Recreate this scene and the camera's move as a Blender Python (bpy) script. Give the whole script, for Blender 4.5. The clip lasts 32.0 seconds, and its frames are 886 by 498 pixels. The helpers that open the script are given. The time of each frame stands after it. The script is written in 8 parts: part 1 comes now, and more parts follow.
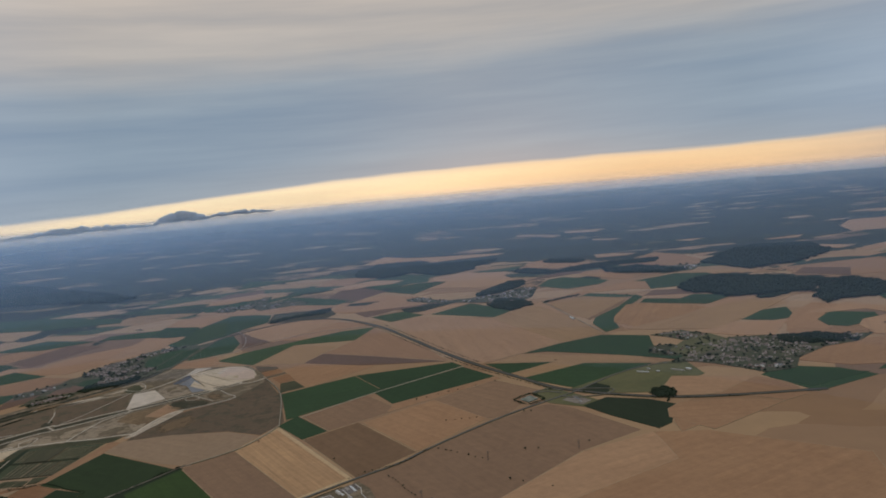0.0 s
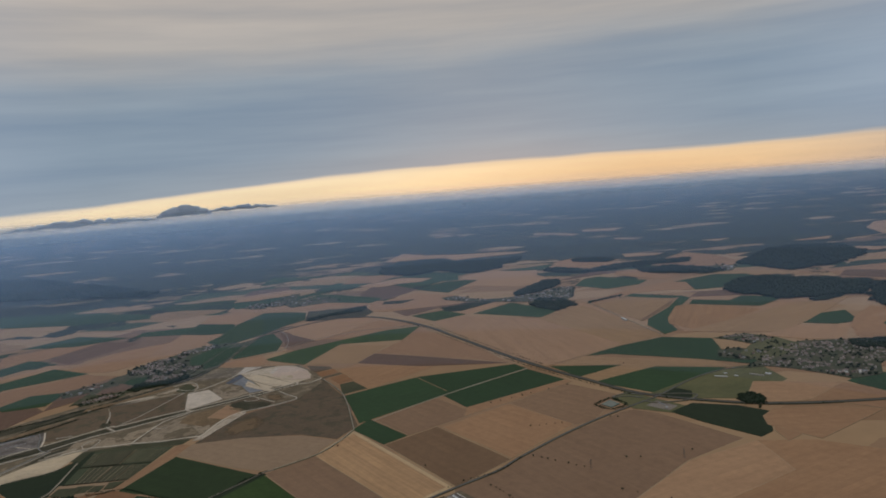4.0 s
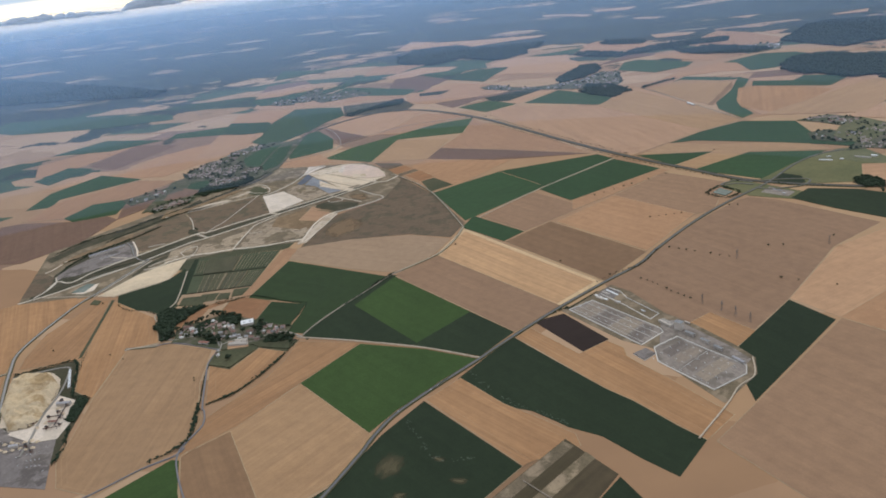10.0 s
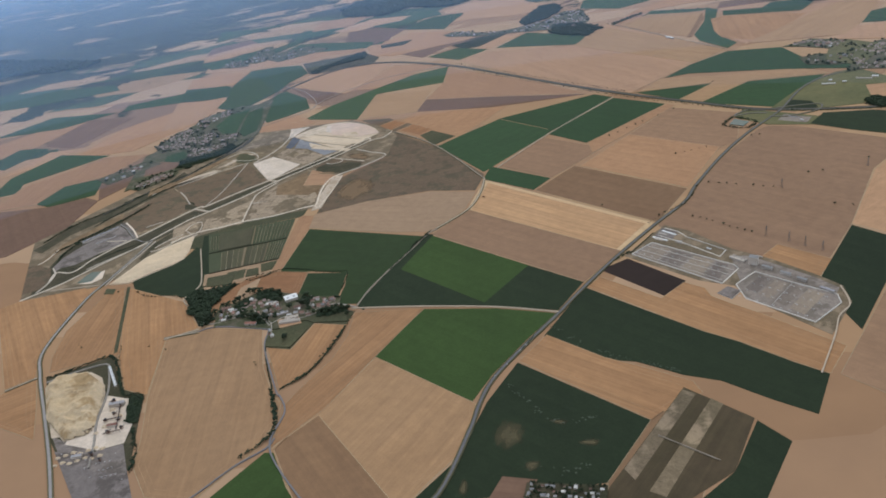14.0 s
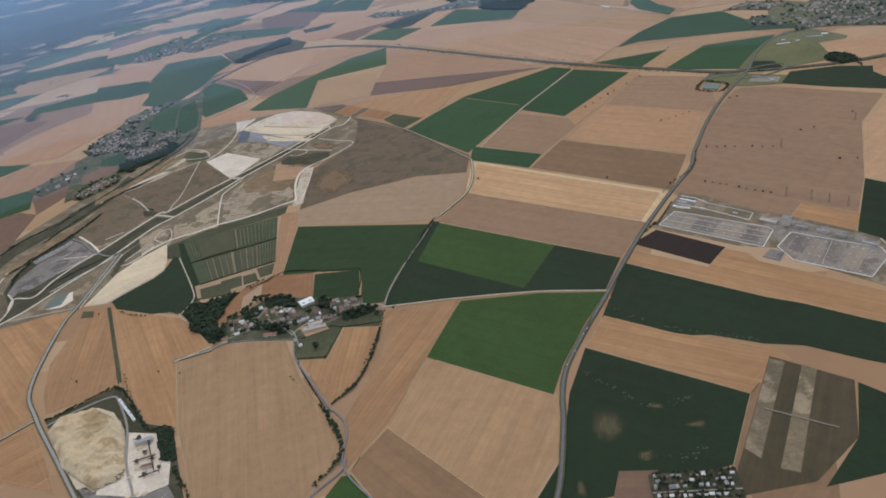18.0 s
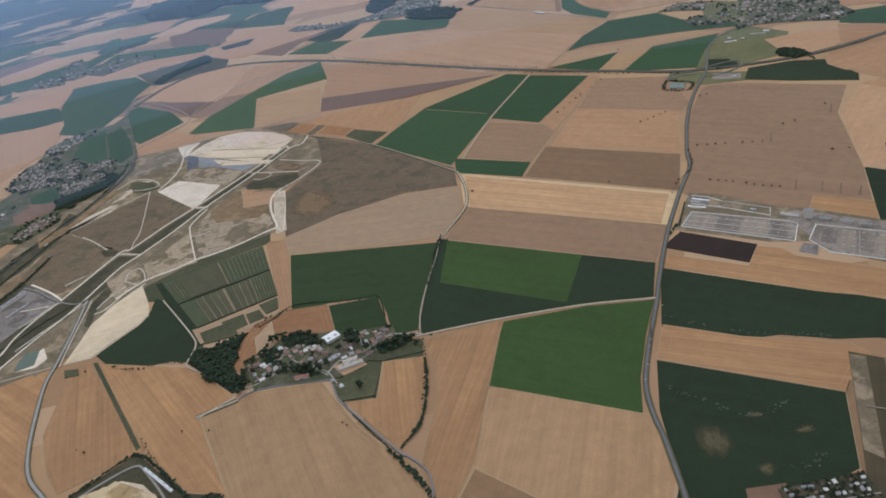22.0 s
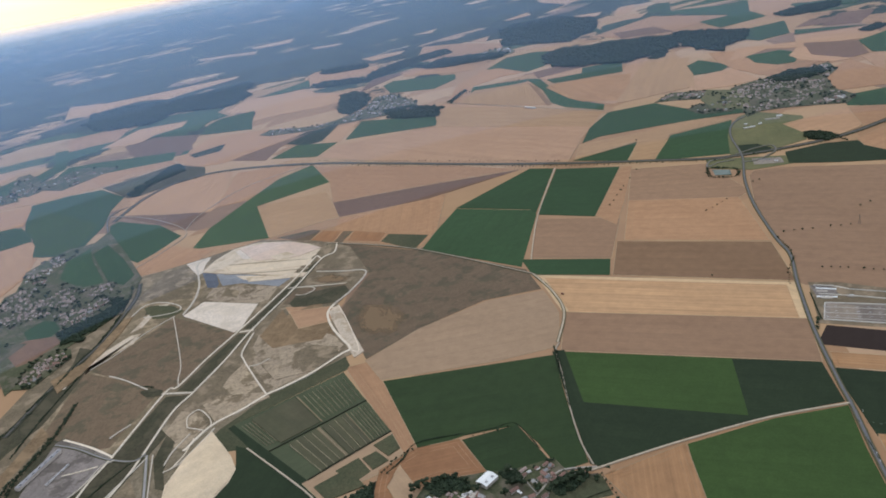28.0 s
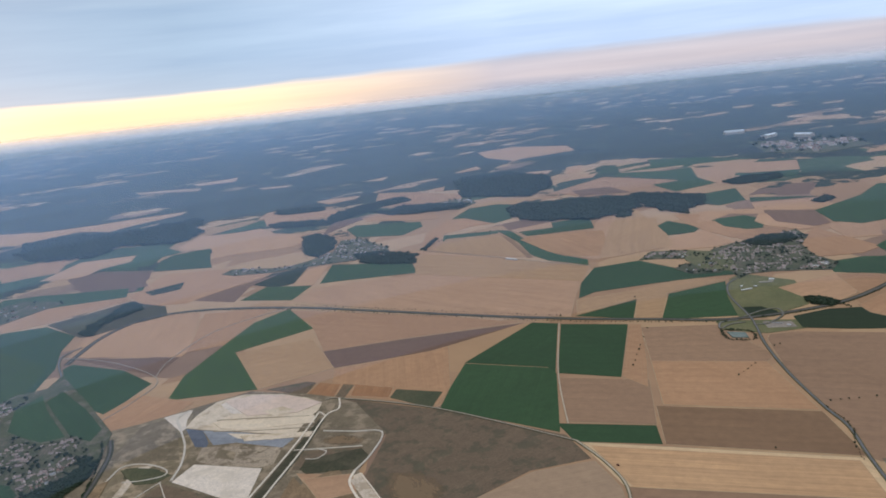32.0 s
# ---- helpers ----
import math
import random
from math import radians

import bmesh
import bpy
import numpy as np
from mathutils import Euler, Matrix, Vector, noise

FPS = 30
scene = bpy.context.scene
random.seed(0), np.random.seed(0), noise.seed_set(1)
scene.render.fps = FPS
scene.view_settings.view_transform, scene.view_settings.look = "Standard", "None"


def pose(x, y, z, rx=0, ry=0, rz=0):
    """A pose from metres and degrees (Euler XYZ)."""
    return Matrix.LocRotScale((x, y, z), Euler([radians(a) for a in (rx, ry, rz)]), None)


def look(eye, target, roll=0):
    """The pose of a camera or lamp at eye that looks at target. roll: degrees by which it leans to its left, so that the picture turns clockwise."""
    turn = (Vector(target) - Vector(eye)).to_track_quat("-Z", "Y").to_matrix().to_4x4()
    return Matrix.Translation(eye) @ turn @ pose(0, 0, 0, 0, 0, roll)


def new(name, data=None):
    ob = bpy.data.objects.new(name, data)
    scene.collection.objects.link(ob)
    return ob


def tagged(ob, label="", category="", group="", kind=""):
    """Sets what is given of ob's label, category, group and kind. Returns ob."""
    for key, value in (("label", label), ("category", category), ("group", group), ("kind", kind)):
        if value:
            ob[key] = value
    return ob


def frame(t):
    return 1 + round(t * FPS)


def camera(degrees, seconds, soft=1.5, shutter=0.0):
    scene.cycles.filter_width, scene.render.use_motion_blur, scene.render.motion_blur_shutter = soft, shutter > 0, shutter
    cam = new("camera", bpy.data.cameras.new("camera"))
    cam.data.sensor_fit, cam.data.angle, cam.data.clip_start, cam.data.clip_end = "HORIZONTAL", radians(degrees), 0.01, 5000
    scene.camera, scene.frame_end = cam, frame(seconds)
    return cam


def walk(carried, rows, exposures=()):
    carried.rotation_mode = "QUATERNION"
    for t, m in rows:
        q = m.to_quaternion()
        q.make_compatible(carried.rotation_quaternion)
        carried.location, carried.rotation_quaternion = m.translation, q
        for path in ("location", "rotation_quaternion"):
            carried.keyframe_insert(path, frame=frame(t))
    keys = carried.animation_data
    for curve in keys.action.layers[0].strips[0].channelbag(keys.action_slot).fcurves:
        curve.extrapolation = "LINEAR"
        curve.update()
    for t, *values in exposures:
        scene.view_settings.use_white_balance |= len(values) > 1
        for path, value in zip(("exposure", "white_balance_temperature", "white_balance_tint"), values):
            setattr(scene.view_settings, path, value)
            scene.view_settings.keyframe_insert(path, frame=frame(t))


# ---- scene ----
cam = camera(61.01, 32.0, soft=1.8)
PATH = [
    (0.0, -0.00, 0.00, 108.92, 85.277, 5.267, -0.902),
    (0.5, -5.15, 1.58, 109.40, 85.429, 5.262, -0.873),
    (1.0, -10.29, 3.16, 109.87, 85.528, 5.195, -0.841),
    (1.5, -15.43, 4.75, 110.34, 85.637, 5.092, -0.848),
    (2.0, -20.57, 6.33, 110.82, 85.681, 5.146, -1.035),
    (2.5, -25.69, 7.92, 111.28, 85.731, 5.087, -1.516),
    (4.5, -46.06, 14.37, 112.97, 84.131, 4.556, -1.197),
    (5.0, -51.16, 16.04, 113.32, 82.864, 4.706, -1.212),
    (5.5, -56.27, 17.71, 113.65, 81.490, 4.653, -1.020),
    (6.0, -61.37, 19.41, 113.96, 80.112, 4.855, -0.826),
    (6.5, -66.47, 21.12, 114.26, 78.626, 5.038, -0.806),
    (7.0, -71.58, 22.85, 114.53, 77.294, 5.321, -0.813),
    (7.5, -76.67, 24.60, 114.78, 75.934, 5.452, -0.922),
    (8.0, -81.76, 26.37, 115.00, 74.561, 5.274, -1.347),
    (8.5, -86.84, 28.17, 115.20, 73.206, 5.626, -1.689),
    (9.0, -91.90, 29.99, 115.36, 71.823, 5.694, -2.143),
    (9.5, -96.96, 31.85, 115.51, 70.394, 5.820, -2.780),
    (10.0, -101.99, 33.74, 115.65, 68.965, 6.053, -3.478),
    (10.5, -107.01, 35.68, 115.77, 67.658, 6.327, -4.097),
    (11.0, -111.99, 37.67, 115.87, 66.676, 6.530, -4.882),
    (11.5, -116.94, 39.71, 115.97, 65.973, 6.669, -5.786),
    (12.0, -121.86, 41.81, 116.05, 65.370, 6.954, -6.725),
    (12.5, -126.73, 43.97, 116.13, 64.803, 7.574, -7.485),
    (13.0, -131.57, 46.21, 116.19, 65.030, 8.206, -8.371),
    (13.5, -136.38, 48.51, 116.25, 65.010, 8.457, -9.179),
    (14.0, -141.15, 50.89, 116.30, 64.668, 8.498, -10.037),
    (14.5, -145.90, 53.33, 116.35, 64.203, 8.578, -11.247),
    (16.5, -164.20, 64.68, 116.59, 62.510, 9.156, -15.803),
    (17.0, -168.53, 67.83, 116.77, 62.297, 9.237, -16.935),
    (17.5, -172.82, 71.03, 116.97, 62.146, 9.357, -18.028),
    (18.0, -177.06, 74.28, 117.20, 62.052, 9.409, -19.148),
    (18.5, -181.25, 77.59, 117.45, 61.905, 9.588, -20.318),
    (19.0, -185.39, 80.95, 117.73, 61.734, 9.662, -21.542),
    (19.5, -189.46, 84.38, 118.03, 61.645, 9.500, -22.573),
    (20.0, -193.46, 87.88, 118.35, 61.573, 9.479, -23.698),
    (20.5, -197.41, 91.45, 118.67, 61.506, 9.447, -24.872),
    (21.0, -201.29, 95.09, 119.01, 61.461, 9.466, -26.061),
    (21.5, -205.11, 98.83, 119.35, 61.396, 9.503, -27.251),
    (22.0, -208.87, 102.64, 119.68, 61.393, 9.446, -28.361),
    (22.5, -212.58, 106.55, 120.01, 61.394, 9.447, -29.464),
    (23.0, -216.23, 110.56, 120.33, 61.451, 9.616, -30.629),
    (23.5, -219.83, 114.67, 120.64, 61.457, 9.236, -31.533),
    (24.0, -223.38, 118.88, 120.95, 61.442, 9.047, -32.917),
    (24.5, -226.88, 123.19, 121.25, 62.016, 10.051, -32.489),
    (26.5, -239.72, 142.59, 122.32, 63.329, 9.529, -37.563),
    (27.0, -242.67, 147.87, 122.64, 64.806, 11.094, -36.402),
    (27.5, -245.58, 153.21, 122.98, 66.690, 10.865, -36.304),
    (28.0, -248.45, 158.60, 123.33, 67.296, 9.910, -35.961),
    (28.5, -251.29, 164.04, 123.71, 67.782, 9.393, -36.963),
    (29.0, -254.10, 169.50, 124.09, 69.435, 9.173, -38.635),
    (29.5, -256.89, 174.98, 124.49, 70.739, 9.754, -39.251),
    (30.0, -259.66, 180.47, 124.90, 72.176, 9.951, -40.112),
    (30.5, -262.44, 185.95, 125.32, 73.550, 9.334, -41.029),
    (31.0, -265.22, 191.42, 125.75, 75.362, 8.080, -42.411),
    (31.5, -268.00, 196.90, 126.17, 76.170, 5.570, -42.612),
    (32.0, -270.78, 202.37, 126.59, 77.514, 5.993, -41.558),
]
walk(cam, [(t, pose(x, y, z, rx, ry, rz)) for t, x, y, z, rx, ry, rz in PATH],
     exposures=[(0.0, -0.15, 6450, 10), (6.0, -0.30, 6400, 10), (7.5, 0.15, 6250, 10), (9.0, 0.8, 6100, 10), (11.0, 0.82, 6150, 10), (12.0, 0.77, 6130, 10), (17.0, 0.77, 6000, 10), (24.0, 0.79, 5950, 10), (28.0, 0.84, 5980, 10), (30.0, 0.80, 5980, 10), (32.0, 0.64, 6000, 10)])

# ---- world: a low sun behind broken cloud, an open strip above the horizon ----
world = bpy.data.worlds.new("evening_sky")
scene.world = world
world.use_nodes = True
wn, wl = world.node_tree.nodes, world.node_tree.links
wn.clear()


def wnode(kind, **values):
    n = wn.new(kind)
    for k, v in values.items():
        n.inputs[k].default_value = v
    return n


def wmath(op, a, b=0.5, c=0.5, clamp=False):
    n = wn.new("ShaderNodeMath")
    n.operation, n.use_clamp = op, clamp
    for i, v in enumerate((a, b, c)):
        if isinstance(v, (int, float)):
            n.inputs[i].default_value = v
        else:
            wl.new(v, n.inputs[i])
    return n.outputs[0]


def wramp(fac, stops, interp="LINEAR"):
    n = wn.new("ShaderNodeValToRGB")
    n.color_ramp.interpolation = interp
    e = n.color_ramp.elements
    while len(e) < len(stops):
        e.new(0.5)
    for el, (p, col) in zip(e, stops):
        el.position, el.color = p, (*col, 1)
    wl.new(fac, n.inputs[0])
    return n.outputs[0]


def wmix(fac, a, b, blend="MIX"):
    n = wn.new("ShaderNodeMix")
    n.data_type, n.blend_type = "RGBA", blend
    for sock, v in ((n.inputs[0], fac), (n.inputs[6], a), (n.inputs[7], b)):
        if isinstance(v, (int, float)):
            sock.default_value = v
        elif isinstance(v, tuple):
            sock.default_value = (*v, 1)
        else:
            wl.new(v, sock)
    return n.outputs[2]


def wnoise(vec, scale, detail, rough=0.55):
    n = wnode("ShaderNodeTexNoise", Scale=scale, Detail=detail, Roughness=rough)
    wl.new(vec, n.inputs["Vector"])
    return n.outputs["Fac"]


tc = wn.new("ShaderNodeTexCoord")
sep = wn.new("ShaderNodeSeparateXYZ")
wl.new(tc.outputs["Generated"], sep.inputs[0])
flat = wn.new("ShaderNodeMapping")
flat.inputs["Scale"].default_value = (1.3, 1.3, 19.0)
wl.new(tc.outputs["Generated"], flat.inputs[0])
broad = wn.new("ShaderNodeMapping")
broad.inputs["Scale"].default_value = (2.5, 2.5, 9.0)
wl.new(tc.outputs["Generated"], broad.inputs[0])
streak = wnoise(flat.outputs[0], 1.8, 6)
soft = wnoise(broad.outputs[0], 1.3, 4)
azim = wmath("ARCTAN2", sep.outputs[0], sep.outputs[1])
# the cloud deck's lower edge wanders a little along the horizon
lift = wmath("MULTIPLY_ADD", streak, 0.020, -0.010)
lift2 = wmath("MULTIPLY_ADD", soft, 0.05, -0.025)
elev = wmath("ADD", wmath("ADD", sep.outputs[2], lift), wmath("MULTIPLY", lift2, wmath("MULTIPLY", sep.outputs[2], 8.0, clamp=True)))
# towards the west the deck hangs lower and narrows the open strip
droop = wn.new("ShaderNodeMapRange")
droop.interpolation_type = "SMOOTHSTEP"
wl.new(azim, droop.inputs[0])
for i, v in enumerate((-0.08, -0.55, 0.0, 0.019)):
    droop.inputs[i + 1].default_value = v
tilted = wmath("ADD", elev, droop.outputs[0])
e01 = wmath("MULTIPLY_ADD", tilted, 2.0, 0.1, clamp=True)
WARM = wramp(e01, [(0.045, (0.20, 0.235, 0.30)), (0.056, (0.46, 0.43, 0.41)), (0.070, (0.78, 0.62, 0.45)), (0.100, (0.95, 0.74, 0.46)), (0.130, (0.97, 0.79, 0.52)),
                   (0.140, (0.80, 0.67, 0.50)), (0.147, (0.28, 0.345, 0.41)), (0.22, (0.235, 0.315, 0.405)), (0.33, (0.235, 0.31, 0.395)), (0.40, (0.275, 0.335, 0.40)), (0.50, (0.41, 0.395, 0.385)),
                   (0.66, (0.51, 0.455, 0.41)), (0.82, (0.42, 0.40, 0.39)), (1.0, (0.37, 0.385, 0.40))])
COOL = wramp(e01, [(0.045, (0.20, 0.26, 0.36)), (0.064, (0.34, 0.38, 0.47)), (0.10, (0.44, 0.44, 0.49)), (0.125, (0.46, 0.47, 0.53)), (0.15, (0.36, 0.43, 0.54)),
                   (0.28, (0.42, 0.49, 0.60)), (0.40, (0.36, 0.42, 0.52)), (0.55, (0.44, 0.45, 0.50)), (1.0, (0.37, 0.385, 0.40))])
toward = wmath("COSINE", azim)
warmth = wramp(toward, [(0.70, (0, 0, 0)), (0.92, (1, 1, 1))])
deck = wmix(warmth, COOL, WARM)
# towards the east the open strip turns dimmer and more peach-coloured
peach = wn.new("ShaderNodeMapRange")
wl.new(azim, peach.inputs[0])
peach.inputs[1].default_value, peach.inputs[2].default_value = -0.05, 0.28
strip_only = wramp(e01, [(0.135, (1, 1, 1)), (0.150, (0, 0, 0))])
deck = wmix(wmath("MULTIPLY", peach.outputs[0], strip_only), deck, wmix(1.0, deck, (0.88, 0.77, 0.70), "MULTIPLY"))
shade = wramp(streak, [(0.32, (0.87, 0.90, 0.94)), (0.5, (1, 1, 1)), (0.68, (1.12, 1.10, 1.07))])
deck = wmix(1.0, deck, shade, "MULTIPLY")
sky = wn.new("ShaderNodeTexSky")
sky.sky_type, sky.sun_disc, sky.sun_elevation, sky.sun_rotation = "NISHITA", False, radians(4), radians(5)
skydim = wmix(1.0, sky.outputs[0], (0.10, 0.10, 0.10), "MULTIPLY")
total = wmix(0.975, skydim, deck)
bg = wnode("ShaderNodeBackground", Strength=1.15)
wl.new(total, bg.inputs[0])
wo = wn.new("ShaderNodeOutputWorld")
wl.new(bg.outputs[0], wo.inputs[0])

sun_data = bpy.data.lights.new("veiled_sun", "SUN")
sun_data.energy, sun_data.angle, sun_data.color = 0.5, radians(25), (1.0, 0.94, 0.86)
sun = new("veiled_sun", sun_data)
sun.matrix_world = look((120, 900, 900), (0, 0, 0))


# ---- materials ----
def material(name, rough=0.9):
    m = bpy.data.materials.new(name)
    m.use_nodes = True
    b = m.node_tree.nodes["Principled BSDF"]
    b.inputs["Roughness"].default_value = rough
    b.inputs["Specular IOR Level"].default_value = 0.15
    return m, m.node_tree.nodes, m.node_tree.links, b


def mixed(n, l, fac, a, b, blend="MIX"):
    x = n.new("ShaderNodeMix")
    x.data_type, x.blend_type = "RGBA", blend
    for sock, v in ((x.inputs[0], fac), (x.inputs[6], a), (x.inputs[7], b)):
        if isinstance(v, (int, float)):
            sock.default_value = v
        elif isinstance(v, tuple):
            sock.default_value = (*v, 1)
        else:
            l.new(v, sock)
    return x.outputs[2]


def ranged(n, l, v, a, b, c=0.0, d=1.0):
    x = n.new("ShaderNodeMapRange")
    l.new(v, x.inputs[0])
    for i, k in enumerate((a, b, c, d)):
        x.inputs[i + 1].default_value = k
    return x.outputs[0]


def noised(n, l, vec, scale, detail=4, rough=0.6, stretch=None):
    if stretch:
        mp = n.new("ShaderNodeMapping")
        mp.inputs["Scale"].default_value = stretch
        l.new(vec, mp.inputs[0])
        vec = mp.outputs[0]
    x = n.new("ShaderNodeTexNoise")
    x.inputs["Scale"].default_value, x.inputs["Detail"].default_value, x.inputs["Roughness"].default_value = scale, detail, rough
    l.new(vec, x.inputs["Vector"])
    return x.outputs["Fac"]


def crop(name, base, other, rows=0.0, row_gap=0.9, patch=0.5, rough=0.95, mottle=0.0, third=None):
    """A field's surface: patches, drilling rows along the field's own x, tramlines and a random tone for each field."""
    m, n, l, b = material(name, rough)
    vec = n.new("ShaderNodeTexCoord").outputs["Object"]
    info = n.new("ShaderNodeObjectInfo").outputs["Random"]
    big = noised(n, l, vec, 0.035, 3)
    mid = noised(n, l, vec, 0.25, 5, 0.65)
    fine = noised(n, l, vec, 2.2, 4, 0.7)
    drawn = noised(n, l, vec, 1.0, 4, 0.6, (0.03, 0.9, 1.0))
    col = mixed(n, l, ranged(n, l, big, 0.5 - 0.25 / (patch + 0.3), 0.5 + 0.25 / (patch + 0.3)), base, other)
    if mottle:
        spots = noised(n, l, vec, 0.30, 7, 0.72)
        spread = 0.26 - 0.18 * mottle
        lot = n.new("ShaderNodeMath")
        lot.operation = "MULTIPLY"
        lot.inputs[1].default_value = min(1.0, 0.35 + mottle * 0.6)
        l.new(ranged(n, l, spots, 0.5 - spread, 0.5 + spread), lot.inputs[0])
        col = mixed(n, l, lot.outputs[0], col, other)
        specks = noised(n, l, vec, 1.1, 5, 0.75)
        tone = mixed(n, l, ranged(n, l, specks, 0.35, 0.65), (1 - 0.3 * mottle,) * 3, (1 + 0.28 * mottle,) * 3)
        col = mixed(n, l, 1.0, col, tone, "MULTIPLY")
    if third:
        part_of = noised(n, l, vec, 0.11, 8, 0.68)
        col = mixed(n, l, ranged(n, l, part_of, 0.50, 0.58), col, third)
    swath = noised(n, l, vec, 1.0, 3, 0.55, (0.012, 0.22, 1.0))
    k = 0.045 + 0.09 * rows
    tone = mixed(n, l, ranged(n, l, swath, 0.32, 0.68), (1 - k, 1 - k, 1 - k * 0.9), (1 + k * 0.8, 1 + k * 0.75, 1 + k * 0.6))
    col = mixed(n, l, 1.0, col, tone, "MULTIPLY")
    tone = mixed(n, l, ranged(n, l, mid, 0.3, 0.7), (0.89, 0.89, 0.90), (1.09, 1.09, 1.08))
    col = mixed(n, l, 1.0, col, tone, "MULTIPLY")
    tone = mixed(n, l, ranged(n, l, drawn, 0.3, 0.7), (1 - 0.13 * rows,) * 3, (1 + 0.11 * rows,) * 3)
    col = mixed(n, l, 1.0, col, tone, "MULTIPLY")
    tone = mixed(n, l, ranged(n, l, fine, 0.25, 0.75), (0.92, 0.92, 0.92), (1.08, 1.07, 1.06))
    col = mixed(n, l, 1.0, col, tone, "MULTIPLY")
    wave = n.new("ShaderNodeTexWave")
    wave.bands_direction = "Y"
    wave.inputs["Scale"].default_value, wave.inputs["Distortion"].default_value = 0.20 / row_gap, 0.35
    l.new(vec, wave.inputs["Vector"])
    line = ranged(n, l, wave.outputs["Fac"], 0.86, 1.0)
    lined = n.new("ShaderNodeMath")
    lined.operation = "MULTIPLY"
    lined.inputs[1].default_value = 0.02 + 0.08 * rows
    l.new(line, lined.inputs[0])
    col = mixed(n, l, lined.outputs[0], col, tuple(min(1, c * 1.45) for c in base))
    own = mixed(n, l, info, (0.90, 0.90, 0.92), (1.10, 1.09, 1.06))
    col = mixed(n, l, 1.0, col, own, "MULTIPLY")
    l.new(col, b.inputs["Base Color"])
    bump = n.new("ShaderNodeBump")
    bump.inputs["Strength"].default_value, bump.inputs["Distance"].default_value = 0.35, 0.06
    l.new(fine, bump.inputs["Height"])
    l.new(bump.outputs[0], b.inputs["Normal"])
    return m


def plain(name, base, other, scale=1.0, rough=0.8, bump_by=0.0, island=False):
    m, n, l, b = material(name, rough)
    vec = n.new("ShaderNodeTexCoord").outputs["Object"]
    col = mixed(n, l, ranged(n, l, noised(n, l, vec, scale, 5, 0.65), 0.3, 0.7), base, other)
    if island:
        r = n.new("ShaderNodeNewGeometry").outputs["Random Per Island"]
    else:
        r = n.new("ShaderNodeObjectInfo").outputs["Random"]
    col = mixed(n, l, 1.0, col, mixed(n, l, r, (0.78, 0.79, 0.80), (1.2, 1.18, 1.14)), "MULTIPLY")
    l.new(col, b.inputs["Base Color"])
    return m


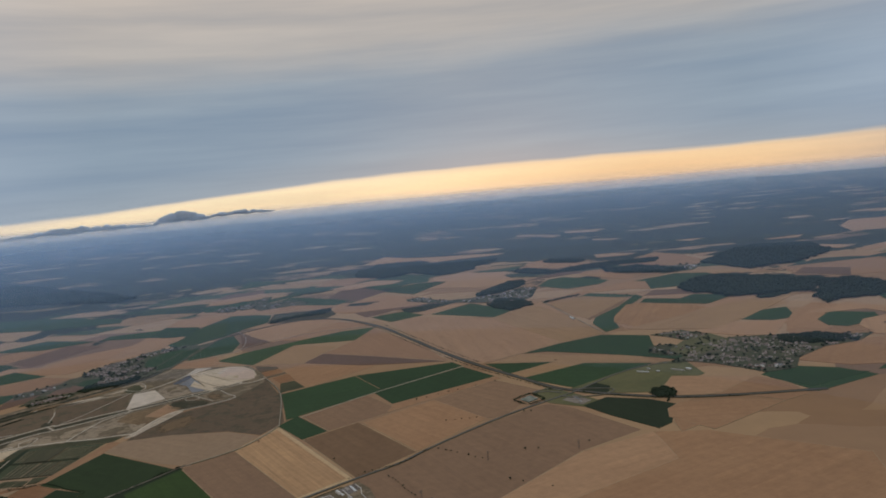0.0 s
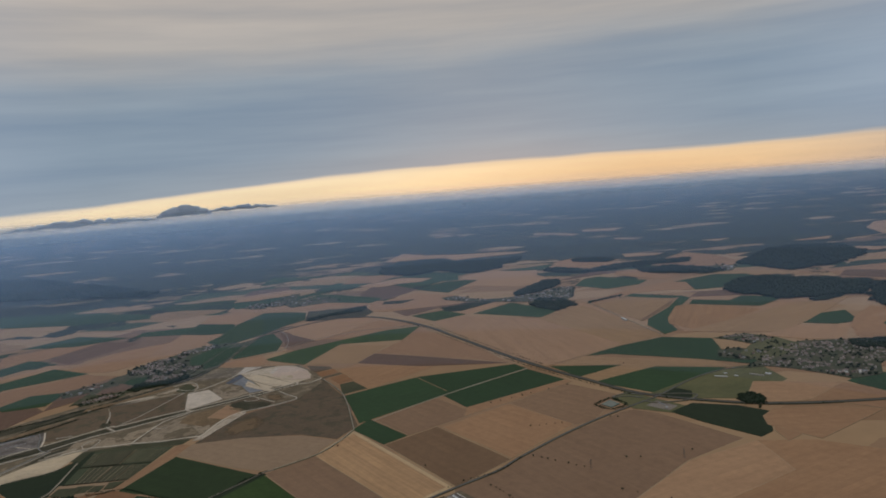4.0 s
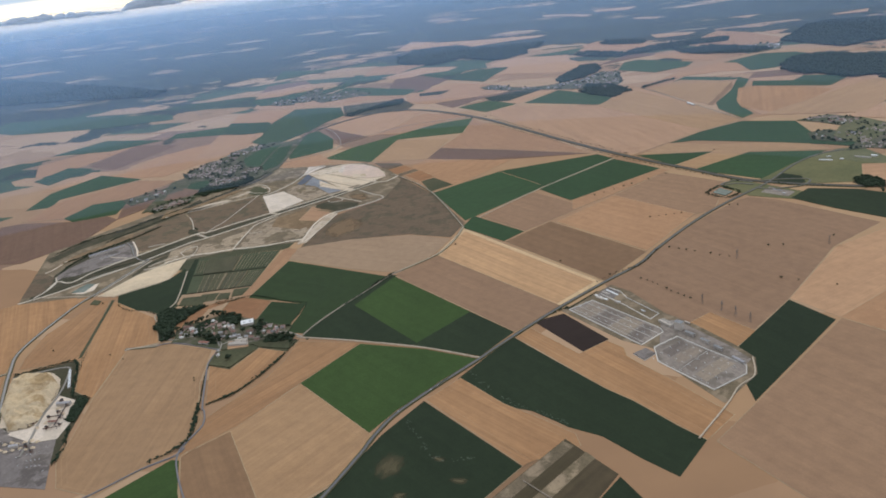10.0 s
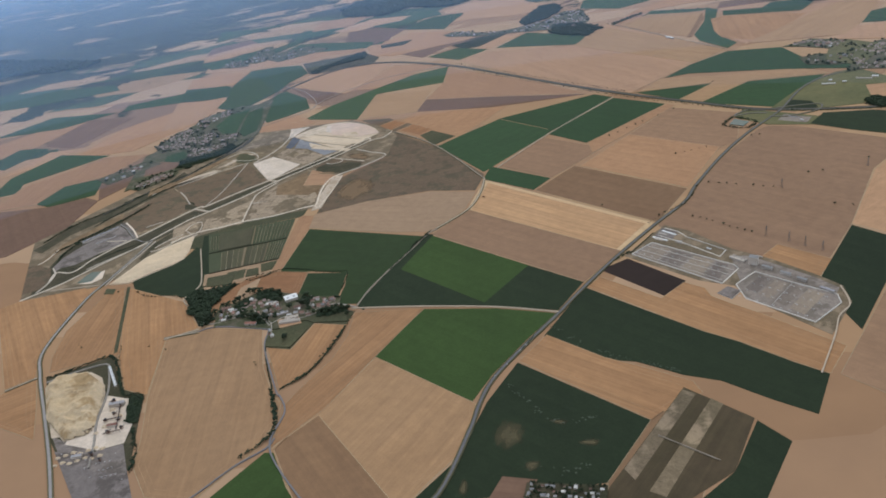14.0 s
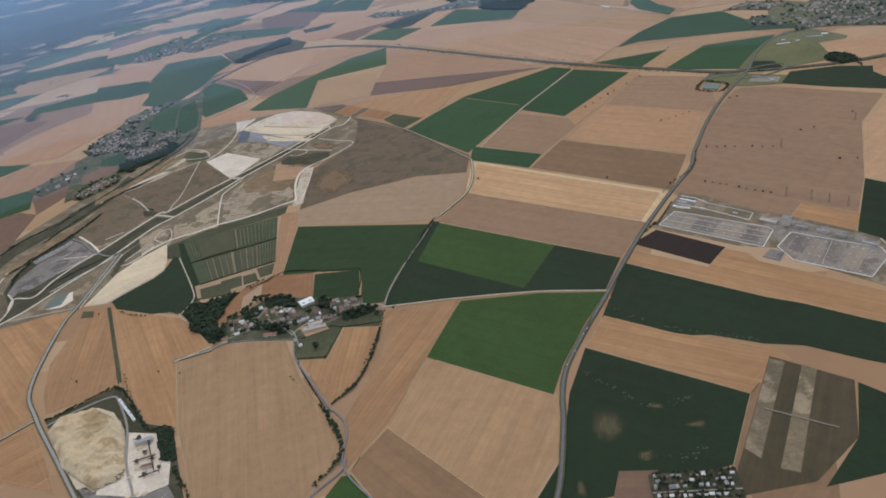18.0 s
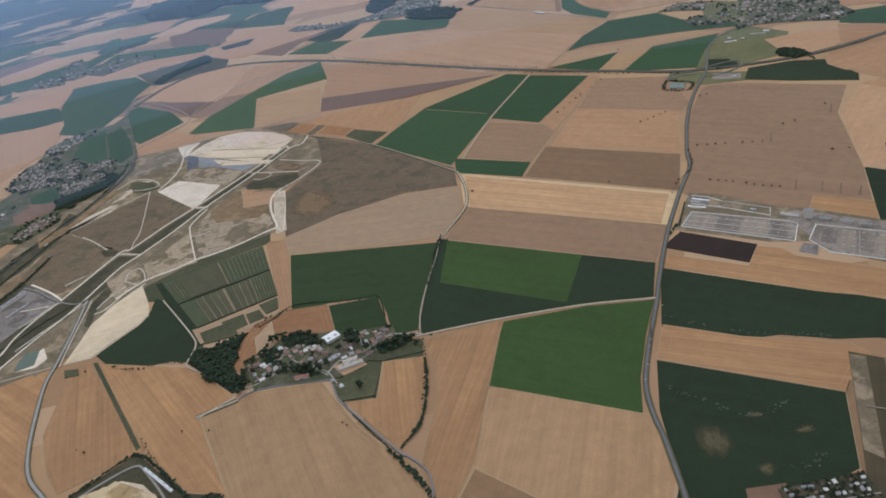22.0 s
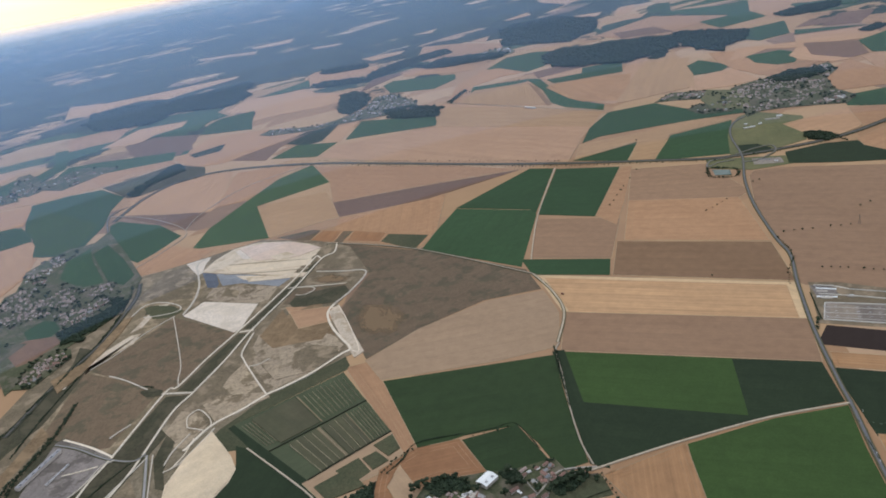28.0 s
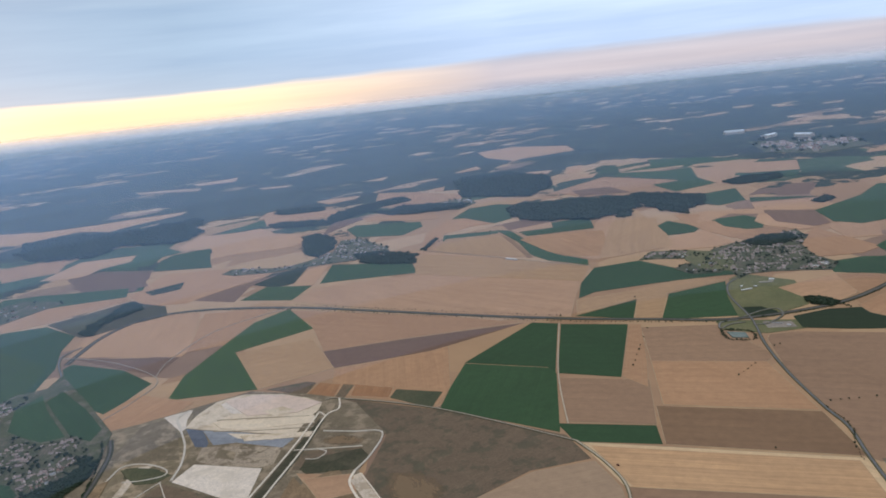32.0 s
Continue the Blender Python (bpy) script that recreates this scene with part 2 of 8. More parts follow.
CROPS = {
    "rubble": (crop("rubble_surface", (0.275, 0.215, 0.150), (0.41, 0.325, 0.228), 0.1, 1, 1.2, 0.95, 0.8, (0.175, 0.135, 0.088)), "brown-grey broken rubble of an earthwork", "bare ground"),
    "fallow_dry": (crop("fallow_dry_surface", (0.252, 0.171, 0.097), (0.180, 0.124, 0.072), 0.0, 1, 1.6, 0.95, 0.7, (0.26, 0.18, 0.105)), "sun-dried patch in dark fallow ground", "dry patch"),
    "dun": (crop("dun_surface", (0.290, 0.182, 0.114), (0.258, 0.160, 0.099), 0.3), "wide dun-brown cereal field", "cereal field"),
    "wheat": (crop("ripe_wheat", (0.402, 0.232, 0.117), (0.330, 0.182, 0.090), 1.0), "golden ripe wheat field with faint drilling lines", "wheat field"),
    "wheat_light": (crop("pale_wheat", (0.388, 0.246, 0.136), (0.345, 0.212, 0.114), 0.5, 1.3), "pale golden wheat field with soft wheel lines", "wheat field"),
    "stubble": (crop("cut_stubble", (0.536, 0.335, 0.181), (0.458, 0.276, 0.145), 1.0, 1.6, 0.3), "freshly cut straw-coloured stubble field in broad swaths", "stubble field"),
    "tan": (crop("tan_cereal", (0.400, 0.235, 0.132), (0.348, 0.198, 0.110), 0.35), "tan cereal field under a dull evening light", "cereal field"),
    "tan_light": (crop("light_tan_cereal", (0.442, 0.272, 0.161), (0.390, 0.233, 0.136), 0.35), "light tan cereal field with dry edges", "cereal field"),
    "grey_tan": (crop("grey_tan_soil", (0.365, 0.254, 0.164), (0.330, 0.226, 0.144), 0.25), "greyish tan harvested field with smooth surface", "harvested field"),
    "brown": (crop("brown_stubble", (0.245, 0.150, 0.086), (0.215, 0.130, 0.074), 0.35), "dull brown harvested field with fine lines", "harvested field"),
    "brown_red": (crop("red_brown_soil", (0.185, 0.112, 0.078), (0.16, 0.10, 0.07), 0.35), "reddish brown ploughed field strip", "ploughed field"),
    "orange": (crop("orange_stubble", (0.315, 0.163, 0.083), (0.268, 0.138, 0.070), 0.6), "orange-brown cut field beside the hamlet", "harvested field"),
    "green": (crop("green_maize", (0.052, 0.091, 0.026), (0.041, 0.071, 0.022), 0.25, 1.2, 0.8, 0.95, 0.25), "bright green maize field with paler patches", "maize field"),
    "green_dark": (crop("dark_maize", (0.042, 0.085, 0.037), (0.036, 0.068, 0.031), 0.3, 1.0, 0.7, 0.95, 0.25), "deep green root crop field", "green field"),
    "green_mid": (crop("olive_maize", (0.037, 0.060, 0.022), (0.028, 0.046, 0.021), 0.3, 1.0, 0.3, 0.95, 0.12), "olive green root crop field with brighter patches", "green field"),
    "straw": (crop("pale_straw", (0.62, 0.45, 0.27), (0.54, 0.38, 0.22), 0.2, 1.0, 0.7, 0.95, 0.2), "pale straw-covered headland of a cut field", "headland"),
    "beet": (crop("beet_leaves", (0.027, 0.041, 0.021), (0.022, 0.033, 0.018), 0.3, 1.0, 0.7, 0.95, 0.25), "dark green beet field", "beet field"),
    "grass": (crop("rough_grass", (0.105, 0.098, 0.055), (0.066, 0.072, 0.040), 0.0, 1, 1.5, 0.95, 0.7), "rough dry grass patch with weeds", "grass patch"),
    "meadow": (crop("meadow_grass", (0.165, 0.152, 0.074), (0.115, 0.118, 0.058), 0.1, 1, 1.5, 0.95, 0.4), "dry olive-yellow meadow beside a junction", "meadow"),
    "fallow": (crop("fallow_ground", (0.142, 0.102, 0.067), (0.170, 0.122, 0.080), 0.25, 2.4, 0.8, 0.95, 0.4, (0.108, 0.092, 0.060)), "dark brown fallow ground with dry patches", "fallow field"),
    "dark_soil": (crop("dark_bare_soil", (0.038, 0.026, 0.022), (0.031, 0.022, 0.019), 0.2), "nearly black freshly ploughed plot", "ploughed field"),
    "plough_strips": (crop("striped_ground", (0.062, 0.052, 0.030), (0.085, 0.064, 0.040), 0.9, 3.0, 0.9), "dark field with ploughed olive and brown stripes", "ploughed field"),
    "trial_plots": (crop("trial_crop", (0.066, 0.083, 0.046), (0.086, 0.095, 0.056), 0.5, 1.0), "green trial plots parted by pale paths", "trial field"),
    "dark_plots": (crop("dark_trial_crop", (0.074, 0.079, 0.045), (0.104, 0.092, 0.058), 0.5, 1.0), "dark trial plots of a low crop", "trial plot"),
    "dry_plots": (crop("dry_trial_crop", (0.270, 0.205, 0.130), (0.190, 0.155, 0.095), 0.5, 1.0), "dry tan trial plot between green ones", "trial plot"),
    "sand": (crop("pale_sand", (0.69, 0.575, 0.435), (0.61, 0.495, 0.36), 0.0, 1, 1.2, 0.95, 0.3), "pale yellow sand and marl heap ground", "sand ground"),
    "pale_chalk": (crop("chalk_ground", (0.64, 0.53, 0.41), (0.55, 0.45, 0.335), 0.2, 2.5, 1.5, 0.95, 0.45, (0.43, 0.34, 0.24)), "bare pale chalk ground of an earthwork", "bare ground"),
    "pink_chalk": (crop("pink_chalk", (0.60, 0.475, 0.40), (0.53, 0.41, 0.335), 0.1, 2.5, 1.0, 0.95, 0.3), "pinkish bare chalk on an earthwork", "bare ground"),
    "gravel": (crop("yard_gravel", (0.225, 0.192, 0.165), (0.290, 0.25, 0.218), 0.0, 1, 1.2, 0.95, 0.6, (0.175, 0.150, 0.126)), "grey gravel yard with dusty patches", "gravel yard"),
    "yard_dark": (crop("dark_gravel", (0.165, 0.138, 0.118), (0.205, 0.172, 0.148), 0.3, 1.2, 1.0, 0.95, 0.5), "dark gravel bay of a switchyard", "gravel bay"),
    "yard_tan": (crop("tan_gravel", (0.300, 0.248, 0.195), (0.250, 0.205, 0.165), 0.3, 1.2, 1.0, 0.95, 0.4), "tan gravel bay of a switchyard", "gravel bay"),
    "gardens": (crop("gardens", (0.055, 0.070, 0.034), (0.092, 0.094, 0.054), 0.0, 1, 1.8, 0.95, 0.9, (0.135, 0.118, 0.085)), "gardens and yards between village houses", "garden ground"),
    # floor below the crowns, their shade put into its dark colour
    "shaded_floor": (crop("shaded_floor", (0.019, 0.026, 0.015), (0.026, 0.032, 0.019), 0.0, 1, 1.0), "floor of a wood with shade put into its dark colour", "woodland floor"),
    "white_yard": (crop("white_yard", (0.74, 0.64, 0.535), (0.66, 0.56, 0.455), 0.0, 1, 1.2, 0.95, 0.4, (0.60, 0.51, 0.41)), "white chalky quarry yard strewn with gravel", "quarry yard"),
    "car_park": (crop("grey_lot", (0.165, 0.145, 0.135), (0.24, 0.21, 0.195), 0.15, 2.0, 1.2, 0.95, 0.5, (0.125, 0.108, 0.098)), "grey surfaced lot beside the quarry yard", "car park"),
    "blue_dark": (crop("blue_liner", (0.105, 0.118, 0.150), (0.135, 0.148, 0.178), 0.2, 2.0, 1.2, 0.95, 0.3), "dark blue lined basin slope of an earthwork", "earthwork slope"),
    "blue_slope": (crop("blue_membrane", (0.160, 0.172, 0.205), (0.27, 0.275, 0.29), 0.2, 2.0, 1.2, 0.95, 0.4), "blue-grey lined slope of an earthwork", "earthwork slope"),
    "olive": (crop("olive_ground", (0.225, 0.174, 0.115), (0.155, 0.124, 0.078), 0.15, 2.0, 1.2, 0.95, 0.6, (0.295, 0.228, 0.152)), "olive-brown rough ground between earthwork tracks", "rough ground"),
    "scrub": (crop("dark_scrub", (0.045, 0.050, 0.028), (0.072, 0.064, 0.040), 0.0, 2.0, 1.2, 0.95, 0.8, (0.088, 0.078, 0.050)), "dark scrub and ditches between tracks", "scrub"),
    "water": (None, "still grey-green pond", "pond"),
    "building_site": (crop("site_soil", (0.150, 0.122, 0.080), (0.205, 0.168, 0.115), 0.1, 2.0, 1.6, 0.95, 0.9, (0.27, 0.220, 0.155)), "trodden earth of a building site with mixed soil", "building site"),
}


def blotch(name, colour, coarse, spread, cover=0.85):
    """A thin patch of dry plants with an uneven rim, through which the crop shows."""
    m, n, l, b = material(name)
    co = n.new("ShaderNodeTexCoord")
    off = n.new("ShaderNodeVectorMath")
    off.operation = "DISTANCE"
    off.inputs[1].default_value = (0.5, 0.5, 0.5)
    flat = n.new("ShaderNodeMapping")
    flat.inputs["Scale"].default_value, flat.inputs["Location"].default_value = (1, 1, 0), (0, 0, 0.5)
    l.new(co.outputs["Generated"], flat.inputs[0])
    l.new(flat.outputs[0], off.inputs[0])
    drift = noised(n, l, co.outputs["Object"], coarse, 7, 0.72, (0.35, 1.0, 1.0))
    rim = ranged(n, l, off.outputs["Value"], spread, 0.5, 0.0, 0.5)
    add = n.new("ShaderNodeMath")
    l.new(drift, add.inputs[0])
    l.new(rim, add.inputs[1])
    dry = ranged(n, l, add.outputs[0], 0.55, 0.80, cover, 0.0)
    tint = mixed(n, l, noised(n, l, co.outputs["Object"], 1.6, 5, 0.7), colour, tuple(c * 0.6 for c in colour))
    l.new(tint, b.inputs["Base Color"])
    l.new(dry, b.inputs["Alpha"])
    return m


CROPS["dry_patch"] = (blotch("dry_patch", (0.130, 0.112, 0.062), 0.8, 0.10), "pale dry patch in a dark green crop", "dry patch")
CROPS["bleached_patch"] = (blotch("bleached_patch", (0.290, 0.195, 0.112), 0.16, 0.20, 0.80), "sun-bleached dry patch on dark fallow ground", "dry patch")
wm, wnn, wll, wb = material("pond_water", 0.12)
wb.inputs["Base Color"].default_value = (0.10, 0.13, 0.10, 1)
CROPS["water"] = (wm, "still grey-green pond between tracks", "pond")
ROADS = {
    "chalk_road": (plain("chalk_road", (0.74, 0.65, 0.54), (0.56, 0.48, 0.38), 0.7), "white chalk haul track of an earthwork", "haul track"),
    "plot_hedge": (plain("plot_hedge", (0.030, 0.034, 0.020), (0.046, 0.046, 0.030), 0.7), "dark grassy ditch between trial plots", "ditch"),
    "plot_path": (plain("plot_path", (0.38, 0.315, 0.215), (0.25, 0.22, 0.14), 0.35), "trodden path between trial plots", "path"),
    "lane": (plain("village_lane", (0.33, 0.30, 0.265), (0.26, 0.24, 0.215), 0.7), "pale village lane", "lane"),
    "asphalt": (plain("old_asphalt", (0.159, 0.155, 0.163), (0.199, 0.190, 0.196), 0.5), "grey asphalt country road with pale verges", "road"),
    "railway": (plain("track_bed", (0.085, 0.078, 0.074), (0.120, 0.110, 0.102), 0.4), "dark railway line with bushy banks", "railway"),
    "dirt": (plain("chalky_track", (0.46, 0.385, 0.30), (0.35, 0.29, 0.22), 0.7), "pale chalky farm track between fields", "farm track"),
    "concrete": (plain("concrete_road", (0.328, 0.310, 0.307), (0.268, 0.250, 0.247), 0.5), "long straight grey concrete site road", "road"),
}
VERGE = plain("dry_verge", (0.135, 0.118, 0.066), (0.085, 0.084, 0.046), 0.8)
BANK = plain("bushy_bank", (0.034, 0.040, 0.024), (0.075, 0.070, 0.044), 0.4)
MARGIN = plain("dry_field_margin", (0.40, 0.31, 0.20), (0.27, 0.215, 0.13), 0.6)
TRACK = plain("wheel_track", (0.375, 0.245, 0.142), (0.30, 0.185, 0.102), 0.25)
LEAF = plain("leaves", (0.018, 0.028, 0.015), (0.032, 0.045, 0.022), 1.5, 0.8)
BARK = plain("bark", (0.06, 0.045, 0.035), (0.09, 0.07, 0.05), 4)
TILE = plain("clay_tiles", (0.205, 0.120, 0.096), (0.30, 0.190, 0.158), 3)
SLATE = plain("grey_slates", (0.27, 0.265, 0.27), (0.38, 0.37, 0.365), 3)
PLASTER = plain("limewashed_wall", (0.48, 0.43, 0.36), (0.40, 0.35, 0.29), 2)
WHITE = plain("white_sheet_metal", (0.72, 0.73, 0.74), (0.64, 0.65, 0.66), 2, 0.5)
DARK = plain("dark_glass", (0.02, 0.02, 0.022), (0.03, 0.03, 0.032), 2, 0.3)


# ---- the ground: one sheet out to the horizon, far fields and woods in its surface ----
def ground_material():
    """Cut fields to the edge of the woods, then forest with clearings."""
    m, n, l, b = material("far_country")
    vec = n.new("ShaderNodeTexCoord").outputs["Object"]
    wob = n.new("ShaderNodeTexNoise")
    wob.inputs["Scale"].default_value, wob.inputs["Detail"].default_value = 0.008, 4
    l.new(vec, wob.inputs["Vector"])
    add = n.new("ShaderNodeVectorMath")
    add.operation = "MULTIPLY_ADD"
    l.new(wob.outputs["Color"], add.inputs[0])
    add.inputs[1].default_value = (45, 45, 0)
    l.new(vec, add.inputs[2])

    def cells(scale, turn):
        sq = n.new("ShaderNodeMapping")
        sq.inputs["Rotation"].default_value = (0, 0, radians(turn))
        sq.inputs["Scale"].default_value = (*scale, 0.0)
        l.new(add.outputs[0], sq.inputs[0])
        vor = n.new("ShaderNodeTexVoronoi")
        vor.distance = "CHEBYCHEV"
        vor.inputs["Scale"].default_value, vor.inputs["Randomness"].default_value = 1.0, 0.85
        l.new(sq.outputs[0], vor.inputs["Vector"])
        sepc = n.new("ShaderNodeSeparateColor")
        l.new(vor.outputs["Color"], sepc.inputs[0])
        return sepc.outputs[0]

    def steps(fac, stops):
        ramp = n.new("ShaderNodeValToRGB")
        ramp.color_ramp.interpolation = "CONSTANT"
        e = ramp.color_ramp.elements
        while len(e) < len(stops):
            e.new(0.5)
        for el, (p, c) in zip(e, stops):
            el.position, el.color = p, (*c, 1)
        l.new(fac, ramp.inputs[0])
        return ramp.outputs[0]

    plots = cells((0.011, 0.021), 28)
    dry = steps(plots, [(0.0, (0.38, 0.235, 0.13)), (0.20, (0.32, 0.19, 0.105)), (0.40, (0.43, 0.285, 0.175)), (0.60, (0.35, 0.215, 0.125)), (0.74, (0.245, 0.155, 0.105)), (0.84, (0.42, 0.27, 0.15))])
    patchy = steps(plots, [(0.0, (0.38, 0.24, 0.135)), (0.22, (0.33, 0.205, 0.112)), (0.40, (0.41, 0.27, 0.16)), (0.52, (0.038, 0.066, 0.032)), (0.66, (0.055, 0.085, 0.042)),
                           (0.74, (0.25, 0.16, 0.10)), (0.82, (0.030, 0.050, 0.028)), (0.92, (0.37, 0.235, 0.135))])
    sx = n.new("ShaderNodeSeparateXYZ")
    l.new(vec, sx.inputs[0])
    west = ranged(n, l, sx.outputs[0], -330, -331)
    col = mixed(n, l, west, dry, patchy)
    away = n.new("ShaderNodeVectorMath")
    away.operation = "DISTANCE"
    away.inputs[1].default_value = (0, 330, 0)
    l.new(vec, away.inputs[0])
    loose = n.new("ShaderNodeMath")
    loose.operation = "MULTIPLY_ADD"
    loose.inputs[1].default_value = 260
    l.new(wob.outputs["Fac"], loose.inputs[0])
    l.new(away.outputs["Value"], loose.inputs[2])
    col = mixed(n, l, ranged(n, l, loose.outputs[0], 640, 650), col, patchy)
    copse = ranged(n, l, noised(n, l, vec, 0.011, 6, 0.62), 0.57, 0.58)
    open_land = ranged(n, l, loose.outputs[0], 560, 570)
    few = n.new("ShaderNodeMath")
    few.operation = "MULTIPLY"
    l.new(copse, few.inputs[0])
    l.new(open_land, few.inputs[1])
    col = mixed(n, l, few.outputs[0], col, (0.026, 0.040, 0.026))
    # the forest begins in a ragged line and holds clearings that thin out with distance
    off = n.new("ShaderNodeVectorMath")
    off.operation = "DISTANCE"
    off.inputs[1].default_value = (-60, 250, 0)
    l.new(vec, off.inputs[0])
    ragged = noised(n, l, vec, 0.0045, 7, 0.66)
    edge = n.new("ShaderNodeMath")
    edge.operation = "MULTIPLY_ADD"
    edge.inputs[1].default_value = 900
    l.new(ragged, edge.inputs[0])
    l.new(off.outputs["Value"], edge.inputs[2])
    cover = ranged(n, l, edge.outputs[0], 1190, 1200)
    leaf = mixed(n, l, ranged(n, l, noised(n, l, vec, 0.02, 6, 0.7), 0.35, 0.65), (0.014, 0.024, 0.019), (0.036, 0.050, 0.032))
    clear = steps(cells((0.013, 0.026), 50), [(0.0, (1, 1, 1)), (0.12, (0, 0, 0))])
    thin = ranged(n, l, noised(n, l, vec, 0.0016, 5, 0.6), 0.42, 0.48)
    torn = ranged(n, l, noised(n, l, vec, 0.016, 5, 0.65), 0.42, 0.46)
    both = n.new("ShaderNodeMath")
    both.operation = "MULTIPLY"
    l.new(thin, both.inputs[0])
    l.new(torn, both.inputs[1])
    lot = n.new("ShaderNodeMath")
    lot.operation = "MULTIPLY"
    l.new(both.outputs[0], lot.inputs[0])
    l.new(clear, lot.inputs[1])
    leaf = mixed(n, l, lot.outputs[0], leaf, dry)
    col = mixed(n, l, cover, col, leaf)
    tone = mixed(n, l, noised(n, l, vec, 0.05, 5), (0.82, 0.82, 0.84), (1.14, 1.13, 1.1))
    col = mixed(n, l, 1.0, col, tone, "MULTIPLY")
    l.new(col, b.inputs["Base Color"])
    return m


def sheet(name, verts, faces, mat):
    me = bpy.data.meshes.new(name)
    me.from_pydata(verts, [], faces)
    me.materials.append(mat)
    return me


R0, RINGS, SEG = 4800.0, (0, 150, 400, 800, 1300, 2000, 3000, 4000, 4800), 96
gv, gf = [(0, 0, 0)], []
for r in RINGS[1:]:
    for k in range(SEG):
        a = 2 * math.pi * k / SEG
        gv.append((r * math.cos(a), r * math.sin(a), 0.0))
for k in range(SEG):
    gf.append((0, 1 + k, 1 + (k + 1) % SEG))
for j in range(len(RINGS) - 2):
    o = 1 + j * SEG
    for k in range(SEG):
        gf.append((o + k, o + SEG + k, o + SEG + (k + 1) % SEG, o + (k + 1) % SEG))
tagged(new("ground", sheet("ground", gv, gf, ground_material())), "wide patchwork plain of fields and woods to the horizon", "ground", kind="structure")


# ---- tinted rings painting haze over the far land, denser towards the ground and distance ----
def haze_ring_material(name, amount, top, tint, radius):
    m = bpy.data.materials.new(name)
    m.use_nodes = True
    n, l = m.node_tree.nodes, m.node_tree.links
    n.clear()
    vec = n.new("ShaderNodeTexCoord").outputs["Object"]
    sx = n.new("ShaderNodeSeparateXYZ")
    l.new(vec, sx.inputs[0])
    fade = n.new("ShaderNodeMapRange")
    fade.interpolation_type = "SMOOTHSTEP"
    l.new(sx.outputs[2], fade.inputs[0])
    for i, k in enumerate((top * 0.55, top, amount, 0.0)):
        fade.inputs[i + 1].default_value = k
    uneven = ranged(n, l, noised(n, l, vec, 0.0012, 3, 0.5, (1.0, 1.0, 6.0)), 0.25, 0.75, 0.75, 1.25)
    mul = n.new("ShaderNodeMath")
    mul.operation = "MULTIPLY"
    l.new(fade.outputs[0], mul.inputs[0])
    # the painted haze is thicker towards the west
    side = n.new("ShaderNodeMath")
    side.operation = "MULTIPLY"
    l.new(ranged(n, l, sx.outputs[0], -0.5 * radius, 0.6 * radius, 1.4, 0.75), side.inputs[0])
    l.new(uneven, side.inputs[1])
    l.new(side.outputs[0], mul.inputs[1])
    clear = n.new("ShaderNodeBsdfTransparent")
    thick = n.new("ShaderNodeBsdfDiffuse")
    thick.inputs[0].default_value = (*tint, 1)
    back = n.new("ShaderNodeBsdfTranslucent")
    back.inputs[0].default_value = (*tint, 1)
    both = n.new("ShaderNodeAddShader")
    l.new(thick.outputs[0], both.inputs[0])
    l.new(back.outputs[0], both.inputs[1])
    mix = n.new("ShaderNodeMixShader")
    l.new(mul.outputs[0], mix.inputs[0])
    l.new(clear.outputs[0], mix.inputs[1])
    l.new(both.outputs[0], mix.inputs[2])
    o = n.new("ShaderNodeOutputMaterial")
    l.new(mix.outputs[0], o.inputs[0])
    return m


HAZE_RINGS = ((380, 0.04, 122), (480, 0.045, 122), (600, 0.05, 122), (770, 0.055, 122), (950, 0.06, 120), (1120, 0.06, 116), (1320, 0.065, 112), (1550, 0.075, 106), (1850, 0.10, 100), (2200, 0.13, 95), (2650, 0.16, 90), (3200, 0.20, 86), (3850, 0.26, 83), (4550, 0.34, 80))
scene.cycles.transparent_max_bounces = 64
for far_r, amount, top in HAZE_RINGS:
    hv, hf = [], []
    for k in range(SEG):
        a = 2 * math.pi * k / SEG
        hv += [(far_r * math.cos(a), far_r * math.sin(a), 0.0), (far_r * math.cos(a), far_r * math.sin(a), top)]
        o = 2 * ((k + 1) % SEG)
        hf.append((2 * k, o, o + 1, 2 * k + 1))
    hz = new("haze", sheet("haze", hv, hf, haze_ring_material("haze", amount, top, (0.31, 0.475, 0.74) if far_r < 2400 else (0.40, 0.51, 0.65) if far_r < 3000 else (0.58, 0.64, 0.68), far_r)))
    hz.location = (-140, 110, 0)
    tagged(hz, "see-through blue-tinted ring standing in for haze over the far land", "haze", kind="structure")


# ---- low cumulus far off over the horizon ----
def cloud_bank(azimuth, spread, base, tall, number, seed):
    rnd = random.Random(seed)
    bm = bmesh.new()
    for k in range(number):
        off = rnd.uniform(-1, 1)
        a = radians(azimuth + off * spread)
        h = tall * (1 - off * off) * rnd.uniform(0.35, 1.0) + 6
        w = rnd.uniform(0.6, 1.3) * (h * 0.45 + 10)
        m = Matrix.Translation((3600 * math.sin(a), 3600 * math.cos(a), base + h * 0.55)) @ Matrix.Rotation(-a, 4, "Z") @ Matrix.Diagonal((w, 14, h * 0.45, 1))
        bmesh.ops.create_icosphere(bm, subdivisions=2, radius=1, matrix=m)
    for v in bm.verts:
        v.co += noise.noise_vector(v.co * 0.05) * 6 + noise.noise_vector(v.co * 0.17) * 3
    for f in bm.faces:
        f.smooth = True
    me = bpy.data.meshes.new("cloud")
    bm.to_mesh(me)
    bm.free()
    me.materials.append(CLOUD)
    return tagged(new("cloud", me), "low blue-grey cumulus cloud over the horizon", "cloud", kind="stuff")


